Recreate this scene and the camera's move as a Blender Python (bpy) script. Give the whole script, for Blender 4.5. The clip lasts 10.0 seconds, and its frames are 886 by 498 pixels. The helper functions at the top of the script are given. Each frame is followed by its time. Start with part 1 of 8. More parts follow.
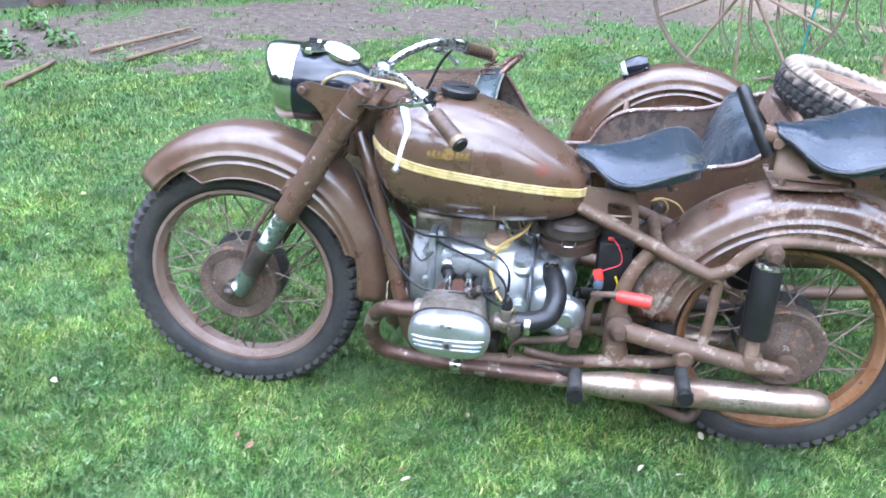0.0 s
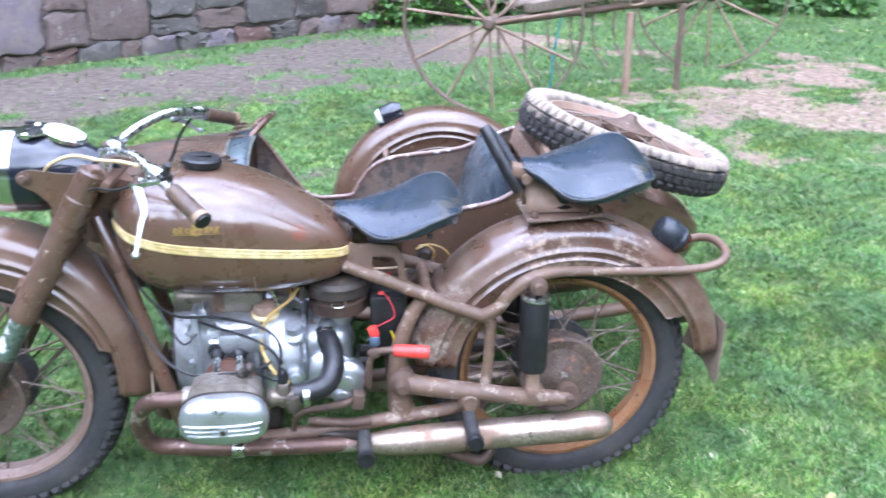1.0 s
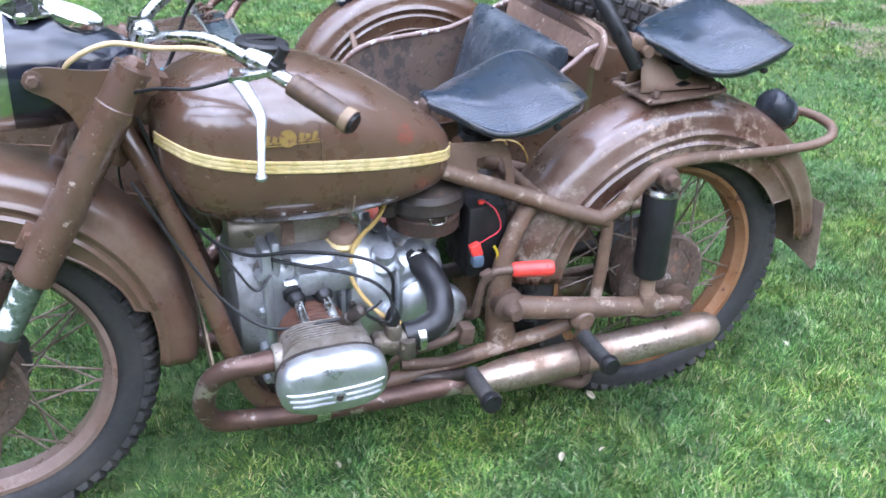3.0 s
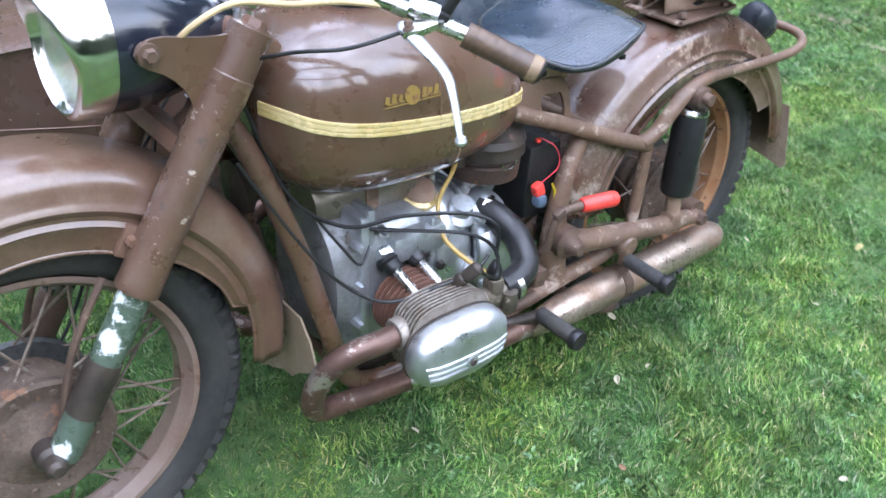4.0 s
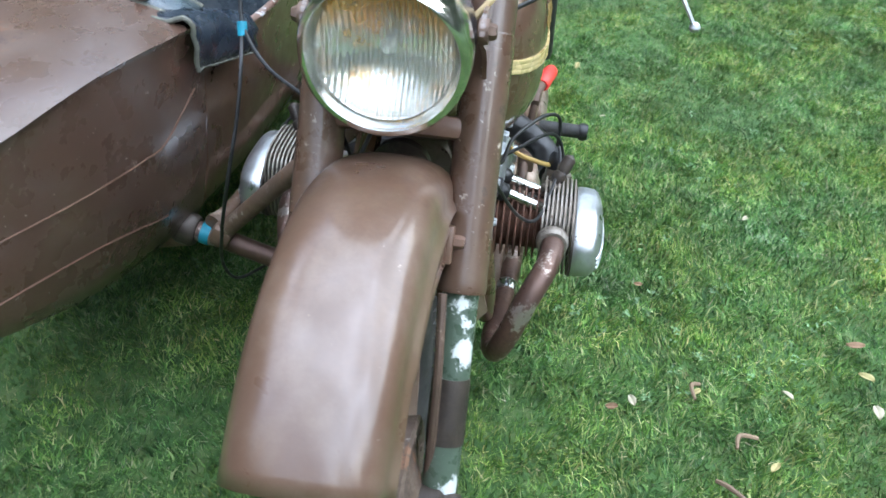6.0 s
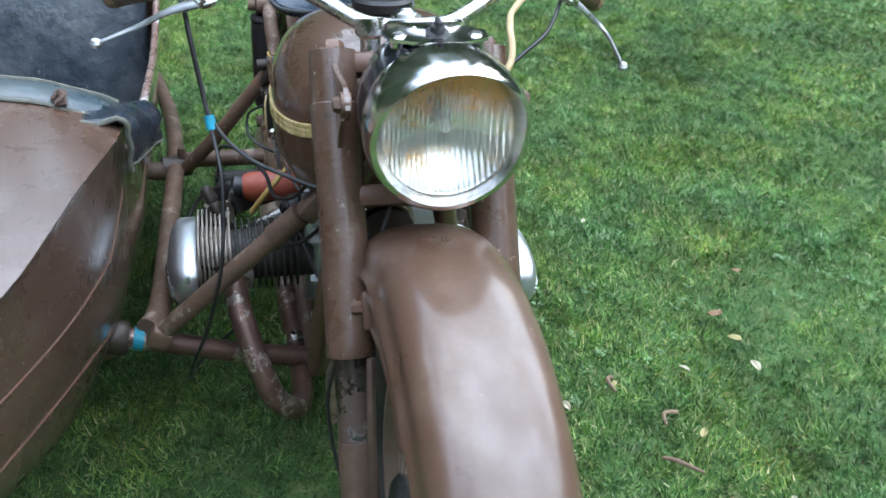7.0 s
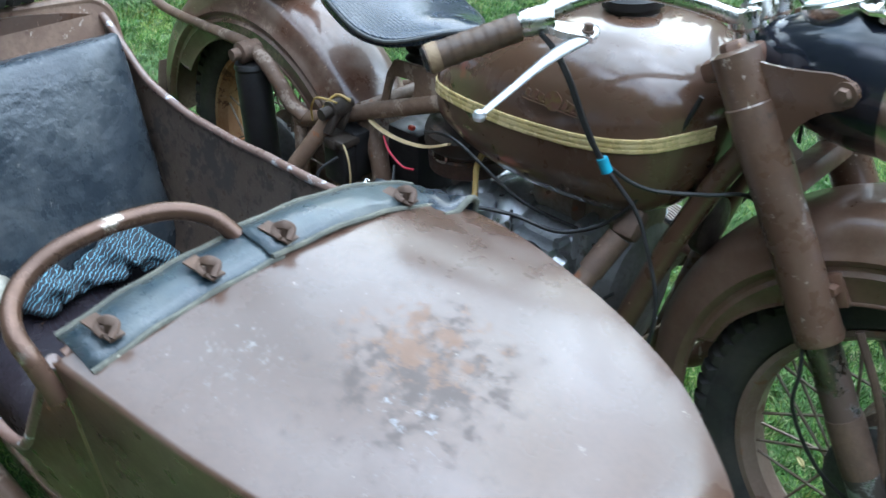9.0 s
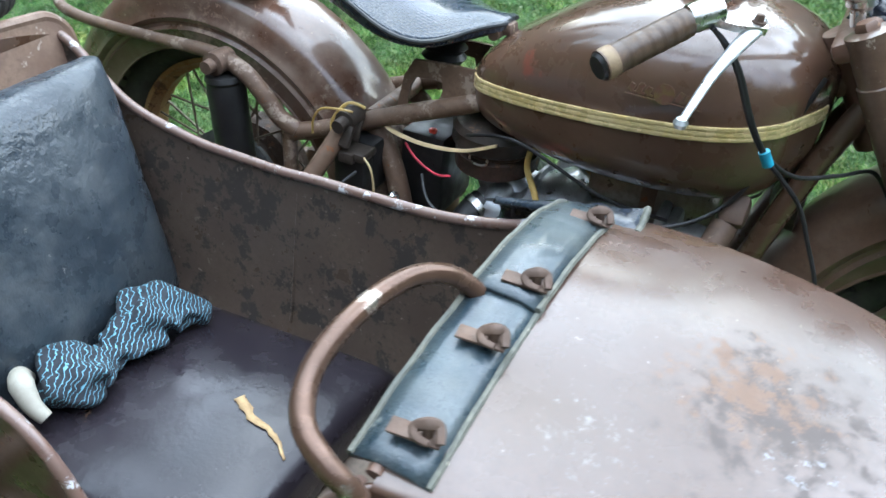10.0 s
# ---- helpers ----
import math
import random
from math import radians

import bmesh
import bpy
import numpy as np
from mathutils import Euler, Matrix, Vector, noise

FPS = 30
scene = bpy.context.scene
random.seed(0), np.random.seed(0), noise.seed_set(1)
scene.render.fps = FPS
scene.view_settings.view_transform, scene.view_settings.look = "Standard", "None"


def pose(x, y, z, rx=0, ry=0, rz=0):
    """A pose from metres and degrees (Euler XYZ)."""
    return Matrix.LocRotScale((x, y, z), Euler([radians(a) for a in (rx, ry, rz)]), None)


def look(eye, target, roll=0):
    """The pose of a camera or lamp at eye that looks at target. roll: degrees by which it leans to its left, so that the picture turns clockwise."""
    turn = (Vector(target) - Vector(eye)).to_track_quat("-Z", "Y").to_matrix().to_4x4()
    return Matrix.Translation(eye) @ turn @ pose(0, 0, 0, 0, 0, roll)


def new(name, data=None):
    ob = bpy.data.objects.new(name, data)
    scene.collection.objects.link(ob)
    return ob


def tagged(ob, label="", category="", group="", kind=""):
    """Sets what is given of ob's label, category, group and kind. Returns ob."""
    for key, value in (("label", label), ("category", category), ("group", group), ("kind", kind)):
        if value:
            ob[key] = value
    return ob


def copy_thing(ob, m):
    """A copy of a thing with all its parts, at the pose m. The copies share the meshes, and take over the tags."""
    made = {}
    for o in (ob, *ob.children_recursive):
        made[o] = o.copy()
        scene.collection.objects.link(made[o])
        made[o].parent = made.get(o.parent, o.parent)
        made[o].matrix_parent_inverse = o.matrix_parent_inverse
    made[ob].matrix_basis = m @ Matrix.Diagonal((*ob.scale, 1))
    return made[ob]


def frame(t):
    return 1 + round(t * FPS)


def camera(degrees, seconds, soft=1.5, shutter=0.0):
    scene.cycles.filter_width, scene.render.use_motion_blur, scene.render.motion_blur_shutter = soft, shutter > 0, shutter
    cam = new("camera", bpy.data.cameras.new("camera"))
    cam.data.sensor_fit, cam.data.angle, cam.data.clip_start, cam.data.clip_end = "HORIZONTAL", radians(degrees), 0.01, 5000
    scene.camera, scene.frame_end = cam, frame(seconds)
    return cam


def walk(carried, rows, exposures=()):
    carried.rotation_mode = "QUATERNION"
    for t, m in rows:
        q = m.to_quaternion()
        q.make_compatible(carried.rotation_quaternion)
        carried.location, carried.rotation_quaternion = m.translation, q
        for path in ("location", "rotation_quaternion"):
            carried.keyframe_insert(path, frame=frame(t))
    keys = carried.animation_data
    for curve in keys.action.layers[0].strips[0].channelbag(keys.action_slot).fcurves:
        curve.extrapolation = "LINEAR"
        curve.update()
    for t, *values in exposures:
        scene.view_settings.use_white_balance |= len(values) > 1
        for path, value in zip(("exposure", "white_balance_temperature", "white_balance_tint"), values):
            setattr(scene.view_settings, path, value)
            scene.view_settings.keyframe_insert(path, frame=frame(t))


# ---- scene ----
from mathutils.bvhtree import BVHTree

EXPOSURE = 2.0
cam = camera(52.8, 10.0, shutter=0.28)
METRES, EYE, TURN = 4.845, 1.46, 8.3
ROWS = [
    (0.0, 0.0, 0.0, 0.0, 0.97, -24.88, -2.08),
    (0.5, 0.0174, 0.0105, 0.0003, -1.96, -22.56, -2.15),
    (1.0, 0.0177, 0.0149, 0.002, -14.03, -21.73, 0.14),
    (1.5, 0.0062, 0.0266, -0.0042, -19.3, -24.22, -0.3),
    (2.0, -0.0147, 0.0571, -0.0115, -16.74, -25.08, -2.34),
    (3.5, -0.1361, 0.1899, -0.0298, -35.33, -31.01, -3.45),
    (4.0, -0.1847, 0.2315, -0.0335, -46.82, -32.17, -2.88),
    (4.5, -0.2208, 0.2756, -0.0365, -56.92, -33.26, -2.2),
    (5.0, -0.2457, 0.3317, -0.0345, -68.5, -35.72, -1.85),
    (6.5, -0.2667, 0.4868, -0.0265, -99.36, -34.42, -3.13),
    (7.0, -0.2599, 0.5344, -0.0249, -111.17, -33.53, -3.76),
    (7.5, -0.2413, 0.5838, -0.0293, -120.1, -33.62, -2.56),
    (8.0, -0.2017, 0.6259, -0.0316, -128.62, -34.03, -2.35),
    (8.5, -0.151, 0.6742, -0.0347, -137.06, -34.9, -2.57),
    (9.0, -0.1017, 0.6992, -0.0316, -144.45, -33.62, -1.5),
    (9.5, -0.0484, 0.7072, -0.0318, -151.12, -34.74, -2.36),
    (10.0, 0.0003, 0.7216, -0.036, -160.94, -34.89, -3.47),
]
EDGES = [(2.2, look((0.709, -1.829, 1.377), (1.049, -0.048, 0.533), 2.6)), (3.3, look((0.169, -1.412, 1.315), (0.933, 0.144, 0.317), 2.8)),
         (5.2, look((-0.616, -0.609, 1.282), (0.871, 0.037, 0.111), 2.4)), (6.3, look((-0.761, -0.069, 1.310), (0.871, -0.034, 0.154), 3.2))]
walk(cam, sorted([(t, pose(0.87, -2.142, EYE, 0, 0, TURN) @ pose(METRES * x, METRES * y, METRES * z, 90 + pitch, roll, yaw)) for t, x, y, z, yaw, pitch, roll in ROWS] + EDGES, key=lambda row: row[0]),
     exposures=[(0.0, EXPOSURE + 0.73, 5550, 4), (1.0, EXPOSURE + 0.77, 5550, 8), (2.0, EXPOSURE + 0.7, 5550, 12), (3.4, EXPOSURE + 0.42, 5800, 5), (4.5, EXPOSURE + 0.43, 5900, 3), (5.1, EXPOSURE + 0.24, 5950, 0), (6.4, EXPOSURE + 0.26, 6050, -6), (7.2, EXPOSURE + 0.06, 5950, -5), (8.4, EXPOSURE + 0.08, 5800, -12), (9.0, EXPOSURE + 0.14, 5800, -10), (10.0, EXPOSURE + 0.36, 6050, -9)])

# ---- light ----
SUN_DIR = Vector((0.12, -0.58, 0.80)).normalized()
world = bpy.data.worlds.new("sky")
scene.world = world
world.use_nodes = True
wn = world.node_tree
sky = wn.nodes.new("ShaderNodeTexSky")
sky.sky_type = "NISHITA"
sky.sun_disc = False
sky.sun_elevation = math.asin(SUN_DIR.z)
sky.sun_rotation = math.atan2(SUN_DIR.x, SUN_DIR.y)
sky.dust_density = 1.0
wn.nodes["Background"].inputs["Strength"].default_value = 0.105
# broken white cloud all over the sky
sky_at, cloud_n, cloud_r, cloud_x = wn.nodes.new("ShaderNodeTexCoord"), wn.nodes.new("ShaderNodeTexNoise"), wn.nodes.new("ShaderNodeMapRange"), wn.nodes.new("ShaderNodeMix")
cloud_n.inputs["Scale"].default_value, cloud_n.inputs["Detail"].default_value, cloud_n.inputs["Roughness"].default_value = 2.3, 7, 0.55
cloud_r.inputs["From Min"].default_value, cloud_r.inputs["From Max"].default_value = 0.36, 0.58
cloud_x.data_type = "RGBA"
# cloud is warm and bright low down, cooler overhead
cloud_h, cloud_s, cloud_c = wn.nodes.new("ShaderNodeSeparateXYZ"), wn.nodes.new("ShaderNodeMapRange"), wn.nodes.new("ShaderNodeMix")
cloud_s.interpolation_type = "SMOOTHSTEP"
cloud_s.inputs["From Min"].default_value, cloud_s.inputs["From Max"].default_value = 0.22, 0.62
cloud_c.data_type = "RGBA"
cloud_c.inputs[6].default_value, cloud_c.inputs[7].default_value = (8.8, 7.4, 5.7, 1), (6.7, 6.7, 8.7, 1)
wn.links.new(sky_at.outputs["Generated"], cloud_h.inputs[0])
wn.links.new(cloud_h.outputs["Z"], cloud_s.inputs["Value"])
wn.links.new(cloud_s.outputs["Result"], cloud_c.inputs[0])
cloud_n2, cloud_r2, cloud_m = wn.nodes.new("ShaderNodeTexNoise"), wn.nodes.new("ShaderNodeMapRange"), wn.nodes.new("ShaderNodeMix")
cloud_n2.inputs["Scale"].default_value, cloud_n2.inputs["Detail"].default_value = 3.4, 6
cloud_r2.inputs["From Min"].default_value, cloud_r2.inputs["From Max"].default_value, cloud_r2.inputs["To Min"].default_value, cloud_r2.inputs["To Max"].default_value = 0.36, 0.64, 0.45, 1.7
cloud_m.data_type, cloud_m.blend_type = "RGBA", "MULTIPLY"
cloud_m.inputs[0].default_value = 1.0
wn.links.new(sky_at.outputs["Generated"], cloud_n2.inputs["Vector"])
wn.links.new(cloud_n2.outputs["Fac"], cloud_r2.inputs["Value"])
wn.links.new(cloud_c.outputs[2], cloud_m.inputs[6])
wn.links.new(cloud_r2.outputs["Result"], cloud_m.inputs[7])
# and brightens smoothly towards the veiled sun
sun_dot, sun_r, sun_m = wn.nodes.new("ShaderNodeVectorMath"), wn.nodes.new("ShaderNodeMapRange"), wn.nodes.new("ShaderNodeMix")
sun_dot.operation = "DOT_PRODUCT"
sun_dot.inputs[1].default_value = SUN_DIR
sun_r.interpolation_type = "SMOOTHSTEP"
sun_r.inputs["From Min"].default_value, sun_r.inputs["From Max"].default_value, sun_r.inputs["To Min"].default_value, sun_r.inputs["To Max"].default_value = -0.25, 1.0, 0.45, 1.5
sun_m.data_type, sun_m.blend_type = "RGBA", "MULTIPLY"
sun_m.inputs[0].default_value = 1.0
wn.links.new(sky_at.outputs["Generated"], sun_dot.inputs[0])
wn.links.new(sun_dot.outputs["Value"], sun_r.inputs["Value"])
wn.links.new(cloud_m.outputs[2], sun_m.inputs[6])
wn.links.new(sun_r.outputs["Result"], sun_m.inputs[7])
wn.links.new(sun_m.outputs[2], cloud_x.inputs[7])
wn.links.new(sky_at.outputs["Generated"], cloud_n.inputs["Vector"])
wn.links.new(cloud_n.outputs["Fac"], cloud_r.inputs["Value"])
wn.links.new(cloud_r.outputs["Result"], cloud_x.inputs[0])
wn.links.new(sky.outputs[0], cloud_x.inputs[6])
wn.links.new(cloud_x.outputs[2], wn.nodes["Background"].inputs["Color"])
sun_data = bpy.data.lights.new("sun", "SUN")
sun_data.energy = 0.7
sun_data.angle = radians(125)
sun_data.color = (0.95, 0.975, 1.0)
sun = new("sun", sun_data)
sun.matrix_basis = look(SUN_DIR * 20, (0, 0, 0))

# ---- materials ----


def mat(name, base, rough=0.5, metal=0.0, other=None, scale=8.0, spread=0.28, fine=120.0, bump=0.15, rough_var=0.15,
        spots=None, spot_scale=30.0, spot_level=0.68, spot_rough=0.8, spot_metal=0.0, coat=0.0, coat_rough=0.11, patches=None, patch_scale=5.0, patch_level=0.62,
        clear=0.0, glow=0.0, specks=0.0, dust=None, dust_share=0.4, island=0.0, bump_dist=0.002):
    """A worn surface: base to other in large clouds, fine grain, chips (spots) and larger worn areas (patches)."""
    m = bpy.data.materials.new(name)
    m.use_nodes = True
    nt = m.node_tree
    n, ln = nt.nodes, nt.links
    b = n["Principled BSDF"]
    co = n.new("ShaderNodeTexCoord")
    other = other or tuple(c * 0.65 for c in base)

    def cloud(sc, detail=6, rough_=0.6):
        t = n.new("ShaderNodeTexNoise")
        t.inputs["Scale"].default_value, t.inputs["Detail"].default_value, t.inputs["Roughness"].default_value = sc, detail, rough_
        ln.new(co.outputs["Object"], t.inputs["Vector"])
        return t.outputs["Fac"]

    def ramp(fac, lo, hi):
        r = n.new("ShaderNodeMapRange")
        r.interpolation_type = "SMOOTHSTEP"
        r.inputs["From Min"].default_value, r.inputs["From Max"].default_value = lo, hi
        ln.new(fac, r.inputs["Value"])
        return r.outputs["Result"]

    def mix(fac, a, c):
        x = n.new("ShaderNodeMix")
        x.data_type = "RGBA"
        for k, v in ((6, a), (7, c)):
            if isinstance(v, tuple):
                x.inputs[k].default_value = (*v, 1)
            else:
                ln.new(v, x.inputs[k])
        ln.new(fac, x.inputs[0])
        return x.outputs[2]

    def fmix(fac, a, c):
        x = n.new("ShaderNodeMix")
        for k, v in ((2, a), (3, c)):
            if isinstance(v, (int, float)):
                x.inputs[k].default_value = v
            else:
                ln.new(v, x.inputs[k])
        ln.new(fac, x.inputs[0])
        return x.outputs[0]

    big = cloud(scale)
    small = cloud(fine, 4)
    col = mix(ramp(big, 0.5 - spread / 2, 0.5 + spread / 2), base, other)
    col = mix(ramp(small, 0.35, 0.75), col, mix(ramp(small, 0.0, 1.0), tuple(c * 0.8 for c in base), other))
    if island:
        gi = n.new("ShaderNodeNewGeometry")
        col2 = n.new("ShaderNodeHueSaturation")
        ln.new(col, col2.inputs["Color"])
        ln.new(fmix(gi.outputs["Random Per Island"], 1 - island, 1 + island), col2.inputs["Value"])
        col = col2.outputs["Color"]
    ro = fmix(ramp(cloud(scale * 3), 0.3, 0.7), max(0.03, rough - rough_var), min(1.0, rough + rough_var))
    me = metal
    if patches:
        f = ramp(cloud(patch_scale, 10, 0.72), patch_level, patch_level + 0.06)
        col = mix(f, col, patches)
        ro = fmix(f, ro, spot_rough)
        me = fmix(f, me, spot_metal) if metal else me
    if spots:
        f = ramp(cloud(spot_scale, 8, 0.7), spot_level, spot_level + 0.04)
        col = mix(f, col, spots)
        ro = fmix(f, ro, spot_rough)
        me = fmix(f, me, spot_metal) if metal else me
    if specks:
        f = ramp(cloud(95, 5, 0.6), specks, specks + 0.03)
        col = mix(f, col, (0.36, 0.30, 0.25))
        ro = fmix(f, ro, 0.7)
    if dust:
        f = n.new("ShaderNodeMath")
        f.operation = "MULTIPLY"
        f.inputs[1].default_value = dust_share
        ln.new(ramp(cloud(7, 9, 0.7), 0.44, 0.70), f.inputs[0])
        col = mix(f.outputs[0], col, dust)
        ro = fmix(f.outputs[0], ro, 0.9)
    ln.new(col, b.inputs["Base Color"])
    ln.new(ro, b.inputs["Roughness"])
    if isinstance(me, (int, float)):
        b.inputs["Metallic"].default_value = me
    else:
        ln.new(me, b.inputs["Metallic"])
    b.inputs["Coat Weight"].default_value = coat
    b.inputs["Coat Roughness"].default_value = coat_rough
    b.inputs["Coat IOR"].default_value = 1.5
    if clear:
        b.inputs["Transmission Weight"].default_value = clear
    if glow:
        b.inputs["Emission Color"].default_value = (*base, 1)
        b.inputs["Emission Strength"].default_value = glow
    if bump:
        bp = n.new("ShaderNodeBump")
        bp.inputs["Strength"].default_value = bump
        bp.inputs["Distance"].default_value = bump_dist
        ln.new(small, bp.inputs["Height"])
        ln.new(bp.outputs["Normal"], b.inputs["Normal"])
    return m


PAINT = mat("brown_paint", (0.114, 0.061, 0.036), 0.30, other=(0.088, 0.048, 0.030), scale=6, bump=0.08, spots=(0.33, 0.22, 0.15),
            spot_scale=42, spot_level=0.64, coat=1.0, coat_rough=0.07, rough_var=0.08, specks=0.715, dust=(0.21, 0.150, 0.100), dust_share=0.25)
DUSTY = mat("dusty_brown_paint", (0.125, 0.062, 0.040), 0.42, other=(0.16, 0.095, 0.064), scale=9, bump=0.15, spots=(0.32, 0.20, 0.12), spot_scale=38,
            spot_level=0.66, coat=0.1)
FRAMEPAINT = mat("rusty_frame_paint", (0.190, 0.120, 0.078), 0.5, other=(0.118, 0.072, 0.047), scale=11, spread=0.4, bump=0.4, spots=(0.21, 0.085, 0.035), spot_scale=30, spot_level=0.62,
                 patches=(0.32, 0.245, 0.19), patch_scale=18, patch_level=0.555, specks=0.69, dust=(0.060, 0.044, 0.036), dust_share=0.4)
RUSTY = mat("rusty_steel", (0.155, 0.098, 0.068), 0.6, other=(0.095, 0.062, 0.046), scale=18, bump=0.5, metal=0.25, spots=(0.36, 0.27, 0.20), spot_scale=30,
            spot_level=0.63, spot_metal=0.7, spot_rough=0.4)
RIMMAT = mat("rusty_rim", (0.27, 0.115, 0.042), 0.55, other=(0.37, 0.215, 0.115), scale=8, bump=0.4, metal=0.25, spots=(0.12, 0.055, 0.030), spot_scale=20, spot_level=0.58, patches=(0.40, 0.27, 0.18), patch_scale=15, patch_level=0.61)
PALERIM = mat("dusty_pale_rim", (0.17, 0.105, 0.075), 0.42, other=(0.25, 0.185, 0.15), scale=9, spread=0.4, bump=0.4, spots=(0.15, 0.085, 0.055), spot_scale=24, spot_level=0.6, patches=(0.24, 0.135, 0.085), patch_scale=11, patch_level=0.57)
PIPE = mat("rusty_exhaust_steel", (0.54, 0.45, 0.37), 0.40, metal=0.8, other=(0.27, 0.18, 0.125), scale=9, spread=0.35, bump=0.3, patches=(0.23, 0.145, 0.095),
           patch_scale=9, patch_level=0.545, spot_rough=0.7)
HEADER = mat("rust_brown_header", (0.165, 0.095, 0.068), 0.42, metal=0.45, other=(0.10, 0.06, 0.048), scale=12, bump=0.35, patches=(0.46, 0.39, 0.34), patch_scale=13, patch_level=0.56, spot_rough=0.35, spot_metal=0.8)
RUBBER = mat("tyre_rubber", (0.020, 0.021, 0.022), 0.72, other=(0.046, 0.043, 0.039), scale=9, spread=0.5, bump=0.5, dust=(0.14, 0.12, 0.095), dust_share=0.28)
BLACK = mat("black_rubber", (0.009, 0.009, 0.010), 0.42, other=(0.020, 0.019, 0.019), scale=12, bump=0.15)
BLACKPAINT = mat("black_enamel", (0.010, 0.012, 0.020), 0.16, other=(0.018, 0.02, 0.028), scale=8, bump=0.03, spots=(0.16, 0.11, 0.07), spot_scale=26, spot_level=0.72, coat=0.5,
                 rough_var=0.08)
CHROME = mat("chrome", (0.86, 0.86, 0.84), 0.17, metal=1.0, other=(0.76, 0.75, 0.72), scale=10, bump=0.05, rough_var=0.08, spots=(0.34, 0.24, 0.16), spot_scale=60, spot_level=0.71, spot_rough=0.5)
OLDCHROME = mat("dull_chrome", (0.76, 0.76, 0.74), 0.26, metal=1.0, other=(0.60, 0.59, 0.56), scale=16, bump=0.08, spots=(0.22, 0.12, 0.07), spot_scale=45, spot_level=0.64,
                spot_rough=0.7)
ALLOY = mat("cast_aluminium", (0.60, 0.62, 0.64), 0.44, metal=0.85, other=(0.44, 0.455, 0.47), scale=10, spread=0.4, bump=0.4, patches=(0.17, 0.155, 0.14), patch_scale=12, patch_level=0.60, spots=(0.20, 0.16, 0.125), spot_scale=44, spot_level=0.66, spot_rough=0.6, spot_metal=0.4)
CASEALLOY = mat("oily_crankcase_alloy", (0.50, 0.515, 0.53), 0.46, metal=0.8, other=(0.34, 0.345, 0.35), scale=10, spread=0.4, bump=0.4, patches=(0.13, 0.115, 0.10), patch_scale=11, patch_level=0.58, spots=(0.16, 0.13, 0.10), spot_scale=40, spot_level=0.64, spot_rough=0.6, spot_metal=0.4)
POLISHED = mat("polished_aluminium", (0.70, 0.715, 0.73), 0.40, metal=0.92, other=(0.55, 0.565, 0.58), scale=9, spread=0.45, bump=0.16, spots=(0.27, 0.24, 0.20), spot_scale=46, spot_level=0.675, spot_metal=0.6)
FINS = mat("dirty_cast_iron", (0.36, 0.325, 0.285), 0.55, metal=0.5, other=(0.19, 0.15, 0.115), scale=24, bump=0.4, spots=(0.09, 0.06, 0.045), spot_scale=50, spot_level=0.6)
RUSTFINS = mat("rusty_cast_iron", (0.17, 0.075, 0.045), 0.8, other=(0.10, 0.05, 0.035), scale=25, bump=0.5)
DARKFINS = mat("dark_cast_iron", (0.085, 0.076, 0.068), 0.6, other=(0.04, 0.036, 0.033), scale=25, bump=0.4, metal=0.3)
CARBMAT = mat("tarnished_zinc", (0.24, 0.20, 0.15), 0.42, metal=0.6, other=(0.10, 0.085, 0.07), scale=16, bump=0.3, spots=(0.36, 0.29, 0.19), spot_scale=40, spot_level=0.62)
GREASE = mat("greasy_metal", (0.030, 0.025, 0.022), 0.45, metal=0.3, other=(0.075, 0.058, 0.046), scale=14, bump=0.4)
GOLD = mat("gold_paint", (0.70, 0.52, 0.20), 0.28, metal=0.15, other=(0.78, 0.63, 0.33), scale=14, bump=0.08, spots=(0.30, 0.17, 0.08), spot_scale=40, spot_level=0.68)
GOLDOLD = mat("worn_gold_transfer", (0.25, 0.17, 0.03), 0.5, other=(0.24, 0.15, 0.04), scale=60, bump=0.05, spots=(0.15, 0.062, 0.036), spot_scale=90, spot_level=0.55)
RED = mat("red_plastic", (0.80, 0.050, 0.045), 0.4, other=(0.72, 0.08, 0.05), scale=20, bump=0.08)
TERRA = mat("faded_red_enamel", (0.33, 0.07, 0.035), 0.5, other=(0.26, 0.06, 0.035), scale=20, bump=0.2)
YELLOW = mat("yellow_hose", (0.52, 0.38, 0.13), 0.35, other=(0.44, 0.28, 0.08), scale=20, bump=0.05)
CREAMCABLE = mat("cream_cable", (0.55, 0.42, 0.22), 0.5, other=(0.45, 0.33, 0.18), scale=30, bump=0.1)
TAPEBLUE = mat("blue_tape", (0.04, 0.32, 0.45), 0.5, scale=40)
WHITE = mat("white_enamel", (0.72, 0.74, 0.70), 0.3, other=(0.58, 0.60, 0.57), scale=20, bump=0.03)
HEM = mat("pale_frayed_hem", (0.17, 0.165, 0.13), 0.8, other=(0.10, 0.105, 0.09), scale=40, bump=0.4, spots=(0.40, 0.38, 0.30), spot_scale=60, spot_level=0.62)
CANVAS = mat("grey_green_canvas", (0.012, 0.024, 0.036), 0.28, other=(0.046, 0.070, 0.084), scale=11, bump=0.4, fine=300, spots=(0.30, 0.31, 0.29), spot_scale=22, spot_level=0.61, coat=0.5, dust=(0.20, 0.20, 0.16), dust_share=0.28)
LEATHER = mat("blue_grey_leatherette", (0.030, 0.039, 0.050), 0.31, other=(0.062, 0.074, 0.086), scale=7, bump=1.0, fine=26, bump_dist=0.006, spots=(0.26, 0.25, 0.235), spot_scale=30, spot_level=0.665, dust=(0.17, 0.175, 0.175), dust_share=0.35)
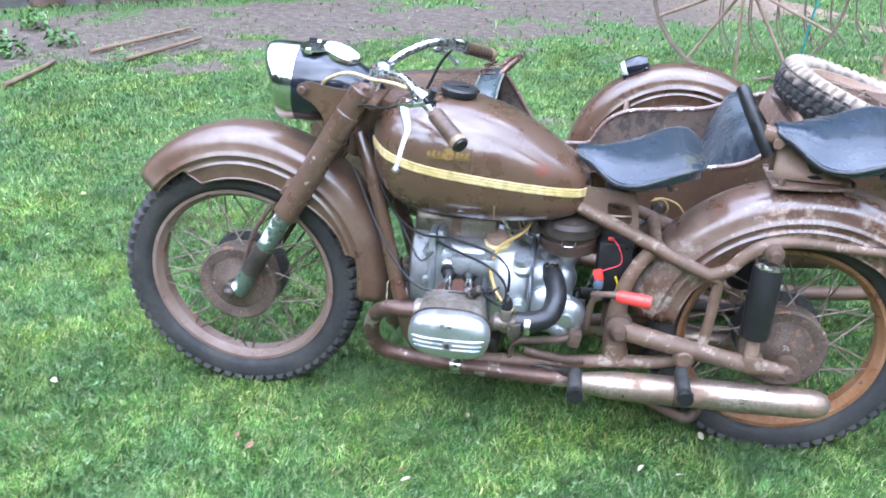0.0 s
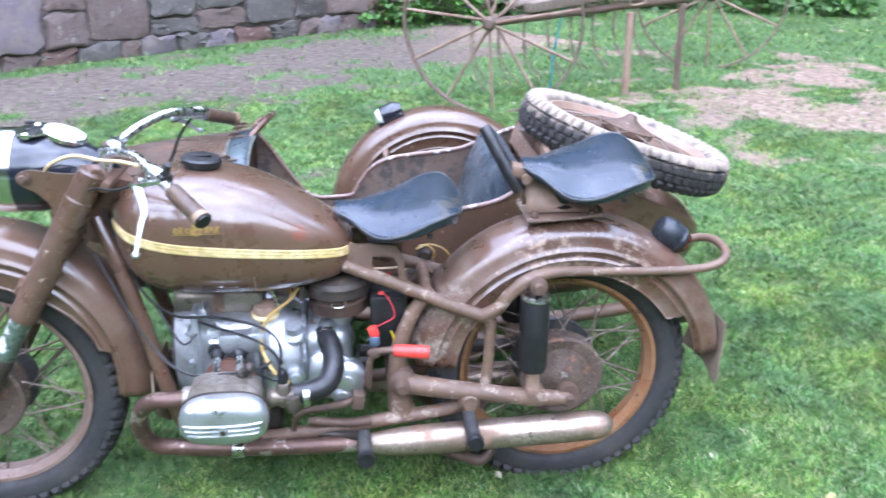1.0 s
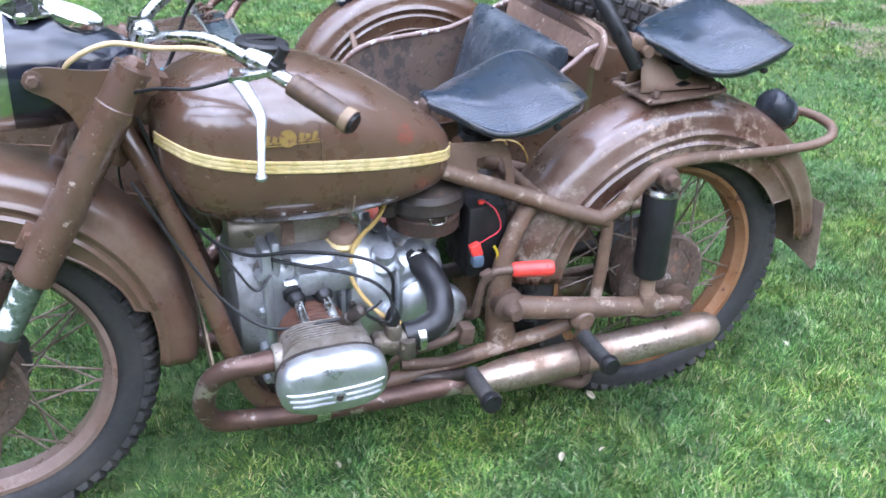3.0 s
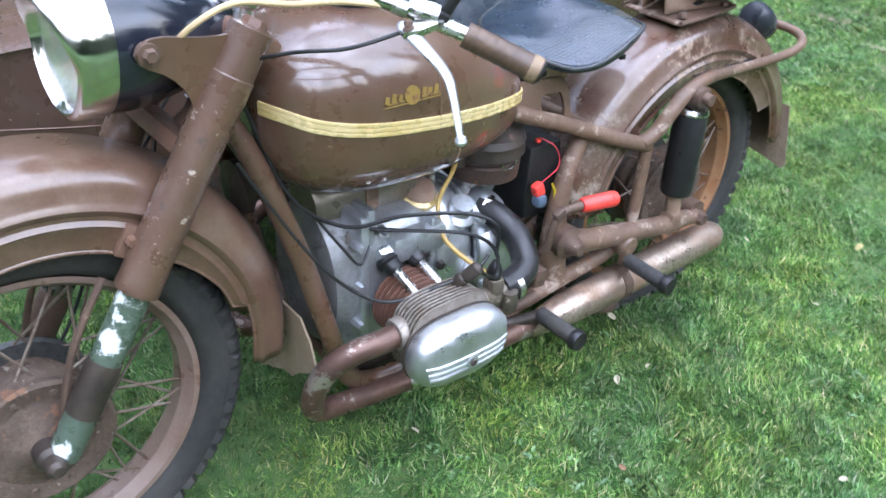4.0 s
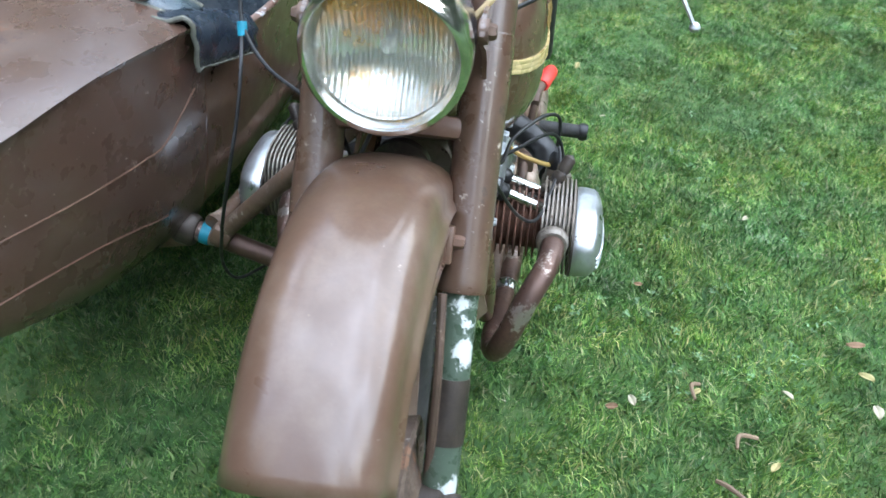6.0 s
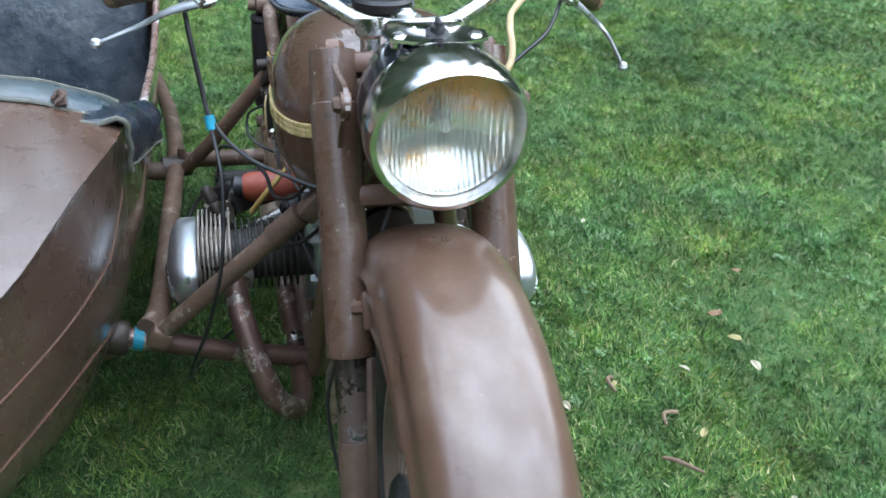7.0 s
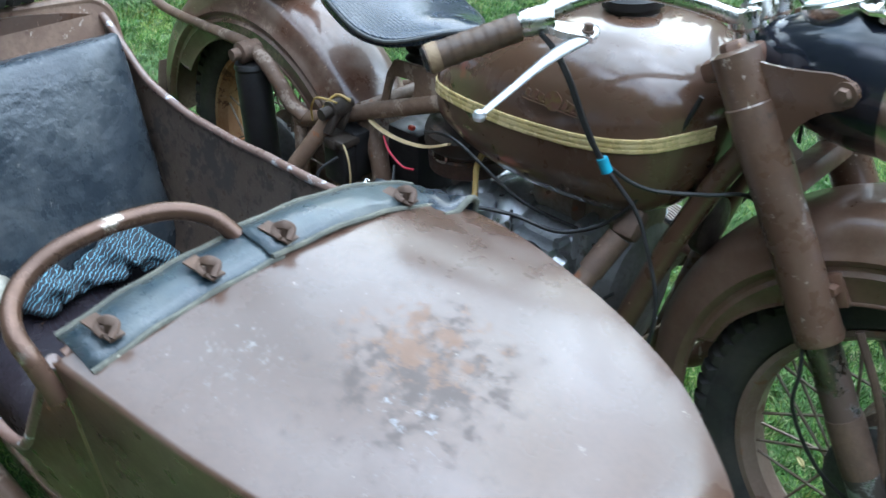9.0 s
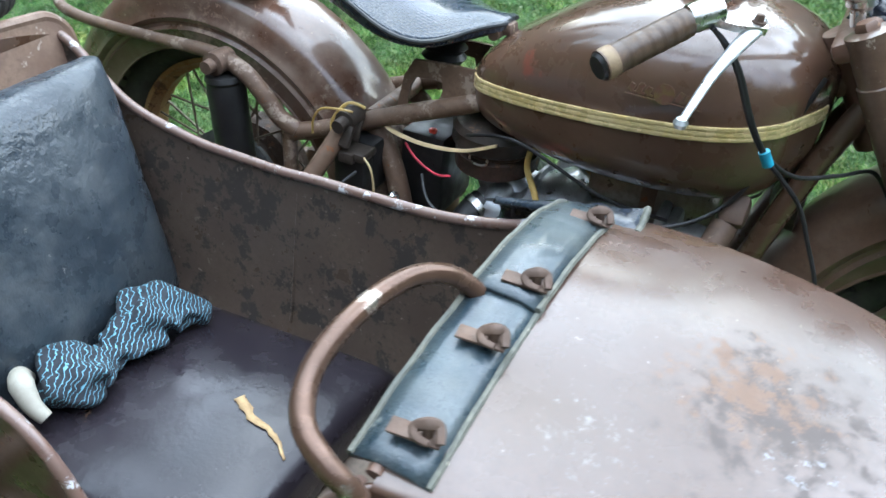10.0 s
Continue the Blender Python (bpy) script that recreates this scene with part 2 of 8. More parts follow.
BROWNLEATHER = mat("dark_brown_leatherette", (0.017, 0.014, 0.018), 0.22, other=(0.027, 0.022, 0.027), scale=6, bump=0.2, spots=(0.25, 0.16, 0.08), spot_scale=40, spot_level=0.74)
INSIDE = mat("bare_rusting_panel", (0.106, 0.076, 0.055), 0.40, other=(0.078, 0.055, 0.042), scale=10, bump=0.3, patches=(0.040, 0.031, 0.026), patch_scale=19, patch_level=0.515, spots=(0.20, 0.16, 0.13), spot_scale=55, spot_level=0.625, specks=0.70)
SEATPAN = mat("rusty_tan_steel", (0.25, 0.155, 0.105), 0.6, other=(0.32, 0.225, 0.165), scale=12, bump=0.3, spots=(0.40, 0.28, 0.2), spot_scale=30)
MUD = mat("muddy_leather", (0.24, 0.185, 0.12), 0.85, other=(0.12, 0.09, 0.062), scale=9, bump=0.4, spots=(0.13, 0.085, 0.055), spot_scale=16, spot_level=0.6)
TAPE = mat("brown_grip_tape", (0.11, 0.066, 0.038), 0.45, other=(0.065, 0.042, 0.030), scale=30, bump=0.3)
BONE = mat("grey_plastic", (0.42, 0.40, 0.33), 0.5, other=(0.36, 0.33, 0.27), scale=20)
GREENFORK = mat("chipped_green_enamel", (0.072, 0.100, 0.070), 0.35, other=(0.095, 0.125, 0.090), scale=20, bump=0.1, patches=(0.70, 0.72, 0.69), patch_scale=15, patch_level=0.58, spot_rough=0.3)
BARESLIDER = mat("bare_worn_steel", (0.44, 0.45, 0.46), 0.32, metal=0.8, other=(0.28, 0.27, 0.25), scale=16, bump=0.15, patches=(0.045, 0.035, 0.030), patch_scale=13, patch_level=0.50, spot_rough=0.5)
FORKPAINT = mat("chipped_fork_paint", (0.122, 0.068, 0.043), 0.34, other=(0.092, 0.052, 0.034), scale=9, bump=0.12, spots=(0.40, 0.33, 0.27), spot_scale=34, spot_level=0.625, coat=0.8, coat_rough=0.14, specks=0.665, dust=(0.24, 0.175, 0.125), dust_share=0.35, patches=(0.075, 0.05, 0.038), patch_scale=16, patch_level=0.60)
WOOD = mat("weathered_wood", (0.24, 0.19, 0.15), 0.8, other=(0.16, 0.12, 0.09), scale=12, bump=0.5)
OLDIRON = mat("old_rusty_iron", (0.095, 0.064, 0.047), 0.8, other=(0.16, 0.112, 0.082), scale=18, bump=0.5)


def seat_material():
    """Black moulded seat rubber with rows of small pressed bars; reflected sky blue is in its base colour."""
    m = mat("ribbed_seat_rubber", (0.014, 0.027, 0.050), 0.22, other=(0.026, 0.034, 0.044), scale=6, bump=0.0, spots=(0.15, 0.14, 0.12), spot_scale=34, spot_level=0.69, rough_var=0.09, patches=(0.052, 0.048, 0.034), patch_scale=5, patch_level=0.60, coat=0.45, spot_rough=0.45)
    n, ln = m.node_tree.nodes, m.node_tree.links
    co = n.new("ShaderNodeTexCoord")
    br = n.new("ShaderNodeTexBrick")
    br.inputs["Scale"].default_value = 1.0
    br.inputs["Brick Width"].default_value, br.inputs["Row Height"].default_value = 0.011, 0.0065
    br.inputs["Mortar Size"].default_value, br.inputs["Mortar Smooth"].default_value = 0.0022, 0.7
    ln.new(co.outputs["Object"], br.inputs["Vector"])
    bp = n.new("ShaderNodeBump")
    bp.inputs["Strength"].default_value, bp.inputs["Distance"].default_value = 0.55, 0.0022
    bp.invert = True
    ln.new(br.outputs["Fac"], bp.inputs["Height"])
    ln.new(bp.outputs["Normal"], n["Principled BSDF"].inputs["Normal"])
    return m


SEAT = seat_material()


def glass_material():
    """Thin clear headlamp glass: lets light straight through, with a gloss that grows towards its edge."""
    m = bpy.data.materials.new("headlamp_glass")
    m.use_nodes = True
    n, ln = m.node_tree.nodes, m.node_tree.links
    n.remove(n["Principled BSDF"])
    tr, gl, fr, mx = n.new("ShaderNodeBsdfTransparent"), n.new("ShaderNodeBsdfGlossy"), n.new("ShaderNodeLayerWeight"), n.new("ShaderNodeMixShader")
    tr.inputs["Color"].default_value = (0.97, 0.98, 0.97, 1)
    df, m2 = n.new("ShaderNodeBsdfDiffuse"), n.new("ShaderNodeMixShader")
    df.inputs["Color"].default_value = (0.92, 0.93, 0.92, 1)
    co, wv, fl = n.new("ShaderNodeTexCoord"), n.new("ShaderNodeTexWave"), n.new("ShaderNodeMapRange")
    wv.bands_direction = "Y"
    wv.inputs["Scale"].default_value = 58
    fl.inputs["From Min"].default_value, fl.inputs["From Max"].default_value, fl.inputs["To Min"].default_value, fl.inputs["To Max"].default_value = 0.2, 1.0, 0.06, 0.16
    ln.new(co.outputs["Object"], wv.inputs["Vector"])
    ln.new(wv.outputs["Fac"], fl.inputs["Value"])
    ln.new(fl.outputs["Result"], m2.inputs[0])
    gl.inputs["Roughness"].default_value = 0.04
    edge = n.new("ShaderNodeMapRange")
    edge.interpolation_type = "SMOOTHSTEP"
    edge.inputs["From Min"].default_value, edge.inputs["To Min"].default_value, edge.inputs["To Max"].default_value = 0.35, 0.04, 0.6
    ln.new(fr.outputs["Facing"], edge.inputs["Value"])
    ln.new(edge.outputs["Result"], mx.inputs[0])
    ln.new(tr.outputs[0], m2.inputs[1])
    ln.new(df.outputs[0], m2.inputs[2])
    ln.new(m2.outputs[0], mx.inputs[1])
    ln.new(gl.outputs[0], mx.inputs[2])
    ln.new(mx.outputs[0], n["Material Output"].inputs["Surface"])
    return m


GLASS = glass_material()


def blotch(m, centre, radius, colour, rough=0.65, scale=28, coat_left=0.1, amount=1.0, level=0.57, soft=0.06):
    """A stain, scab or painted shade of its own shape round one place, breaking up towards its edge."""
    n, ln = m.node_tree.nodes, m.node_tree.links
    b = n["Principled BSDF"]
    co = n.new("ShaderNodeTexCoord")
    far = n.new("ShaderNodeVectorMath")
    far.operation = "DISTANCE"
    far.inputs[1].default_value = centre
    ln.new(co.outputs["Object"], far.inputs[0])
    nz = n.new("ShaderNodeTexNoise")
    nz.inputs["Scale"].default_value, nz.inputs["Detail"].default_value, nz.inputs["Roughness"].default_value = scale, 10, 0.75
    ln.new(co.outputs["Object"], nz.inputs["Vector"])
    ma = n.new("ShaderNodeMath")
    ma.operation = "MULTIPLY_ADD"
    ma.inputs[1].default_value, ma.inputs[2].default_value = -0.26 / radius, 0.16
    ln.new(far.outputs["Value"], ma.inputs[0])
    ad = n.new("ShaderNodeMath")
    ln.new(ma.outputs[0], ad.inputs[0])
    ln.new(nz.outputs["Fac"], ad.inputs[1])
    r = n.new("ShaderNodeMapRange")
    r.inputs["From Min"].default_value, r.inputs["From Max"].default_value, r.inputs["To Max"].default_value = level, level + soft, amount
    ln.new(ad.outputs[0], r.inputs["Value"])
    mx = n.new("ShaderNodeMix")
    mx.data_type = "RGBA"
    mx.inputs[7].default_value = (*colour, 1)
    ln.new(b.inputs["Base Color"].links[0].from_socket, mx.inputs[6])
    ln.new(r.outputs["Result"], mx.inputs[0])
    ln.new(mx.outputs[2], b.inputs["Base Color"])
    rr = n.new("ShaderNodeMix")
    rr.inputs[3].default_value = rough
    ln.new(b.inputs["Roughness"].links[0].from_socket, rr.inputs[2])
    ln.new(r.outputs["Result"], rr.inputs[0])
    ln.new(rr.outputs[0], b.inputs["Roughness"])
    cw = n.new("ShaderNodeMix")
    if b.inputs["Coat Weight"].links:
        ln.new(b.inputs["Coat Weight"].links[0].from_socket, cw.inputs[2])
    else:
        cw.inputs[2].default_value = b.inputs["Coat Weight"].default_value
    cw.inputs[3].default_value = coat_left
    ln.new(r.outputs["Result"], cw.inputs[0])
    ln.new(cw.outputs[0], b.inputs["Coat Weight"])
    return m

# ---- mesh helpers ----
PLACE = {}
SHIFT = [Matrix()]  # where parts that name no place of their own are set


def smooth_path(points, per=6):
    pts = [Vector(p) for p in points]
    if len(pts) < 3 or per < 2:
        return pts
    out = []
    for i in range(len(pts) - 1):
        a, b, c, d = pts[max(i - 1, 0)], pts[i], pts[i + 1], pts[min(i + 2, len(pts) - 1)]
        for k in range(per):
            t = k / per
            out.append(0.5 * ((2 * b) + (c - a) * t + (2 * a - 5 * b + 4 * c - d) * t * t + (3 * b - a - 3 * c + d) * t ** 3))
    out.append(pts[-1])
    return out


def glide(x, table, col):
    """Value of one column of a table at x: a smooth curve through the rows that never overshoots them."""
    xs, ys = [r[0] for r in table], [r[col] for r in table]
    if x <= xs[0] or x >= xs[-1]:
        return ys[0] if x <= xs[0] else ys[-1]
    i = max(k for k in range(len(xs) - 1) if xs[k] <= x)
    step = [(ys[k + 1] - ys[k]) / (xs[k + 1] - xs[k]) for k in range(len(xs) - 1)]

    def slope(k):
        if k == 0 or k == len(xs) - 1:
            return step[0] if k == 0 else step[-1]
        a, b = step[k - 1], step[k]
        return 0.0 if a * b <= 0 else 2 * a * b / (a + b)

    h = xs[i + 1] - xs[i]
    t = (x - xs[i]) / h
    return (2 * t ** 3 - 3 * t * t + 1) * ys[i] + (t ** 3 - 2 * t * t + t) * h * slope(i) + (3 * t * t - 2 * t ** 3) * ys[i + 1] + (t ** 3 - t * t) * h * slope(i + 1)


def rings(bm, loops, closed=True, cap_a=True, cap_b=True):
    """Skins a row of loops of equally many points."""
    vs = [[bm.verts.new(p) for p in lp] for lp in loops]
    n = len(vs[0])
    for a, b in zip(vs, vs[1:]):
        for i in range(n if closed else n - 1):
            j = (i + 1) % n
            bm.faces.new((a[i], a[j], b[j], b[i]))
    if closed and cap_a:
        bm.faces.new(tuple(reversed(vs[0])))
    if closed and cap_b:
        bm.faces.new(tuple(vs[-1]))
    return bm


def tube(points, r, seg=10, per=6, bm=None, caps=True, flat=1.0, up=None):
    """A round bar along a smoothed path; r is one radius or one for each given point; flat squeezes it across."""
    bm = bm or bmesh.new()
    path = smooth_path(points, per)
    k = len(path)
    rr = r if isinstance(r, (list, tuple)) else [r, r]
    xs = np.linspace(0, len(rr) - 1, k)
    radii = [float(v) for v in np.interp(xs, range(len(rr)), rr)]
    ahead = (path[1] - path[0]).normalized()
    u = Vector(up) if up else (Vector((0, 0, 1)) if abs(ahead.z) < 0.9 else Vector((1, 0, 0)))
    u = (u - ahead * u.dot(ahead)).normalized()
    loops = []
    for i, p in enumerate(path):
        d = (path[min(i + 1, k - 1)] - path[max(i - 1, 0)]).normalized()
        u = (u - d * u.dot(d)).normalized()
        v = d.cross(u)
        loops.append([p + radii[i] * (math.cos(a) * v + flat * math.sin(a) * u) for a in (2 * math.pi * j / seg for j in range(seg))])
    return rings(bm, loops, True, caps, caps)


def lathe(profile, a, b, seg=24, bm=None, caps=True, squash=(1.0, 1.0), up=(0, 0, 1)):
    """Turned shape: (radius, share of the way from a to b)."""
    bm = bm or bmesh.new()
    a, b = Vector(a), Vector(b)
    d = (b - a).normalized()
    u = Vector(up)
    if abs(u.dot(d)) > 0.95:
        u = Vector((1, 0, 0))
    u = (u - d * u.dot(d)).normalized()
    v = d.cross(u)
    loops = [[a + (b - a) * h + r * (math.cos(t) * v * squash[0] + math.sin(t) * u * squash[1]) for t in (2 * math.pi * j / seg for j in range(seg))] for r, h in profile]
    return rings(bm, loops, True, caps, caps)


def block(centre, size, bevel=0.005, rot=(0, 0, 0), bm=None, seg=2):
    bm = bm or bmesh.new()
    tmp = bmesh.new()
    bmesh.ops.create_cube(tmp, size=1)
    for v in tmp.verts:
        v.co = Vector((v.co.x * size[0], v.co.y * size[1], v.co.z * size[2]))
    if bevel:
        bmesh.ops.bevel(tmp, geom=tmp.edges[:], offset=min(bevel, min(size) * 0.45), segments=seg, affect="EDGES", profile=0.5)
    m = pose(*centre, *rot)
    old = {v: bm.verts.new(m @ v.co) for v in tmp.verts}
    for f in tmp.faces:
        bm.faces.new([old[v] for v in f.verts])
    tmp.free()
    return bm


def plate(outline, thick, m, bm=None, bevel=0.0):
    """A flat piece cut to an outline in its own x and y, given thickness along z, placed by m."""
    bm = bm or bmesh.new()
    lo = [bm.verts.new(m @ Vector((x, y, -thick / 2))) for x, y in outline]
    hi = [bm.verts.new(m @ Vector((x, y, thick / 2))) for x, y in outline]
    bm.faces.new(list(reversed(lo)))
    bm.faces.new(hi)
    n = len(outline)
    for i in range(n):
        j = (i + 1) % n
        bm.faces.new((lo[i], lo[j], hi[j], hi[i]))
    return bm


def bolt(a, b, r, bm=None):
    """A hexagon bolt head from a to b."""
    return lathe([(r, 0), (r, 0.7), (r * 0.8, 1)], a, b, 6, bm)


def base_empty(name, at, label, category, group="", kind=""):
    ob = new(name)
    ob.empty_display_size = 0.1
    ob.matrix_basis = Matrix.Translation(at)
    PLACE[ob] = Matrix.Translation(at)
    return tagged(ob, label, category, group, kind)


def part(name, bm, material, parent=None, label="", m=None, sharp=38, thick=0.0, mesh=None):
    """Links a bmesh as one mesh object, under a thing or a part."""
    me = mesh
    if me is None:
        me = bpy.data.meshes.new(name)
        bmesh.ops.recalc_face_normals(bm, faces=bm.faces[:])
        bm.to_mesh(me)
        bm.free()
        me.polygons.foreach_set("use_smooth", [True] * len(me.polygons))
        me.set_sharp_from_angle(angle=radians(sharp))
        me.materials.append(material)
    ob = new(name, me)
    m = m or SHIFT[0].copy()
    PLACE[ob] = m
    if parent:
        ob.parent = parent
        ob.matrix_basis = PLACE[parent].inverted() @ m
    else:
        ob.matrix_basis = m
    if thick:
        so = ob.modifiers.new("thickness", "SOLIDIFY")
        so.thickness, so.offset = thick, 0
    return tagged(ob, label) if label else ob


def thing(name, bm, material, label, category, group="", kind="", **kw):
    return tagged(part(name, bm, material, None, **kw), label, category, group, kind)

# ---- motorcycle ----
bike = base_empty("motorcycle", (0.72, 0, 0), "old brown motorcycle with gold tank stripe, parked on grass", "motorcycle")


def sweep_ring(section, seg=64, bm=None):
    """Closed section of (across, radius) turned once round the local y axis."""
    bm = bm or bmesh.new()
    vs = [[bm.verts.new((r * math.cos(t), y, r * math.sin(t))) for y, r in section] for t in (2 * math.pi * i / seg for i in range(seg))]
    n = len(section)
    for i in range(seg):
        a, b = vs[i], vs[(i + 1) % seg]
        for k in range(n):
            bm.faces.new((a[k], a[(k + 1) % n], b[(k + 1) % n], b[k]))
    return bm


def tyre_mesh(R, w, rim_r):
    """Tyre with four rows of tread blocks moulded into its crown and shoulders."""
    mid, h = (R + rim_r) / 2, (R - rim_r) / 2

    def crown(q):
        sn = abs(q) ** (1 / 0.85)
        return mid + h * max(0.0, 1 - sn * sn) ** 0.4

    half = [(0.0, None), (0.05, None), (0.08, 1), (0.24, 1), (0.41, 1), (0.44, None), (0.50, None), (0.53, 0), (0.68, 0), (0.82, 0), (0.90, 0), (0.945, 0), (0.958, None), (0.975, None), (0.99, None)]
    outer = [(-q, None if r is None else r) for q, r in reversed(half[1:])]
    outer = [(q, r, -1) for q, r in outer] + [(q, r, 1) for q, r in half]
    inner = []
    for i in range(1, 10):
        t = math.pi / 2 + math.pi * i / 10
        sn, c = math.sin(t), math.cos(t)
        inner.append((w * math.copysign(abs(sn) ** 0.85, sn), mid + h * math.copysign(abs(c) ** 0.8, c)))
    n, per = 62, 6
    bm = bmesh.new()
    loops = []
    for i in range(n * per):
        t = 2 * math.pi * i / (n * per)
        sec = []
        for q, row, sd in outer:
            up = 0.0
            if row is not None:
                shift = 3 if (row == 1) == (sd > 0) else 0
                up = 0.0115 if (i + shift) % per < 4 else 0.0
            k = 1 + up / R * 0.9
            side_up = math.copysign(up * 0.5, q) if row == 0 else 0.0
            sec.append((q * w + side_up, crown(q) * k))
        sec += inner
        loops.append([Vector((r * math.cos(t), y, r * math.sin(t))) for y, r in sec])
    loops.append(loops[0])
    vs = [[bm.verts.new(p) for p in lp] for lp in loops[:-1]]
    m = len(vs[0])
    for i in range(len(vs)):
        a, b = vs[i], vs[(i + 1) % len(vs)]
        for k in range(m):
            bm.faces.new((a[k], a[(k + 1) % m], b[(k + 1) % m], b[k]))
    return bm


def rim_mesh(r):
    w = 0.036
    return sweep_ring([(-w, r), (-w, r - 0.010), (-w * 0.72, r - 0.016), (-w * 0.45, r - 0.024), (w * 0.45, r - 0.024), (w * 0.72, r - 0.016), (w, r - 0.010), (w, r),
                       (w * 0.7, r - 0.004), (w * 0.4, r - 0.012), (-w * 0.4, r - 0.012), (-w * 0.7, r - 0.004)], 72)


def hub_mesh(r):
    bm = lathe([(0.014, 0), (0.03, 0.04), (r * 0.55, 0.10), (r * 0.98, 0.16), (r, 0.22), (r, 0.40), (r * 0.72, 0.44), (r * 0.66, 0.60), (r * 0.78, 0.66), (r * 0.8, 0.76), (r * 0.4, 0.84), (0.025, 0.9), (0.014, 1.0)],
               (0, -0.085, 0), (0, 0.085, 0), 28)
    for i in range(10):
        t = 2 * math.pi * i / 10
        bolt((r * 0.83 * math.cos(t), -0.060, r * 0.83 * math.sin(t)), (r * 0.83 * math.cos(t), -0.070, r * 0.83 * math.sin(t)), 0.007, bm)
    return bm


SPOKEMAT = mat("dusty_spoke", (0.26, 0.22, 0.18), 0.5, other=(0.15, 0.10, 0.07), scale=30, metal=0.4)
WHEEL_MESH = {}
DARKALLOY = mat("dull_grey_alloy", (0.12, 0.122, 0.118), 0.5, metal=0.6, other=(0.062, 0.060, 0.056), scale=14, bump=0.3)


def wheel(parent, m, name="wheel", R=0.333, w=0.050, hub_r=0.108, spokes=36, label="", rim_mat=None, tyre_mat=None, hub_mat=None, plated=True):
    rim_r = 0.262
    wh = part(name, rim_mesh(rim_r), rim_mat or RIMMAT, parent, label, m)
    part("tyre", tyre_mesh(R, w, rim_r - 0.006), tyre_mat or RUBBER, wh, "worn dusty black block-tread tyre", m, sharp=30)
    part("hub", hub_mesh(hub_r), hub_mat or RUSTY, wh, "rusty brake drum hub", m)
    part("hub_ring", sweep_ring([(-0.052, hub_r * 0.99), (-0.066, hub_r * 1.02), (-0.070, hub_r * 0.96), (-0.066, hub_r * 0.72), (-0.052, hub_r * 0.68)], 40), hub_mat or RUSTY, wh, "", m)
    if plated:
        part("brake_plate", lathe([(hub_r * 1.04, 0), (hub_r * 1.06, 0.25), (hub_r * 0.98, 0.45), (hub_r * 0.55, 0.6), (hub_r * 0.5, 0.8), (0.022, 1)], (0, 0.036, 0), (0, 0.080, 0), 28, block((0.045, 0.064, 0.03), (0.05, 0.02, 0.03), 0.006)), DARKALLOY, wh,
             "dull grey brake backing plate", m)
    for k in range(2):
        if k not in WHEEL_MESH:
            a = (hub_r * 0.93, (-0.042, 0.042)[k], 0)
            t = radians(28)
            rr = rim_r - 0.018
            b = bmesh.new()
            tube([a, (rr * math.cos(t), (-0.008, 0.008)[k], rr * math.sin(t))], 0.0026, 5, 1, bm=b)
            o = part("spoke", b, OLDCHROME, wh, "", m)
            WHEEL_MESH[k] = o.data
            o.data.materials.clear()
            o.data.materials.append(SPOKEMAT)
            continue
    for i in range(spokes):
        k = i % 2
        flip = Matrix.Scale(-1, 4, (0, 0, 1)) if (i // 2) % 2 else Matrix()
        part("spoke", None, None, wh, "", m @ Matrix.Rotation(2 * math.pi * i / spokes, 4, "Y") @ flip, mesh=WHEEL_MESH[k])
    return wh


FRONT = Vector((0.0, 0, 0.322))
REAR = Vector((1.45, 0, 0.305))
HUBMAT = mat("muddy_rusty_hub", (0.15, 0.105, 0.075), 0.7, other=(0.07, 0.048, 0.036), scale=20, bump=0.8, bump_dist=0.004, spots=(0.33, 0.29, 0.25), spot_scale=40, spot_level=0.62, patches=(0.20, 0.105, 0.062), patch_scale=18, patch_level=0.57)
wheel(bike, Matrix.Translation(FRONT), "front_wheel", hub_mat=HUBMAT, rim_mat=PALERIM)
wheel(bike, Matrix.Translation(REAR) @ Matrix.Rotation(0.05, 4, "Y"), "rear_wheel", hub_mat=HUBMAT)


def fender(name, centre, R, a0, a1, w, skirt, h=0.05, steps=48, material=None, label="", parent=None):
    """Arched mudguard from angle a0 to a1 with a rounded crown, a pressed bead and a skirt of depth skirt(angle)."""
    loops = []
    for i in range(steps + 1):
        f = i / steps
        a = radians(a0 + (a1 - a0) * f)
        sk = skirt(a0 + (a1 - a0) * f)
        ww = w
        half = []
        for k in range(9):
            q = math.pi / 2 * k / 8
            half.append((ww * math.sin(q) ** 0.75, -h * (1 - math.cos(q) ** 0.8)))
        half += [(ww + 0.004, -h - 0.006), (ww + 0.007, -h - 0.012), (ww + 0.004, -h - 0.018), (ww - 0.001, -h - 0.022)]
        if sk > h + 0.03:
            half += [(ww - 0.001, -(h + 0.03)), (ww + 0.004, -(h + 0.036)), (ww, -(h + 0.042)), (ww - 0.002, -max(sk, h + 0.048)), (ww + 0.002, -max(sk, h + 0.048) - 0.004)]
        else:
            half += [(ww - 0.001, -h - 0.023 - 0.001 * k) for k in range(1, 6)]
        sec = [(-y, d) for y, d in reversed(half[1:])] + half
        loops.append([Vector((centre[0] + (R + d) * math.cos(a), centre[1] + y, centre[2] + (R + d) * math.sin(a))) for y, d in sec])
    return part(name, rings(bmesh.new(), loops, False), material or PAINT, parent, label, thick=0.003)


def front_skirt(a):
    if a > 118:
        return 0.055 + 0.03 * max(0, (124 - a) / 6)
    if a > 14:
        return 0.125 - 0.03 * max(0, (60 - a) / 40)
    return 0.04


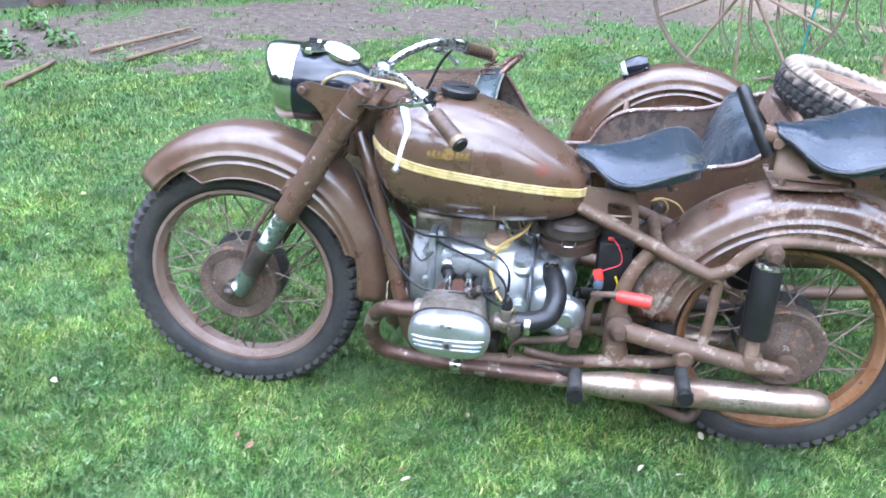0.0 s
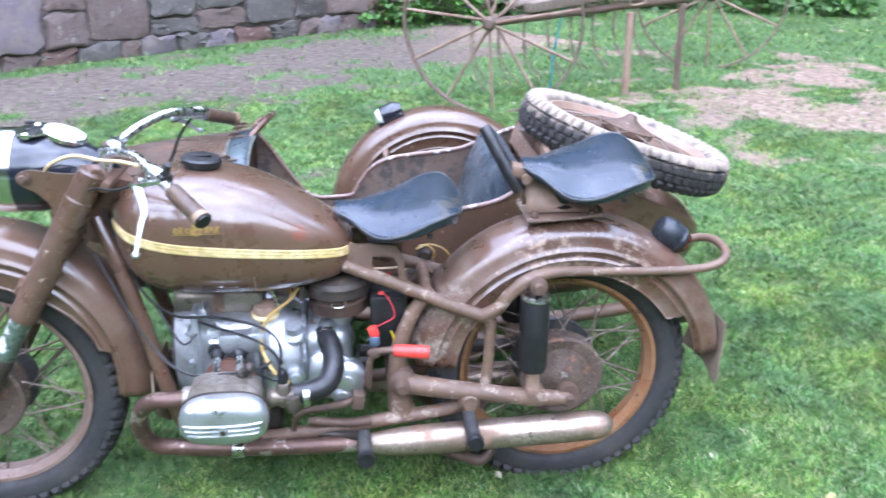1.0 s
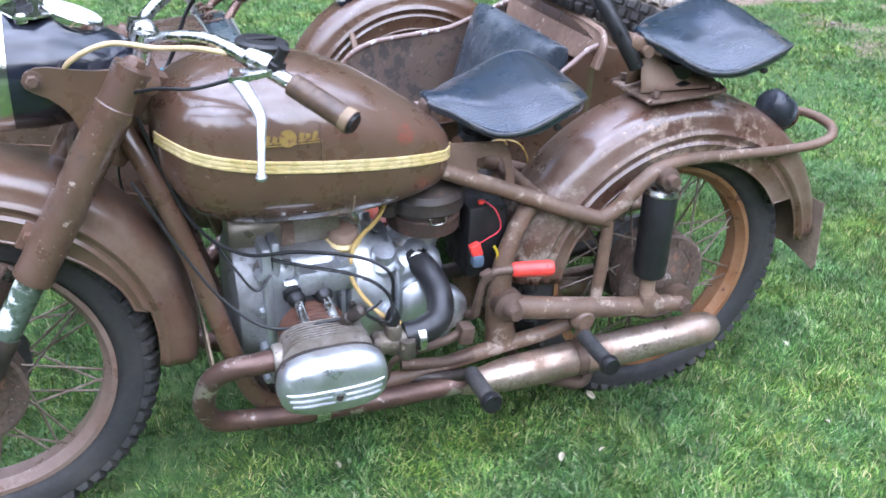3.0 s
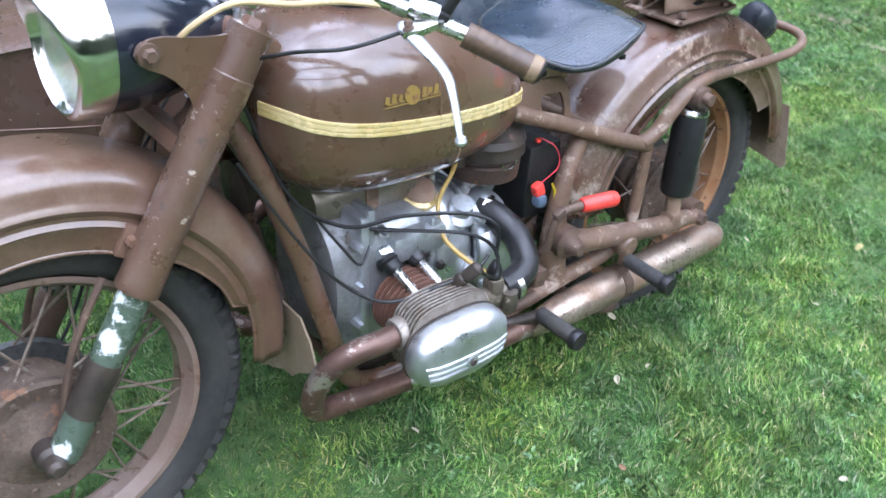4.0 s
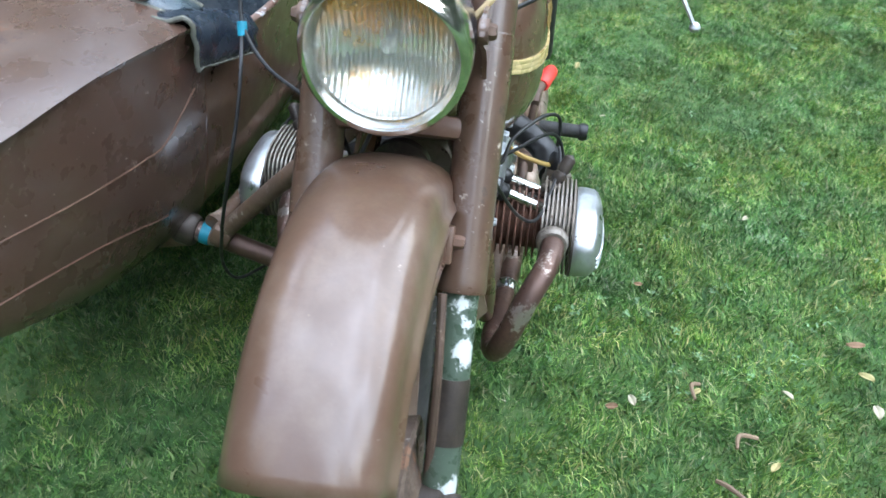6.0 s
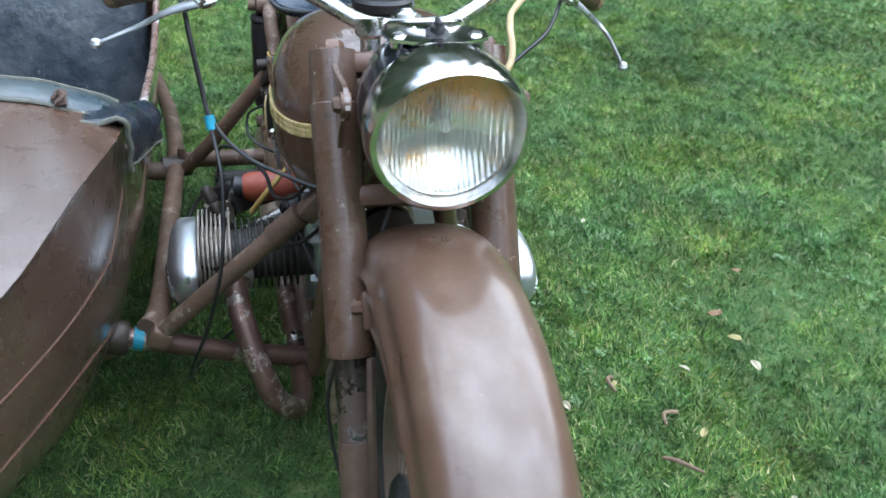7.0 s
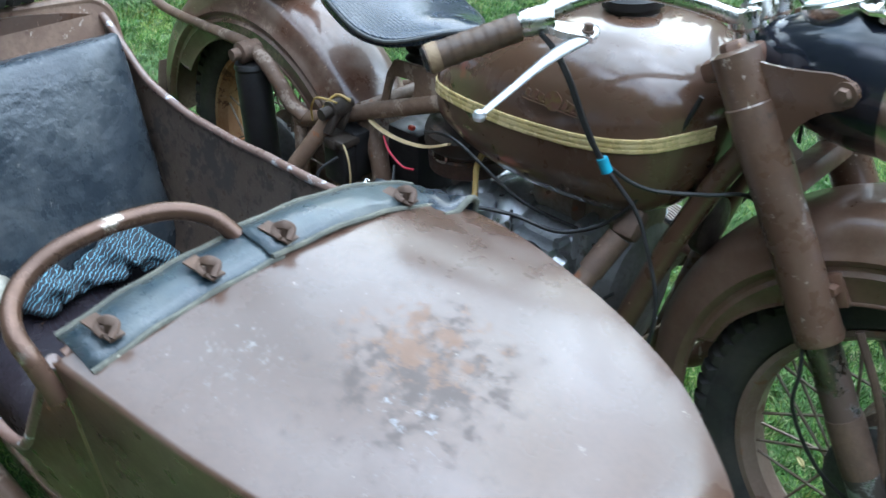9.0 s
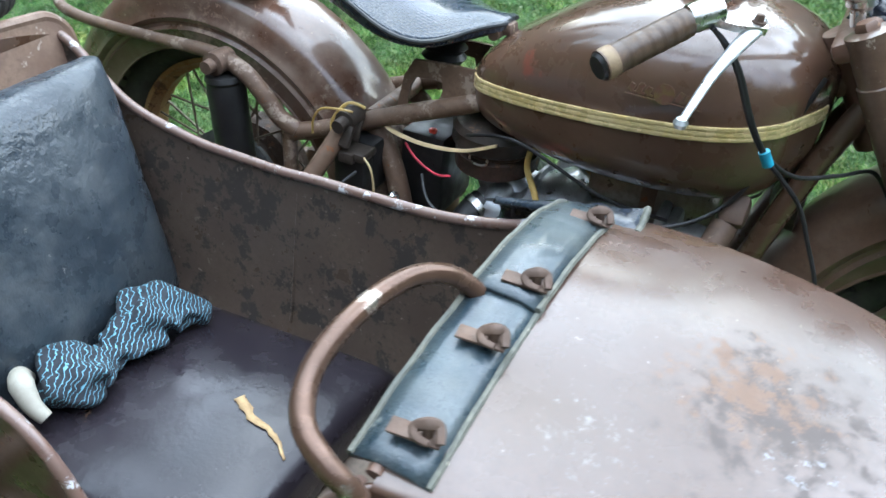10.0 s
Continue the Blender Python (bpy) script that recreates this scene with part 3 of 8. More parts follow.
FENDERPAINT = mat("dusty_fender_paint", (0.130, 0.074, 0.047), 0.34, other=(0.105, 0.060, 0.040), scale=6, bump=0.1, spots=(0.36, 0.26, 0.19), spot_scale=40, spot_level=0.675, coat=0.8, coat_rough=0.13, rough_var=0.08, specks=0.745, dust=(0.27, 0.20, 0.145), dust_share=0.36)
ff = fender("front_fender", (0.035, 0, 0.378), 0.385, 140, -10, 0.081, front_skirt, h=0.05, parent=bike, material=FENDERPAINT, label="dusty brown front mudguard with chipped beads")
FLAPMUD = mat("mudflap_leather", (0.36, 0.285, 0.19), 0.85, other=(0.24, 0.18, 0.115), scale=9, bump=0.4, spots=(0.10, 0.07, 0.05), spot_scale=16, spot_level=0.6)
# shade on the flap's right half, put into the leather colour
blotch(FLAPMUD, (0.43, 0.11, 0.30), 0.12, (0.075, 0.060, 0.046), 0.8, 14, 0.0, 0.8, 0.50, 0.12)
part("mud_flap", plate([(-0.09, 0.05), (0.09, 0.05), (0.108, -0.06), (0.106, -0.165), (0.095, -0.185), (0.07, -0.165), (0.05, -0.158), (0.0, -0.128), (-0.03, -0.125), (-0.06, -0.095), (-0.105, -0.065), (-0.125, -0.035), (-0.115, 0.01)], 0.004, pose(0.430, 0, 0.335, 90, 0, 90) @ pose(0, 0, 0, -4)), FLAPMUD, ff,
     "muddy torn leather mudflap, shade painted on its right half")
for s in (-1, 1):
    part("fender_bracket", block((0.165, s * 0.084, 0.625), (0.03, 0.012, 0.05), 0.003, (0, 30, 0), bolt((0.165, s * 0.09, 0.63), (0.165, s * 0.104, 0.63), 0.009)), DUSTY, ff)
    part("fender_stay", tube([(0.02, s * 0.088, 0.34), (0.06, s * 0.09, 0.48), (0.12, s * 0.084, 0.58)], 0.006, 8), RUSTY, ff)


def rear_skirt(a):
    if a > 150:
        return 0.12
    if a > 30:
        return 0.125
    return 0.07


REARPAINT = mat("dusty_rear_paint", (0.116, 0.058, 0.036), 0.30, other=(0.088, 0.045, 0.030), scale=6, bump=0.1, spots=(0.33, 0.22, 0.15), spot_scale=42, spot_level=0.64, coat=0.9, rough_var=0.08, specks=0.70, dust=(0.25, 0.185, 0.14), dust_share=0.55)
for s in (-1, 1):
    blotch(REARPAINT, (1.06, s * 0.08, 0.48), 0.22, (0.33, 0.27, 0.215), 0.85, 16, level=0.54, soft=0.12)
    blotch(REARPAINT, (1.46, s * 0.09, 0.61), 0.24, (0.30, 0.215, 0.16), 0.7, 26, level=0.59, soft=0.12)
rf = fender("rear_fender", (1.462, 0, 0.312), 0.418, 172, 8, 0.088, rear_skirt, h=0.055, parent=bike, material=REARPAINT, label="brown rear mudguard with rusty chipped edges")
part("fender_flap", plate([(-0.080, 0.055), (0.080, 0.055), (0.100, -0.01), (0.122, -0.088), (0.116, -0.102), (0.05, -0.088), (0.0, -0.082), (-0.05, -0.088), (-0.116, -0.102), (-0.122, -0.088), (-0.100, -0.01)], 0.003, pose(1.862, 0, 0.385, 90, 0, 90) @ pose(0, 0, 0, 10)), MUD, rf, "bent muddy steel fender end")
for x0, x1 in ((1.412, 1.500), (1.522, 1.640)):
    part("slot", block(((x0 + x1) / 2, -0.0905, 0.615), (x1 - x0, 0.006, 0.007), 0.003), BLACK, rf)
blotch(REARPAINT, (1.40, -0.09, 0.635), 0.15, (0.34, 0.25, 0.185), 0.85, 30, level=0.56, soft=0.10)
blotch(REARPAINT, (1.60, -0.09, 0.625), 0.13, (0.32, 0.24, 0.18), 0.85, 30, level=0.58, soft=0.10)
tl = part("tail_light", lathe([(0.010, 0), (0.028, 0.06), (0.036, 0.2), (0.0385, 0.45), (0.0385, 0.72), (0.036, 0.78), (0.0375, 0.84), (0.034, 0.95), (0.030, 1)], (1.688, -0.018, 0.696), (1.752, -0.024, 0.648), 24), mat("dusty_black_lamp", (0.012, 0.014, 0.020), 0.38, other=(0.03, 0.034, 0.042), scale=14, bump=0.2, spots=(0.16, 0.15, 0.15), spot_scale=34, spot_level=0.66), rf, "dusty black round tail lamp housing")
part("lens", lathe([(0.031, 0), (0.029, 0.6), (0.012, 1)], (1.751, -0.024, 0.649), (1.763, -0.025, 0.640), 20), mat("red_lamp_glass", (0.06, 0.008, 0.008), 0.2, coat=0.5), tl)
part("lamp_foot", block((1.712, -0.018, 0.668), (0.06, 0.05, 0.012), 0.004, (0, 36, 0)), RUSTY, tl)

# fork
OLDFORK = mat("worn_fork_chrome", (0.42, 0.43, 0.44), 0.24, metal=0.9, other=(0.12, 0.085, 0.065), scale=13, spread=0.3, bump=0.15, patches=(0.085, 0.055, 0.042), patch_scale=14, patch_level=0.53, spot_rough=0.6)
FDIR = Vector((0.205, 0, 0.343)).normalized()
for at, rad in (((0.106, -0.122, 0.500), 0.024), ((0.116, -0.122, 0.530), 0.019), ((0.005, -0.122, 0.345), 0.021)):
    blotch(GREENFORK, at, rad, (0.66, 0.68, 0.66), 0.25, 30, 0.0, 1.0, 0.47, 0.05)
for s in (-1, 1):
    ax = Vector((0.158, s * 0.104, 0.557))
    leg = part("fork_leg", lathe([(0.0325, 0), (0.0335, 0.02), (0.0325, 0.04), (0.0315, 0.5), (0.033, 0.74), (0.033, 0.82), (0.031, 0.825), (0.031, 0.99), (0.02, 1)], ax, ax + FDIR * 0.405, 22), FORKPAINT, bike,
               "brown painted telescopic fork shroud")
    part("fork_cap", bolt(ax + FDIR * 0.400, ax + FDIR * 0.415, 0.017, lathe([(0.027, 0), (0.027, 0.6), (0.022, 1)], ax + FDIR * 0.385, ax + FDIR * 0.402, 16)), DUSTY, leg)
    a = ax - FDIR * 0.285
    part("slider", lathe([(0.018, 0), (0.023, 0.03), (0.0245, 0.06), (0.0245, 0.33)], a, ax, 18), GREENFORK if s < 0 else BARESLIDER, leg, "fork slider with chipped green paint over bare metal" if s < 0 else "grimy brown fork slider")
    part("sleeve", lathe([(0.0255, 0), (0.0262, 0.1), (0.0262, 0.9), (0.0255, 1)], ax - FDIR * 0.205, ax - FDIR * 0.115, 18), GREASE if s < 0 else RUSTY, leg, "greasy dark sleeve")
    part("stanchion", lathe([(0.0242, 0), (0.0242, 1)], ax - FDIR * 0.12, ax + FDIR * 0.01, 16), GREENFORK if s < 0 else OLDFORK, leg)
    part("axle_clamp", lathe([(0.012, 0), (0.022, 0.1), (0.023, 0.5), (0.016, 0.6), (0.016, 0.9), (0.009, 1)], (FRONT.x - 0.002, s * 0.075, FRONT.z), (FRONT.x - 0.002, s * 0.14, FRONT.z), 16), GREASE, leg)
    # headlamp ear
    ear = []
    m = Matrix.Translation((0, s * 0.104, 0))
    out = [(0.335, 0.900), (0.312, 0.900), (0.29, 0.902), (0.265, 0.906), (0.24, 0.911), (0.222, 0.911), (0.207, 0.905), (0.200, 0.893), (0.204, 0.881), (0.216, 0.872), (0.234, 0.863), (0.248, 0.851), (0.260, 0.836), (0.268, 0.818), (0.274, 0.795), (0.276, 0.770), (0.30, 0.775), (0.362, 0.885)]
    part("lamp_ear", plate([(x, z) for x, z in out], 0.006, Matrix.Translation((0, s * 0.105, 0)) @ pose(0, 0, 0, 90)), PAINT, leg, "pressed brown headlamp bracket")
    part("lamp_bolt", bolt((0.217, s * 0.106, 0.893), (0.217, s * 0.121, 0.893), 0.010, lathe([(0.015, 0), (0.015, 1)], (0.217, s * 0.10, 0.893), (0.217, s * 0.112, 0.893), 16)), RUSTY, leg)
part("fork_yoke", block((0.372, 0, 0.878), (0.06, 0.24, 0.03), 0.01, (0, 30, 0), block((0.27, 0, 0.735), (0.055, 0.225, 0.03), 0.01, (0, 30, 0))), DUSTY, bike)
part("steering_damper", lathe([(0.006, 0), (0.008, 0.6), (0.022, 0.65), (0.022, 0.9), (0.01, 1)], (0.36, 0, 0.86), (0.40, 0, 0.945), 14), OLDCHROME, bike)
part("headstock", lathe([(0.030, 0), (0.033, 0.1), (0.026, 0.2), (0.026, 0.8), (0.033, 0.9), (0.03, 1)], (0.305, 0, 0.715), (0.395, 0, 0.865), 18), DUSTY, bike)

# headlight
HA, HB = Vector((0.141, -0.004, 0.886)), Vector((0.40, 0, 0.871))
hl = part("headlight", lathe([(0.092, 0.10), (0.0955, 0.11), (0.0955, 0.30), (0.091, 0.42), (0.082, 0.55), (0.067, 0.70), (0.045, 0.86), (0.022, 0.96), (0.004, 1)], HA, HB, 36, caps=False), BLACKPAINT, bike, "dark blue-black enamel headlamp shell")


def lamp_rim():
    """Chrome rim that runs out into a short peak over the upper half of the glass."""
    ax = (HB - HA).normalized()
    up_ = (Vector((0, 0, 1)) - ax * ax.z).normalized()
    sd_ = ax.cross(up_)
    loops_ = []
    for k in range(72):
        a = 2 * math.pi * k / 72
        peak = max(0.0, math.sin(a) + 0.10) / 1.10
        far_ = 0.008 + 0.036 * peak ** 1.15
        rim_ = sd_ * math.cos(a) + up_ * math.sin(a)
        prof = [(0.036, 0.0935), (0.040, 0.0962), (0.030, 0.0978), (0.012, 0.0974), (-0.4 * far_, 0.0962), (-0.8 * far_, 0.0932), (-far_, 0.0892), (-far_ - 0.001, 0.0872), (-far_ + 0.002, 0.0854), (-0.5 * far_, 0.0846), (0.0, 0.0805), (0.008, 0.0790)]
        loops_.append([HA + ax * x_ + rim_ * r_ for x_, r_ in prof])
    bm = bmesh.new()
    vs_ = [[bm.verts.new(p) for p in lp] for lp in loops_]
    for k in range(72):
        a_, b_ = vs_[k], vs_[(k + 1) % 72]
        for q in range(len(a_) - 1):
            bm.faces.new((a_[q], a_[q + 1], b_[q + 1], b_[q]))
    return bm


part("lamp_rim", lamp_rim(), CHROME, hl, "scratched chrome headlamp rim with a short peak", sharp=60)


def reflector_material():
    """Silvered bowl whose image is broken up into upright bands by the fluted glass."""
    m = mat("silvered_reflector", (0.97, 0.96, 0.93), 0.16, metal=1.0, other=(0.93, 0.90, 0.84), bump=0.0, rough_var=0.04, spots=(0.45, 0.20, 0.06), spot_scale=26, spot_level=0.66, spot_rough=0.35)
    n, ln = m.node_tree.nodes, m.node_tree.links
    co, wv, bp = n.new("ShaderNodeTexCoord"), n.new("ShaderNodeTexWave"), n.new("ShaderNodeBump")
    wv.bands_direction = "Y"
    wv.inputs["Scale"].default_value = 48
    bp.inputs["Strength"].default_value, bp.inputs["Distance"].default_value = 0.30, 0.002
    ln.new(co.outputs["Object"], wv.inputs["Vector"])
    ln.new(wv.outputs["Fac"], bp.inputs["Height"])
    ln.new(bp.outputs["Normal"], n["Principled BSDF"].inputs["Normal"])
    blotch(m, (0.155, 0.0, 0.965), 0.115, (0.80, 0.40, 0.08), 0.28, 14, 0.0, 0.95, 0.37, 0.14)
    return m


part("reflector", lathe([(0.0792 * f_, 0.02 + 0.165 * (1 - f_ * f_)) for f_ in (1.0, 0.93, 0.85, 0.76, 0.66, 0.55, 0.43, 0.31, 0.18, 0.02)], HA, HB, 48, caps=False), reflector_material(), hl, "silvered lamp reflector")
part("bulb", lathe([(0.006, 0), (0.009, 0.3), (0.010, 0.7), (0.004, 1)], HA + (HB - HA) * 0.21, HA + (HB - HA) * 0.06, 14), mat("bulb_glass", (0.72, 0.70, 0.64), 0.12, bump=0.0, coat=0.5), hl, "dull glass headlamp bulb")
lens = bmesh.new()
d = (HB - HA).normalized()
up = (Vector((0, 0, 1)) - d * d.z).normalized()
side = d.cross(up)
sheets = []
LENS_R = 0.0795
for back in (0.0, 0.004):
    grid = []
    for iy in range(61):
        row = []
        for iz in range(25):
            y, z = (iy / 60 * 2 - 1), (iz / 24 * 2 - 1)
            yy, zz = y * math.sqrt(max(0, 1 - z * z / 2)), z * math.sqrt(max(0, 1 - y * y / 2))
            rr = yy * yy + zz * zz
            flute = 0.00025 * math.cos(yy * LENS_R / 0.0066 * math.pi * 2) * (1 if back else 0) * max(0, 1 - rr) ** 0.5
            row.append(lens.verts.new(HA + d * (0.004 - 0.016 * (1 - rr) + back + flute) + side * yy * LENS_R + up * zz * LENS_R))
        grid.append(row)
    for a, b in zip(grid, grid[1:]):
        for i in range(24):
            lens.faces.new((a[i], a[i + 1], b[i + 1], b[i]))
    sheets.append([r[0] for r in grid] + grid[-1][1:] + [r[-1] for r in reversed(grid[:-1])] + list(reversed(grid[0][1:-1])))
for k in range(len(sheets[0])):
    j = (k + 1) % len(sheets[0])
    lens.faces.new((sheets[0][k], sheets[0][j], sheets[1][j], sheets[1][k]))
lo = part("lamp_glass", lens, GLASS, hl, "fluted clear headlamp glass")
lo.visible_shadow = False
sp = lathe([(0.034, 0), (0.046, 0.3), (0.050, 0.7), (0.050, 0.9), (0.046, 1.0)], (0.275, 0, 0.938), (0.2875, 0, 0.968), 28)
sd = part("speedometer", sp, CHROME, hl, "chrome speedometer with pale dial")
part("dial", lathe([(0.0445, 0), (0.0445, 1)], (0.2865, 0, 0.9656), (0.2882, 0, 0.9697), 28), WHITE, sd)
part("ignition_switch", lathe([(0.014, 0), (0.014, 0.5), (0.009, 0.6), (0.008, 1)], (0.218, 0.0, 0.972), (0.214, 0.0, 0.989), 16, block((0.213, 0, 0.992), (0.022, 0.007, 0.009), 0.003)), BLACK, hl)
part("shell_trim", plate([(-0.034, -0.030), (-0.020, -0.058), (0.010, -0.062), (0.030, -0.040), (0.034, 0.0), (0.030, 0.040), (0.010, 0.062), (-0.020, 0.058), (-0.034, 0.030), (-0.040, 0.0)], 0.004, pose(0.222, 0, 0.975, 0, 4, 0)), CHROME, hl, "chrome switch plate")
for s in (-1, 1):
    part("pilot_lamp", lathe([(0.011, 0), (0.011, 0.6), (0.006, 1)], (0.214, s * 0.045, 0.966), (0.213, s * 0.046, 0.981), 14), OLDCHROME, hl)

# handlebar
barpts = [(0.612, -0.350, 0.889), (0.570, -0.296, 0.915), (0.52, -0.235, 0.938), (0.475, -0.17, 0.952), (0.425, -0.115, 0.945), (0.392, -0.06, 0.928), (0.388, 0, 0.925), (0.392, 0.06, 0.930), (0.43, 0.115, 0.952), (0.485, 0.175, 0.966),
          (0.53, 0.24, 0.952), (0.56, 0.315, 0.928), (0.60, 0.375, 0.905)]
hb = part("handlebar", tube(barpts, 0.0115, 12, 5), OLDCHROME, bike, "scratched chrome handlebar")
for s in (-1, 1):
    part("bar_clamp", lathe([(0.014, 0), (0.014, 0.5), (0.02, 0.6), (0.02, 1)], (0.375, s * 0.05, 0.885), (0.389, s * 0.05, 0.937), 14), OLDCHROME, hb)
    a, b = (Vector((0.572, -0.298, 0.914)), Vector((0.640, -0.374, 0.874))) if s < 0 else (Vector((0.552, 0.305, 0.932)), Vector((0.618, 0.398, 0.895)))
    prof = []
    for k in range(24):
        prof += [(0.0172 + 0.0003 * (k % 3), k / 24), (0.0175 + 0.0003 * ((k * 7) % 3), (k + 0.55) / 24)]
    gr = part("grip", lathe(prof + [(0.0185, 0.985), (0.0185, 1.0)], a, b, 18), TAPE, hb, "brown grip wrapped in peeling tape")
    part("end_cap", lathe([(0.015, 0), (0.0165, 0.3), (0.014, 1)], a + (b - a) * 0.99, a + (b - a) * 1.04, 16), BLACK, gr)
    part("end_band", lathe([(0.0186, 0), (0.0190, 0.3), (0.0190, 0.7), (0.0184, 1)], a + (b - a) * 0.86, a + (b - a) * 0.985, 18), mat("peeling_cream_tape", (0.30, 0.215, 0.125), 0.6, other=(0.19, 0.125, 0.075), scale=30, bump=0.3), gr, "peeling cream tape band")
    p0 = Vector((0.535, s * 0.255, 0.938)) if s < 0 else Vector((0.538, 0.288, 0.940))
    e = Vector((0.504, -0.381, 0.811)) if s < 0 else Vector((0.515, 0.414, 0.861))
    v0 = Vector((0.497, -0.272, 0.924)) if s < 0 else Vector((0.480, 0.262, 0.931))
    mid1, mid2 = (Vector((0.517, -0.324, 0.884)), Vector((0.513, -0.350, 0.860))) if s < 0 else (Vector((0.494, 0.312, 0.912)), Vector((0.506, 0.352, 0.889)))
    lv = part("lever", tube([v0 + Vector((0.006, -s * 0.014, 0.004)), v0, mid1, mid2, e], [0.009, 0.0115, 0.0085, 0.0062, 0.0045], 10, 6, flat=0.55), POLISHED, hb, "silver hand lever")
    part("lever_ball", lathe([(0.001, 0), (0.006, 0.15), (0.0085, 0.5), (0.006, 0.85), (0.001, 1)], e - Vector((0, 0, 0.008)), e + Vector((0, 0, 0.008)), 12), POLISHED, lv)
    part("lever_clamp", lathe([(0.016, 0), (0.018, 0.2), (0.018, 0.8), (0.016, 1)], p0 + Vector((-0.014, -s * 0.014, 0.004)), p0 + Vector((0.014, s * 0.014, -0.005)), 14, plate([(-0.012, -0.010), (0.010, -0.014), (0.050, -0.006), (0.056, 0.010), (0.030, 0.016), (-0.008, 0.012)], 0.009, Matrix.Translation(v0) @ pose(0, 0, 0, 0, 0, (-8 if s < 0 else 26)) @ pose(0, 0, 0, s * -8, -6, 0))), OLDCHROME, lv)
    part("pivot_screw", bolt(v0 + Vector((0, 0, 0.003)), v0 + Vector((0, 0, 0.014)), 0.0062, lathe([(0.0085, 0), (0.0085, 1)], v0 - Vector((0, 0, 0.008)), v0 + Vector((0, 0, 0.006)), 12)), RUSTY, lv)
part("throttle_switch", block((0.553, -0.270, 0.930), (0.028, 0.022, 0.026), 0.005, (20, 0, 40), lathe([(0.008, 0), (0.008, 1)], (0.556, -0.275, 0.94), (0.566, -0.285, 0.965), 10)), BLACK, hb, "black dip switch")

# fuel tank
def tank_section(x, hw, zt, zs, zb, n=11):
    top = []
    for k in range(n + 1):
        a = math.pi / 2 * k / n
        top.append((hw * math.cos(a) ** 0.72, zs + 0.011 + (zt - zs - 0.011) * math.sin(a) ** 0.85))
    bot = []
    for k in range(n + 1):
        a = math.pi / 2 * k / n
        bot.append((hw * math.cos(a) ** 0.62, zs - 0.011 - (zs - 0.011 - zb) * math.sin(a) ** 0.72))
    band = [(hw + 0.000, zs - 0.004), (hw + 0.000, zs + 0.004)]
    right = list(reversed(bot)) + band + top
    return [Vector((x, y, z)) for y, z in right] + [Vector((x, -y, z)) for y, z in reversed(right[1:-1])]


TANK = ((0.376, 0.030, 0.802, 0.772, 0.738), (0.382, 0.070, 0.816, 0.771, 0.703), (0.400, 0.105, 0.836, 0.767, 0.663), (0.43, 0.140, 0.857, 0.757, 0.624), (0.48, 0.162, 0.875, 0.746, 0.602), (0.55, 0.174, 0.882, 0.736, 0.592),
        (0.63, 0.172, 0.873, 0.726, 0.587), (0.71, 0.158, 0.850, 0.714, 0.585), (0.78, 0.138, 0.815, 0.702, 0.587), (0.84, 0.116, 0.777, 0.692, 0.594), (0.887, 0.094, 0.743, 0.685, 0.606), (0.910, 0.072, 0.721, 0.681, 0.622), (0.924, 0.040, 0.702, 0.679, 0.648), (0.929, 0.012, 0.690, 0.678, 0.664))


def tank_row(x, col):
    return glide(x, TANK, col)


txs = sorted(set([r[0] for r in TANK] + [0.39, 0.415, 0.455, 0.515, 0.59, 0.67, 0.745, 0.81, 0.865, 0.897]))
tk = part("fuel_tank", rings(bmesh.new(), [tank_section(x, *[tank_row(x, c) for c in (1, 2, 3, 4)]) for x in txs]), PAINT, bike, "glossy brown teardrop fuel tank", sharp=60)
sub = tk.modifiers.new("round", "SUBSURF")
sub.levels = sub.render_levels = 1
for s in (-1, 1):
    for dz, hh in ((0.0075, 0.0032), (0.0, 0.0038), (-0.0075, 0.0032)):
        pts = [(tank_row(x, 0) if 0 else x, s * (tank_row(x, 1) + 0.0012), tank_row(x, 3) + dz) for x in txs if 0.379 < x < 0.928]
        loops = []
        for k, p in enumerate(pts):
            q, r = Vector(pts[max(k - 1, 0)]), Vector(pts[min(k + 1, len(pts) - 1)])
            t = (r - q).normalized()
            o = t.cross(Vector((0, 0, 1))).normalized() * (1 if s < 0 else -1)
            o = o if o.y * s > 0 else -o
            p = Vector(p)
            loops.append([p - o * 0.004 + Vector((0, 0, hh)), p + o * 0.0012 + Vector((0, 0, hh)), p + o * 0.0022, p + o * 0.0012 - Vector((0, 0, hh)), p - o * 0.004 - Vector((0, 0, hh))])
        part("gold_stripe", rings(bmesh.new(), loops), GOLD, tk, "worn gold pinstripe")
part("filler_cap", lathe([(0.040, 0), (0.040, 0.45), (0.046, 0.5), (0.047, 0.85), (0.042, 1.0)], (0.580, 0, 0.868), (0.584, 0, 0.902), 28, block((0.582, 0, 0.904), (0.05, 0.012, 0.006), 0.002)), BLACK, tk, "black round fuel filler cap")


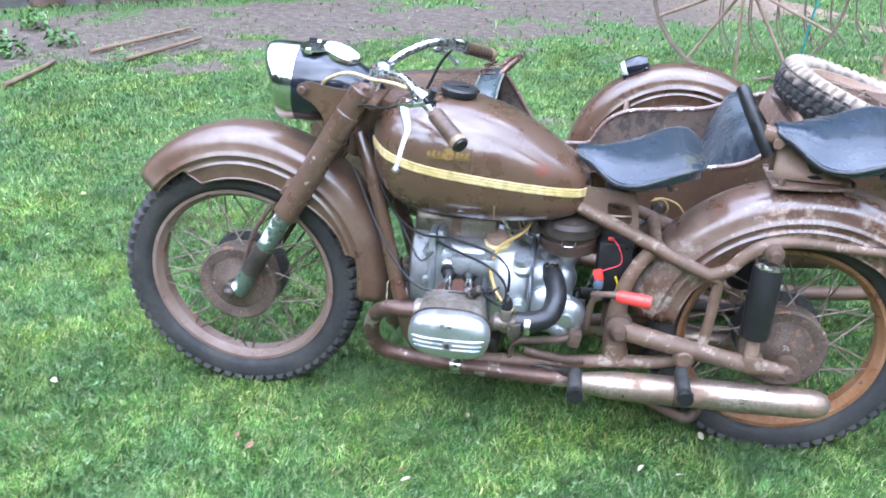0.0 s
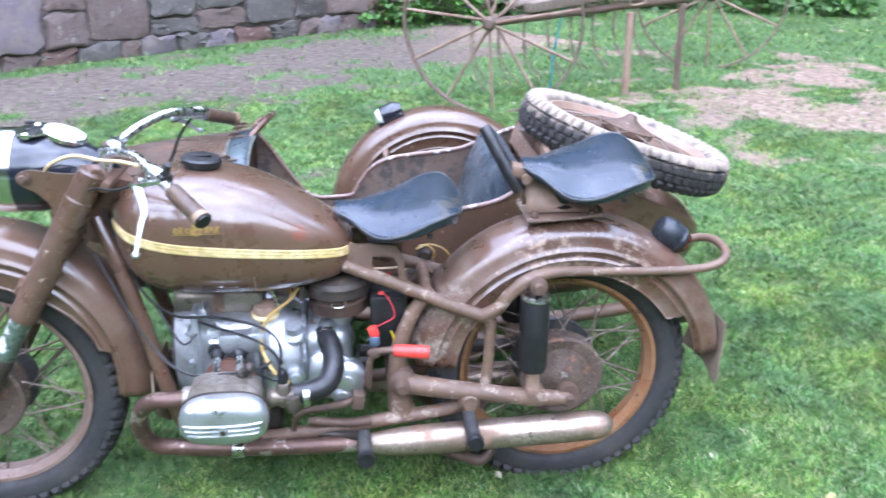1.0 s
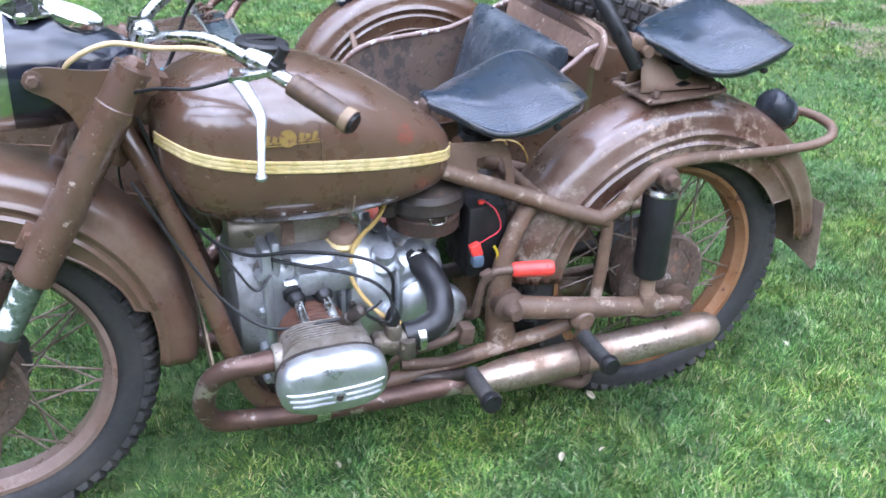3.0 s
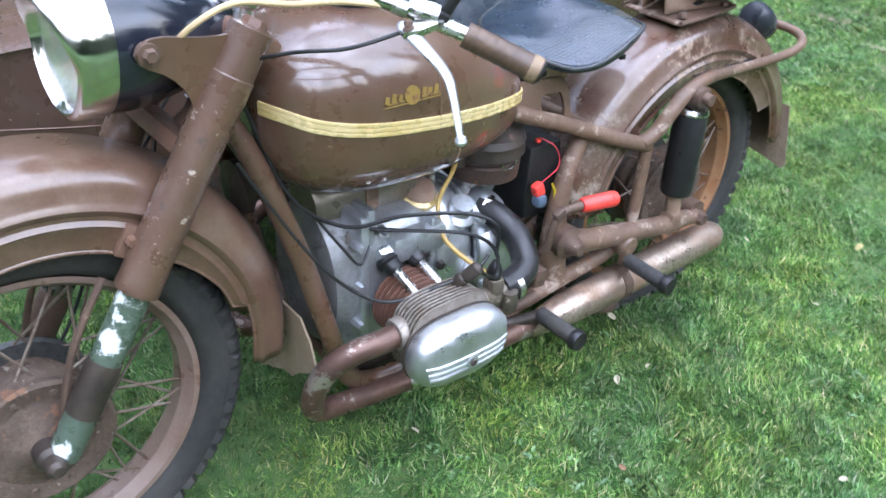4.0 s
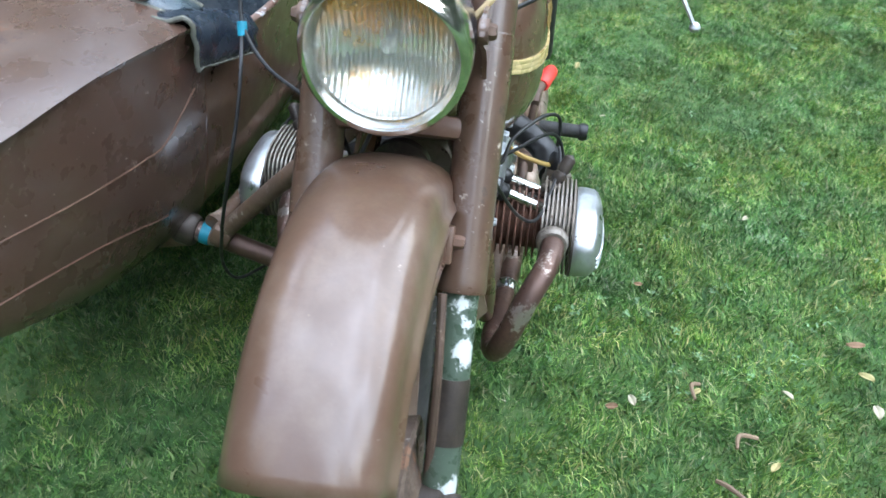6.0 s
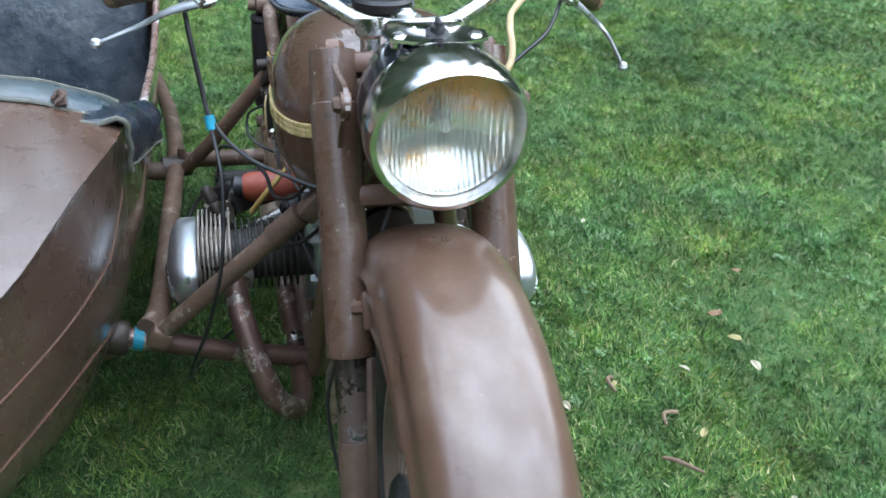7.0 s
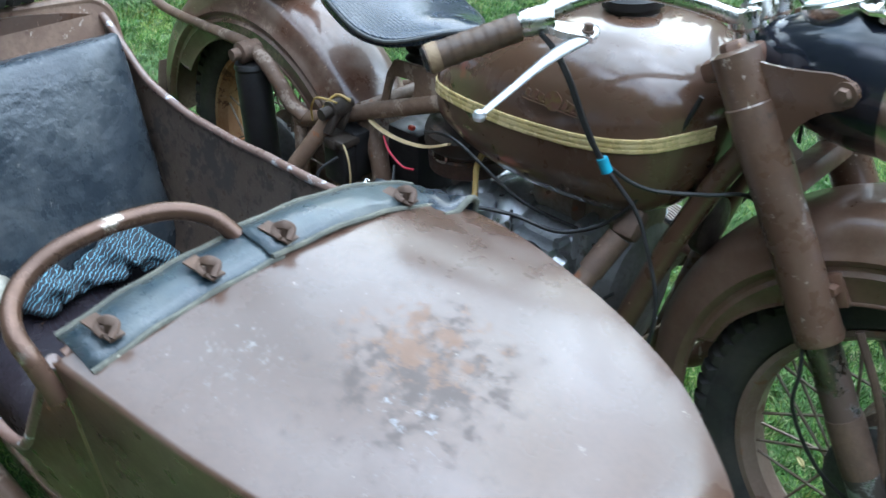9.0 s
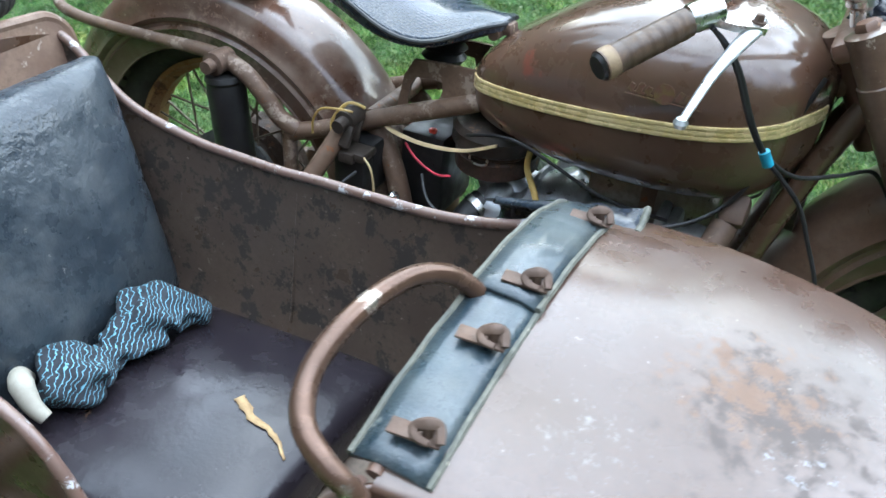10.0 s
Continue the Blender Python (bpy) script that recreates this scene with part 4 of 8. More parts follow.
TANKPAINT = mat("tank_paint", (0.112, 0.060, 0.036), 0.28, other=(0.090, 0.049, 0.031), scale=6, bump=0.05, spots=(0.33, 0.22, 0.15), spot_scale=50, spot_level=0.67, coat=1.0, coat_rough=0.06, rough_var=0.08, specks=0.72, dust=(0.20, 0.14, 0.095), dust_share=0.22)
for s in (-1, 1):
    blotch(TANKPAINT, (0.80, s * 0.112, 0.757), 0.035, (0.28, 0.050, 0.028), 0.4, 20, 0.8, 0.4, 0.5)
tk.data.materials[0] = TANKPAINT
for x, lo_, hi_, wd in ((0.642, 12, 17, 0.0016), (0.70, 6, 9, 0.002)):
    ring_ = tank_section(x, *[tank_row(x, c) for c in (1, 2, 3, 4)])
    side_pts = [p for p in ring_ if p.y < -0.01]
    side_pts.sort(key=lambda p: p.z)
    run = [p + Vector((0, -0.0008, 0.0004)) for p in side_pts[lo_ - 2:hi_]]
    part("drip", tube(run, wd, 6, 2, flat=0.4), SEATPAN, tk, "dried tan drip")


def emblem_letters(s):
    """Worn gold maker's transfer: a disc with short slanted bars either side."""
    bm = bmesh.new()
    for k, x in enumerate((-0.046, -0.034, -0.022, 0.022, 0.033, 0.045)):
        block((x, 0.0, 0), (0.008, 0.016 if k % 2 else 0.011, 0.001), 0.0003, (0, 0, -20), bm, 1)
        block((x + 0.003, -0.006, 0), (0.009, 0.003, 0.001), 0.0003, (0, 0, 0), bm, 1)
    block((0, -0.0105, 0), (0.108, 0.002, 0.001), 0.0003, (0, 0, 0), bm, 1)
    lathe([(0.0145, 0), (0.0145, 1)], (0, 0, -0.0006), (0, 0, 0.0006), 20, bm)
    return bm


FADED = mat("faded_transfer", (0.125, 0.080, 0.022), 0.4, other=(0.10, 0.055, 0.028), scale=60, bump=0.05, spots=(0.115, 0.052, 0.032), spot_scale=80, spot_level=0.48)
for s in (-1, 1):
    part("emblem", emblem_letters(s), GOLDOLD if s < 0 else FADED, tk, "worn gold tank transfer", pose(0.585, s * 0.1722, 0.782, 90, 0, 0 if s < 0 else 180) @ pose(0, 0, 0, -13))

# frame
def bar(name, pts, r, material=None, parent=None, label="", per=6, flat=1.0, seg=12):
    return part(name, tube(pts, r, seg, per, flat=flat), material or FRAMEPAINT, parent or bike, label)


for s in (-1, 1):
    bar("down_tube", [(0.335, s * 0.030, 0.770), (0.375, s * 0.06, 0.68), (0.425, s * 0.095, 0.52), (0.465, s * 0.112, 0.36), (0.500, s * 0.115, 0.245), (0.56, s * 0.115, 0.205), (0.66, s * 0.115, 0.20)], 0.0185, PAINT, label="brown frame down tube")
    bar("cradle_tube", [(0.66, s * 0.115, 0.20), (0.85, s * 0.115, 0.215), (1.0, s * 0.112, 0.235), (1.14, s * 0.112, 0.252), (1.21, s * 0.125, 0.285)], 0.0175, label="rusty brown lower frame tube")
    bar("seat_tube", [(1.035, s * 0.095, 0.235), (1.025, s * 0.095, 0.34), (1.035, s * 0.09, 0.44), (1.075, s * 0.08, 0.525), (1.12, s * 0.075, 0.565)], [0.036, 0.027, 0.020, 0.0185, 0.0185])
    bar("upper_tube", [(0.88, s * 0.055, 0.650), (0.93, s * 0.07, 0.630), (1.05, s * 0.09, 0.585), (1.17, s * 0.11, 0.535), (1.255, s * 0.117, 0.505)], 0.0165)
    bar("fender_arch", [(1.235, s * 0.118, 0.515), (1.27, s * 0.124, 0.535), (1.30, s * 0.130, 0.575), (1.345, s * 0.132, 0.612), (1.42, s * 0.125, 0.624), (1.55, s * 0.112, 0.614), (1.70, s * 0.10, 0.604), (1.79, s * 0.095, 0.606), (1.838, s * 0.084, 0.616), (1.862, s * 0.05, 0.626), (1.868, 0, 0.629)], [0.0165, 0.0165, 0.0165, 0.0160, 0.0135, 0.0115, 0.011, 0.011, 0.011, 0.011, 0.011],
        label="bent rear carrier loop tube")
    bar("vertical_strut", [(1.255, s * 0.117, 0.505), (1.25, s * 0.12, 0.40), (1.238, s * 0.125, 0.30)], 0.0135)
    sw = bar("swing_arm", [(1.034, s * 0.128, 0.345), (1.15, s * 0.138, 0.325), (1.30, s * 0.143, 0.302), (1.36, s * 0.143, 0.293), (1.45, s * 0.143, 0.283)], [0.026, 0.024, 0.0215, 0.0215, 0.019], label="rusty brown swing arm")
    part("pivot", lathe([(0.034, 0), (0.036, 0.5), (0.024, 0.6), (0.013, 1)], (1.034, s * 0.10, 0.345), (1.034, s * 0.168, 0.345), 18), RUSTY, sw)
    part("axle_nut", bolt((1.452, s * 0.135, 0.283), (1.452, s * 0.172, 0.283), 0.017, lathe([(0.03, 0), (0.03, 1)], (1.452, s * 0.12, 0.290), (1.452, s * 0.145, 0.290), 16)), RUSTY, sw)
    part("shock_lug", block((1.362, s * 0.142, 0.300), (0.05, 0.046, 0.05), 0.01, (0, 5, 0)), FRAMEPAINT, sw)
    sh = part("shock_absorber", lathe([(0.012, 0), (0.033, 0.03), (0.036, 0.08), (0.036, 0.94), (0.033, 0.98), (0.018, 1)], (1.356, s * 0.142, 0.368), (1.358 if s < 0 else 1.376, s * 0.140, 0.574 if s < 0 else 0.590), 22), BLACK, bike, "black shock absorber cover")
    part("shock_cap", lathe([(0.035, 0), (0.037, 0.4), (0.034, 1)], (1.358 if s < 0 else 1.376, s * 0.140, 0.562 if s < 0 else 0.584), (1.359 if s < 0 else 1.377, s * 0.140, 0.576 if s < 0 else 0.598), 22), OLDCHROME if s < 0 else BLACK, sh)
    part("top_mount", lathe([(0.020, 0), (0.022, 0.3), (0.022, 0.7), (0.013, 0.75), (0.012, 1)], (1.362 if s < 0 else 1.385, s * 0.115, 0.602 if s < 0 else 0.620), (1.362 if s < 0 else 1.385, s * 0.180, 0.602 if s < 0 else 0.620), 16), RUSTY, sh)
    part("damper_rod", lathe([(0.017, 0), (0.017, 1)], (1.361, s * 0.142, 0.295), (1.356, s * 0.142, 0.37), 14), SEATPAN, sh)
    # saddle bracket with cut-outs
    outer = [(0.905, 0.692), (0.97, 0.690), (1.030, 0.684), (1.045, 0.655), (1.052, 0.60), (1.050, 0.570), (1.0, 0.594), (0.95, 0.612), (0.912, 0.628), (0.900, 0.66)]
    hole = [(0.972, 0.658), (0.990, 0.660), (1.022, 0.656), (1.030, 0.642), (1.034, 0.620), (1.032, 0.602), (1.012, 0.602), (0.990, 0.610), (0.978, 0.622), (0.970, 0.642)]
    layers = [[Vector((x, s * (0.058 + (0.692 - z) * 0.16) + dy, z)) for x, z in lp] for lp, dy in ((outer, -0.0035), (outer, 0.0035), (hole, 0.0035), (hole, -0.0035), (outer, -0.0035))]
    part("saddle_bracket", rings(bmesh.new(), layers, True, False, False), FRAMEPAINT, bike, "pressed steel saddle bracket with a cut-out")
    # foot rests
    pg = bar("foot_peg", [(0.935, s * 0.17, 0.228), (0.938, s * 0.275, 0.226)], 0.0175, RUBBER, label="black ribbed rubber foot peg")
    part("peg_arm", tube([(0.80, s * 0.115, 0.21), (0.88, s * 0.135, 0.208), (0.935, s * 0.172, 0.228)], 0.013, 10), GREASE, pg)
    part("peg_end", lathe([(0.021, 0), (0.023, 0.4), (0.020, 1)], (0.937, s * 0.262, 0.226), (0.938, s * 0.28, 0.226), 16), BLACK, pg)
    pp = bar("passenger_peg", [(1.197, s * 0.165, 0.262), (1.198, s * 0.28, 0.258)], 0.0165, RUBBER, label="black rubber passenger foot peg")
    part("peg_boss", lathe([(0.024, 0), (0.028, 0.3), (0.028, 0.7), (0.018, 1)], (1.199, s * 0.125, 0.296), (1.199, s * 0.168, 0.296), 18), FRAMEPAINT, pp)
    part("peg_lug", block((1.199, s * 0.155, 0.275), (0.03, 0.02, 0.055), 0.006), FRAMEPAINT, pp)
    part("peg_end", lathe([(0.020, 0), (0.022, 0.4), (0.019, 1)], (1.198, s * 0.265, 0.2585), (1.198, s * 0.285, 0.258), 16), BLACK, pp)
    # exhaust
    ex = bar("exhaust_pipe", [(0.582, 0.244, 0.415), (0.545, 0.250, 0.405), (0.505, 0.246, 0.385), (0.462, 0.232, 0.345), (0.428, 0.215, 0.300), (0.410, 0.196, 0.258), (0.425, 0.165, 0.218), (0.48, 0.145, 0.200), (0.60, 0.145, 0.196), (0.75, 0.15, 0.193), (0.95, 0.152, 0.192)] if s > 0 else [(0.545, s * 0.222, 0.388), (0.50, s * 0.222, 0.386), (0.455, s * 0.212, 0.378), (0.418, s * 0.19, 0.345), (0.402, s * 0.165, 0.28), (0.420, s * 0.145, 0.222), (0.48, s * 0.135, 0.200), (0.60, s * 0.145, 0.196), (0.75, s * 0.15, 0.193), (0.95, s * 0.152, 0.192)], 0.0205,
             HEADER, label="rust-brown steel exhaust header pipe", seg=16)
    part("clamp_ring", lathe([(0.026, 0), (0.029, 0.2), (0.029, 0.8), (0.026, 1)], *(((0.525, -0.222, 0.388), (0.548, -0.222, 0.388)) if s < 0 else ((0.552, 0.249, 0.407), (0.578, 0.245, 0.414))), 18), FINS, ex)
    part("joint_collar", lathe([(0.024, 0), (0.025, 0.5), (0.024, 1)], (0.612, s * 0.1455, 0.1955), (0.64, s * 0.1465, 0.195), 18), OLDCHROME, ex)
    mf = part("muffler", lathe([(0.021, 0), (0.026, 0.05), (0.036, 0.16), (0.0385, 0.3), (0.0385, 0.9), (0.035, 0.955), (0.024, 0.985), (0.008, 1)], (0.92, s * 0.152, 0.188), (1.572, s * 0.140, 0.199), 22), PIPE, bike, "dented rusty chrome muffler")
    part("muffler_strap", lathe([(0.0405, 0), (0.0405, 1)], (1.185, s * 0.147, 0.193), (1.21, s * 0.147, 0.193), 20), RUSTY, mf)
    bar("stand_leg", [(1.06, s * 0.10, 0.200), (1.13, s * 0.11, 0.135), (1.20, s * 0.112, 0.102), (1.238, s * 0.111, 0.092), (1.262, s * 0.10, 0.112), (1.270, s * 0.085, 0.135)], 0.014, RUSTY)
bar("top_tube", [(0.35, 0, 0.80), (0.6, 0, 0.72), (0.90, 0, 0.655)], 0.022)
bar("rear_cross_tube", [(1.10, -0.085, 0.565), (1.10, 0.085, 0.565)], 0.016)
bar("cross_tube", [(0.52, -0.115, 0.225), (0.52, 0.115, 0.225)], 0.016)

# saddles
def saddle(parent, name, m, label):
    """Moulded rubber saddle: slim nose, broad lobes that droop at the sides, a raised rear rim and a rolled edge."""
    us = (0.0, 0.025, 0.06, 0.11, 0.17, 0.24, 0.32, 0.42, 0.53, 0.64, 0.74, 0.83, 0.90, 0.95, 0.985, 1.0)
    hw = (0.020, 0.033, 0.042, 0.052, 0.072, 0.102, 0.128, 0.143, 0.149, 0.151, 0.149, 0.143, 0.131, 0.112, 0.080, 0.040)
    loops, left, right = [], [], []
    for u, w in zip(us, hw):
        x = 0.302 * u
        zc = float(np.interp(u, (0, 0.12, 0.3, 0.5, 0.68, 0.8, 0.9, 1.0), (0.0, 0.001, 0.0, 0.010, 0.028, 0.038, 0.033, 0.014)))
        drop = float(np.interp(u, (0, 0.1, 0.22, 0.36, 0.5, 0.7, 0.85, 1.0), (0.003, 0.012, 0.026, 0.034, 0.032, 0.024, 0.015, 0.003)))
        skirt = float(np.interp(u, (0, 0.4, 0.6, 1.0), (0.017, 0.018, 0.030, 0.034)))
        top = []
        for k in range(17):
            v = k / 8 - 1
            lip = 0.0045 * math.exp(-((abs(v) - 0.97) / 0.05) ** 2)
            top.append(Vector((x, w * v, zc - drop * abs(v) ** 1.7 - 0.005 * math.exp(-(v * 3.2) ** 2) * (u > 0.25) + lip)))
        left.append(top[0] + Vector((0, 0, -0.006)))
        right.append(top[-1] + Vector((0, 0, -0.006)))
        edge = zc - drop
        under = [Vector((x, w * 1.012, edge - 0.007)), Vector((x, w * 0.985, edge - skirt)), Vector((x, w * 0.82, edge - skirt * 0.8)), Vector((x, w * 0.35, zc - drop * 0.4 - 0.022))]
        loops.append(top + under + [Vector((p.x, -p.y, p.z)) for p in reversed(under)])
    sd_ = part(name, rings(bmesh.new(), loops), SEAT, parent, label, m, sharp=60)
    su = sd_.modifiers.new("round", "SUBSURF")
    su.levels = su.render_levels = 1
    part("rolled_edge", tube(left + list(reversed(right)), 0.0042, 8, 2), SEATEDGE, sd_, "worn rolled rubber edge", m)
    part("nose_bracket", block((0.022, 0, -0.022), (0.060, 0.036, 0.020), 0.006, (0, 8, 0), lathe([(0.010, 0), (0.010, 1)], (0.016, -0.034, -0.026), (0.016, 0.034, -0.026), 12)), RUSTY, sd_, "", m)
    part("seat_frame", tube([(0.02, 0, -0.022), (0.10, -0.06, -0.046), (0.20, -0.098, -0.038), (0.262, -0.06, -0.012), (0.275, 0, -0.008), (0.262, 0.06, -0.012), (0.20, 0.098, -0.038), (0.10, 0.06, -0.046), (0.02, 0, -0.022)], 0.0085, 8), BLACK, sd_, "", m)
    part("cross_strap", block((0.115, 0, -0.046), (0.028, 0.14, 0.006), 0.002, (0, -4, 0), block((0.205, 0, -0.036), (0.024, 0.18, 0.006), 0.002, (0, -14, 0))), BLACK, sd_, "", m)
    part("seat_spring", lathe([(0.030, 0), (0.040, 0.2), (0.031, 0.35), (0.040, 0.5), (0.031, 0.65), (0.040, 0.8), (0.030, 1)], (0.115, 0, -0.104), (0.115, 0, -0.046), 18), BLACK, sd_, "", m)
    for k in range(2):
        part("clip", block((0.165 + 0.055 * k, -0.135, -0.030), (0.014, 0.012, 0.010), 0.003), BLACK, sd_, "", m)
    return sd_


SEATEDGE = mat("worn_rubber_edge", (0.014, 0.018, 0.024), 0.4, other=(0.05, 0.052, 0.05), scale=22, bump=0.2, spots=(0.18, 0.17, 0.155), spot_scale=40, spot_level=0.66)
saddle(bike, "rider_saddle", pose(0.886, 0, 0.772, 4.5, 0, 0), "black ribbed rubber rider saddle, tinted with sky blue")
saddle(bike, "passenger_saddle", pose(1.342, -0.012, 0.869, 9, 3, 0), "black ribbed rubber passenger saddle, tinted with sky blue")
pd = part("saddle_pedestal", block((1.435, 0, 0.741), (0.18, 0.155, 0.008), 0.003, (0, -4, 0)), FRAMEPAINT, bike, "rusty passenger saddle bracket")
part("pedestal_rim", tube([(1.345, -0.078, 0.738), (1.395, -0.080, 0.741), (1.523, -0.078, 0.749), (1.527, 0, 0.750), (1.523, 0.078, 0.749), (1.395, 0.080, 0.741), (1.345, 0.078, 0.738)], 0.0055, 8, 2), RUSTY, pd)
web = [[Vector((1.350 + 0.17 * f, y * (1 - 0.30 * g) * (0.42 + 0.5 * f), 0.744 + 0.010 * f + g * (0.082 * (1 - f) ** 1.4 + 0.012))) for f in (0.0, 0.18, 0.4, 0.62, 0.82, 1.0)] for y, g in ((-0.072, 0.0), (-0.066, 0.35), (-0.054, 0.75), (-0.030, 1.0), (0.030, 1.0), (0.054, 0.75), (0.066, 0.35), (0.072, 0.0))]
part("pedestal_web", rings(bmesh.new(), web, False), SEATPAN, pd, "tan rusty pressed pedestal web", thick=0.003, sharp=50)
for x, y in ((1.365, -0.064), (1.365, 0.064), (1.505, -0.064), (1.505, 0.064)):
    part("bolt", bolt((x, y, 0.745), (x, y, 0.758), 0.010), RUSTY, pd)
part("spring_post", lathe([(0.036, 0), (0.040, 0.15), (0.03, 0.3), (0.03, 0.8), (0.040, 1)], (1.447, -0.01, 0.752), (1.447, -0.01, 0.80), 20), BLACK, pd)
part("saddle_hinge", block((1.335, -0.012, 0.846), (0.05, 0.05, 0.03), 0.008, (0, 20, 0), lathe([(0.012, 0), (0.012, 1)], (1.345, -0.050, 0.835), (1.345, 0.040, 0.835), 12)), FRAMEPAINT, pd)
gh = part("grab_handle", tube([(1.332, -0.030, 0.800), (1.312, -0.022, 0.836), (1.288, -0.006, 0.880), (1.266, 0.014, 0.922), (1.254, 0.030, 0.944)], [0.0155, 0.0165, 0.0165, 0.0165, 0.0145], 14), BLACK, pd, "black rubber grab handle")
for f in (0.22, 0.62):
    a, b = Vector((1.312, -0.022, 0.836)), Vector((1.266, 0.014, 0.922))
    part("tape_band", lathe([(0.0172, 0), (0.0178, 0.5), (0.0172, 1)], a.lerp(b, f), a.lerp(b, f + 0.14), 14), GREASE, gh)

# ---- engine ----
eng = part("engine_case", block((0.610, 0, 0.375), (0.20, 0.205, 0.29), 0.045, (0, 0, 0), seg=3), CASEALLOY, bike, "oily cast aluminium crankcase, shade painted on its right side")
part("timing_cover", lathe([(0.06, 0), (0.115, 0.06), (0.135, 0.2), (0.14, 0.5), (0.135, 1)], (0.478, 0, 0.405), (0.54, 0, 0.405), 28, squash=(0.78, 1.0)), mat("dull_alloy_cover", (0.34, 0.345, 0.35), 0.5, metal=0.7, other=(0.22, 0.215, 0.21), scale=12, bump=0.3, patches=(0.10, 0.09, 0.08), patch_scale=10, patch_level=0.58), eng, "dull alloy timing cover")
part("generator", lathe([(0.045, 0), (0.052, 0.05), (0.052, 0.95), (0.045, 1)], (0.490, 0, 0.545), (0.70, 0, 0.545), 24), mat("tarnished_alloy", (0.33, 0.30, 0.25), 0.4, metal=0.7, other=(0.20, 0.17, 0.135), scale=10, bump=0.2), eng, "tarnished generator cylinder")
part("generator_strap", lathe([(0.0545, 0), (0.0545, 1)], (0.585, 0, 0.545), (0.61, 0, 0.545), 24), FRAMEPAINT, eng)
part("case_rib", block((0.545, 0, 0.40), (0.02, 0.222, 0.30), 0.008, bm=block((0.565, 0, 0.475), (0.016, 0.20, 0.16), 0.006)), ALLOY, eng)
part("sump", block((0.620, 0, 0.225), (0.22, 0.19, 0.06), 0.02), GREASE, eng)
part("bell_housing", lathe([(0.105, 0), (0.135, 0.15), (0.142, 0.4), (0.138, 0.6), (0.115, 1)], (0.685, 0, 0.385), (0.80, 0, 0.385), 32, squash=(0.86, 1)), POLISHED, eng, "bright alloy flywheel housing")
part("gearbox", block((0.835, 0, 0.375), (0.15, 0.175, 0.20), 0.04, seg=3), ALLOY, eng, "alloy gearbox case")
for s in (-1, 1):
    part("gear_cover", lathe([(0.062, 0), (0.066, 0.5), (0.05, 0.85), (0.02, 1)], (0.855, s * 0.08, 0.36), (0.855, s * 0.118, 0.36), 24), POLISHED, eng)
    part("gear_cover_cap", lathe([(0.028, 0), (0.028, 0.6), (0.012, 1)], (0.885, s * 0.09, 0.315), (0.885, s * 0.13, 0.315), 18), POLISHED, eng)
    part("filler_dome", lathe([(0.03, 0), (0.034, 0.4), (0.024, 0.6), (0.022, 1)], (0.775, s * 0.07, 0.455), (0.775, s * 0.088, 0.50), 18), ALLOY, eng)
    part("side_boss", block((0.655, s * 0.10, 0.47), (0.12, 0.05, 0.055), 0.015), ALLOY, eng)
    for k, (x, z) in enumerate(((0.53, 0.50), (0.53, 0.42), (0.53, 0.34), (0.53, 0.27), (0.69, 0.505), (0.585, 0.512), (0.80, 0.47), (0.82, 0.31))):
        part("case_bolt", bolt((x, s * 0.095, z), (x, s * 0.122, z), 0.008), ALLOY, eng)
    for k in range(2):
        part("bell_bolt", bolt((0.70 + 0.06 * k, s * 0.118, 0.41 - 0.05 * k), (0.70 + 0.06 * k, s * 0.13, 0.41 - 0.05 * k), 0.009), GREASE, eng)
part("filler_plug", lathe([(0.03, 0), (0.03, 0.6), (0.024, 1)], (0.705, -0.045, 0.515), (0.705, -0.05, 0.54), 18), SEATPAN, eng, "brass-brown oil filler plug")

for s in (-1, 1):
    part("case_seam", block((0.60, s * 0.1035, 0.405), (0.006, 0.012, 0.21), 0.002, bm=block((0.684, s * 0.1035, 0.385), (0.010, 0.03, 0.25), 0.003)), ALLOY, eng)
    part("pushrod_boss", block((0.622, s * 0.098, 0.458), (0.105, 0.03, 0.05), 0.014, (s * -25, 0, 0)), POLISHED, eng)
    part("bell_rim", lathe([(0.139, 0), (0.147, 0.3), (0.147, 0.7), (0.14, 1)], (0.792, 0, 0.385), (0.806, 0, 0.385), 36, squash=(0.80, 0.86)), ALLOY, eng)
    part("gear_boss", lathe([(0.022, 0), (0.022, 0.7), (0.013, 0.75), (0.013, 1)], (0.775, s * 0.085, 0.37), (0.775, s * 0.132, 0.37), 18), ALLOY, eng)
    part("cover_arm", block((0.845, s * 0.095, 0.345), (0.06, 0.03, 0.035), 0.01, (0, 35, 0)), POLISHED, eng)
gc = part("clutch_cover", lathe([(0.050, 0), (0.051, 0.45), (0.047, 0.62), (0.034, 0.78), (0.020, 0.84), (0.018, 1.0)], (0.897, -0.080, 0.350), (0.897, -0.132, 0.350), 30), POLISHED, eng, "round polished gearbox cover")
for k in range(6):
    t = math.pi * (k + 0.3) / 3
    part("cover_screw", bolt((0.897 + 0.042 * math.cos(t), -0.104, 0.350 + 0.042 * math.sin(t)), (0.897 + 0.042 * math.cos(t), -0.112, 0.350 + 0.042 * math.sin(t)), 0.006), GREASE, gc)
part("filler_ring", lathe([(0.033, 0), (0.036, 0.4), (0.036, 0.7), (0.031, 1)], (0.705, -0.045, 0.508), (0.705, -0.048, 0.522), 20), GOLD, eng, "brass filler ring")

# shade between engine and sidecar, painted dark onto the right of the crankcase
blotch(CASEALLOY, (0.53, 0.10, 0.36), 0.19, (0.055, 0.048, 0.042), 0.5, 12, 0.0, 0.9, 0.46, 0.16)
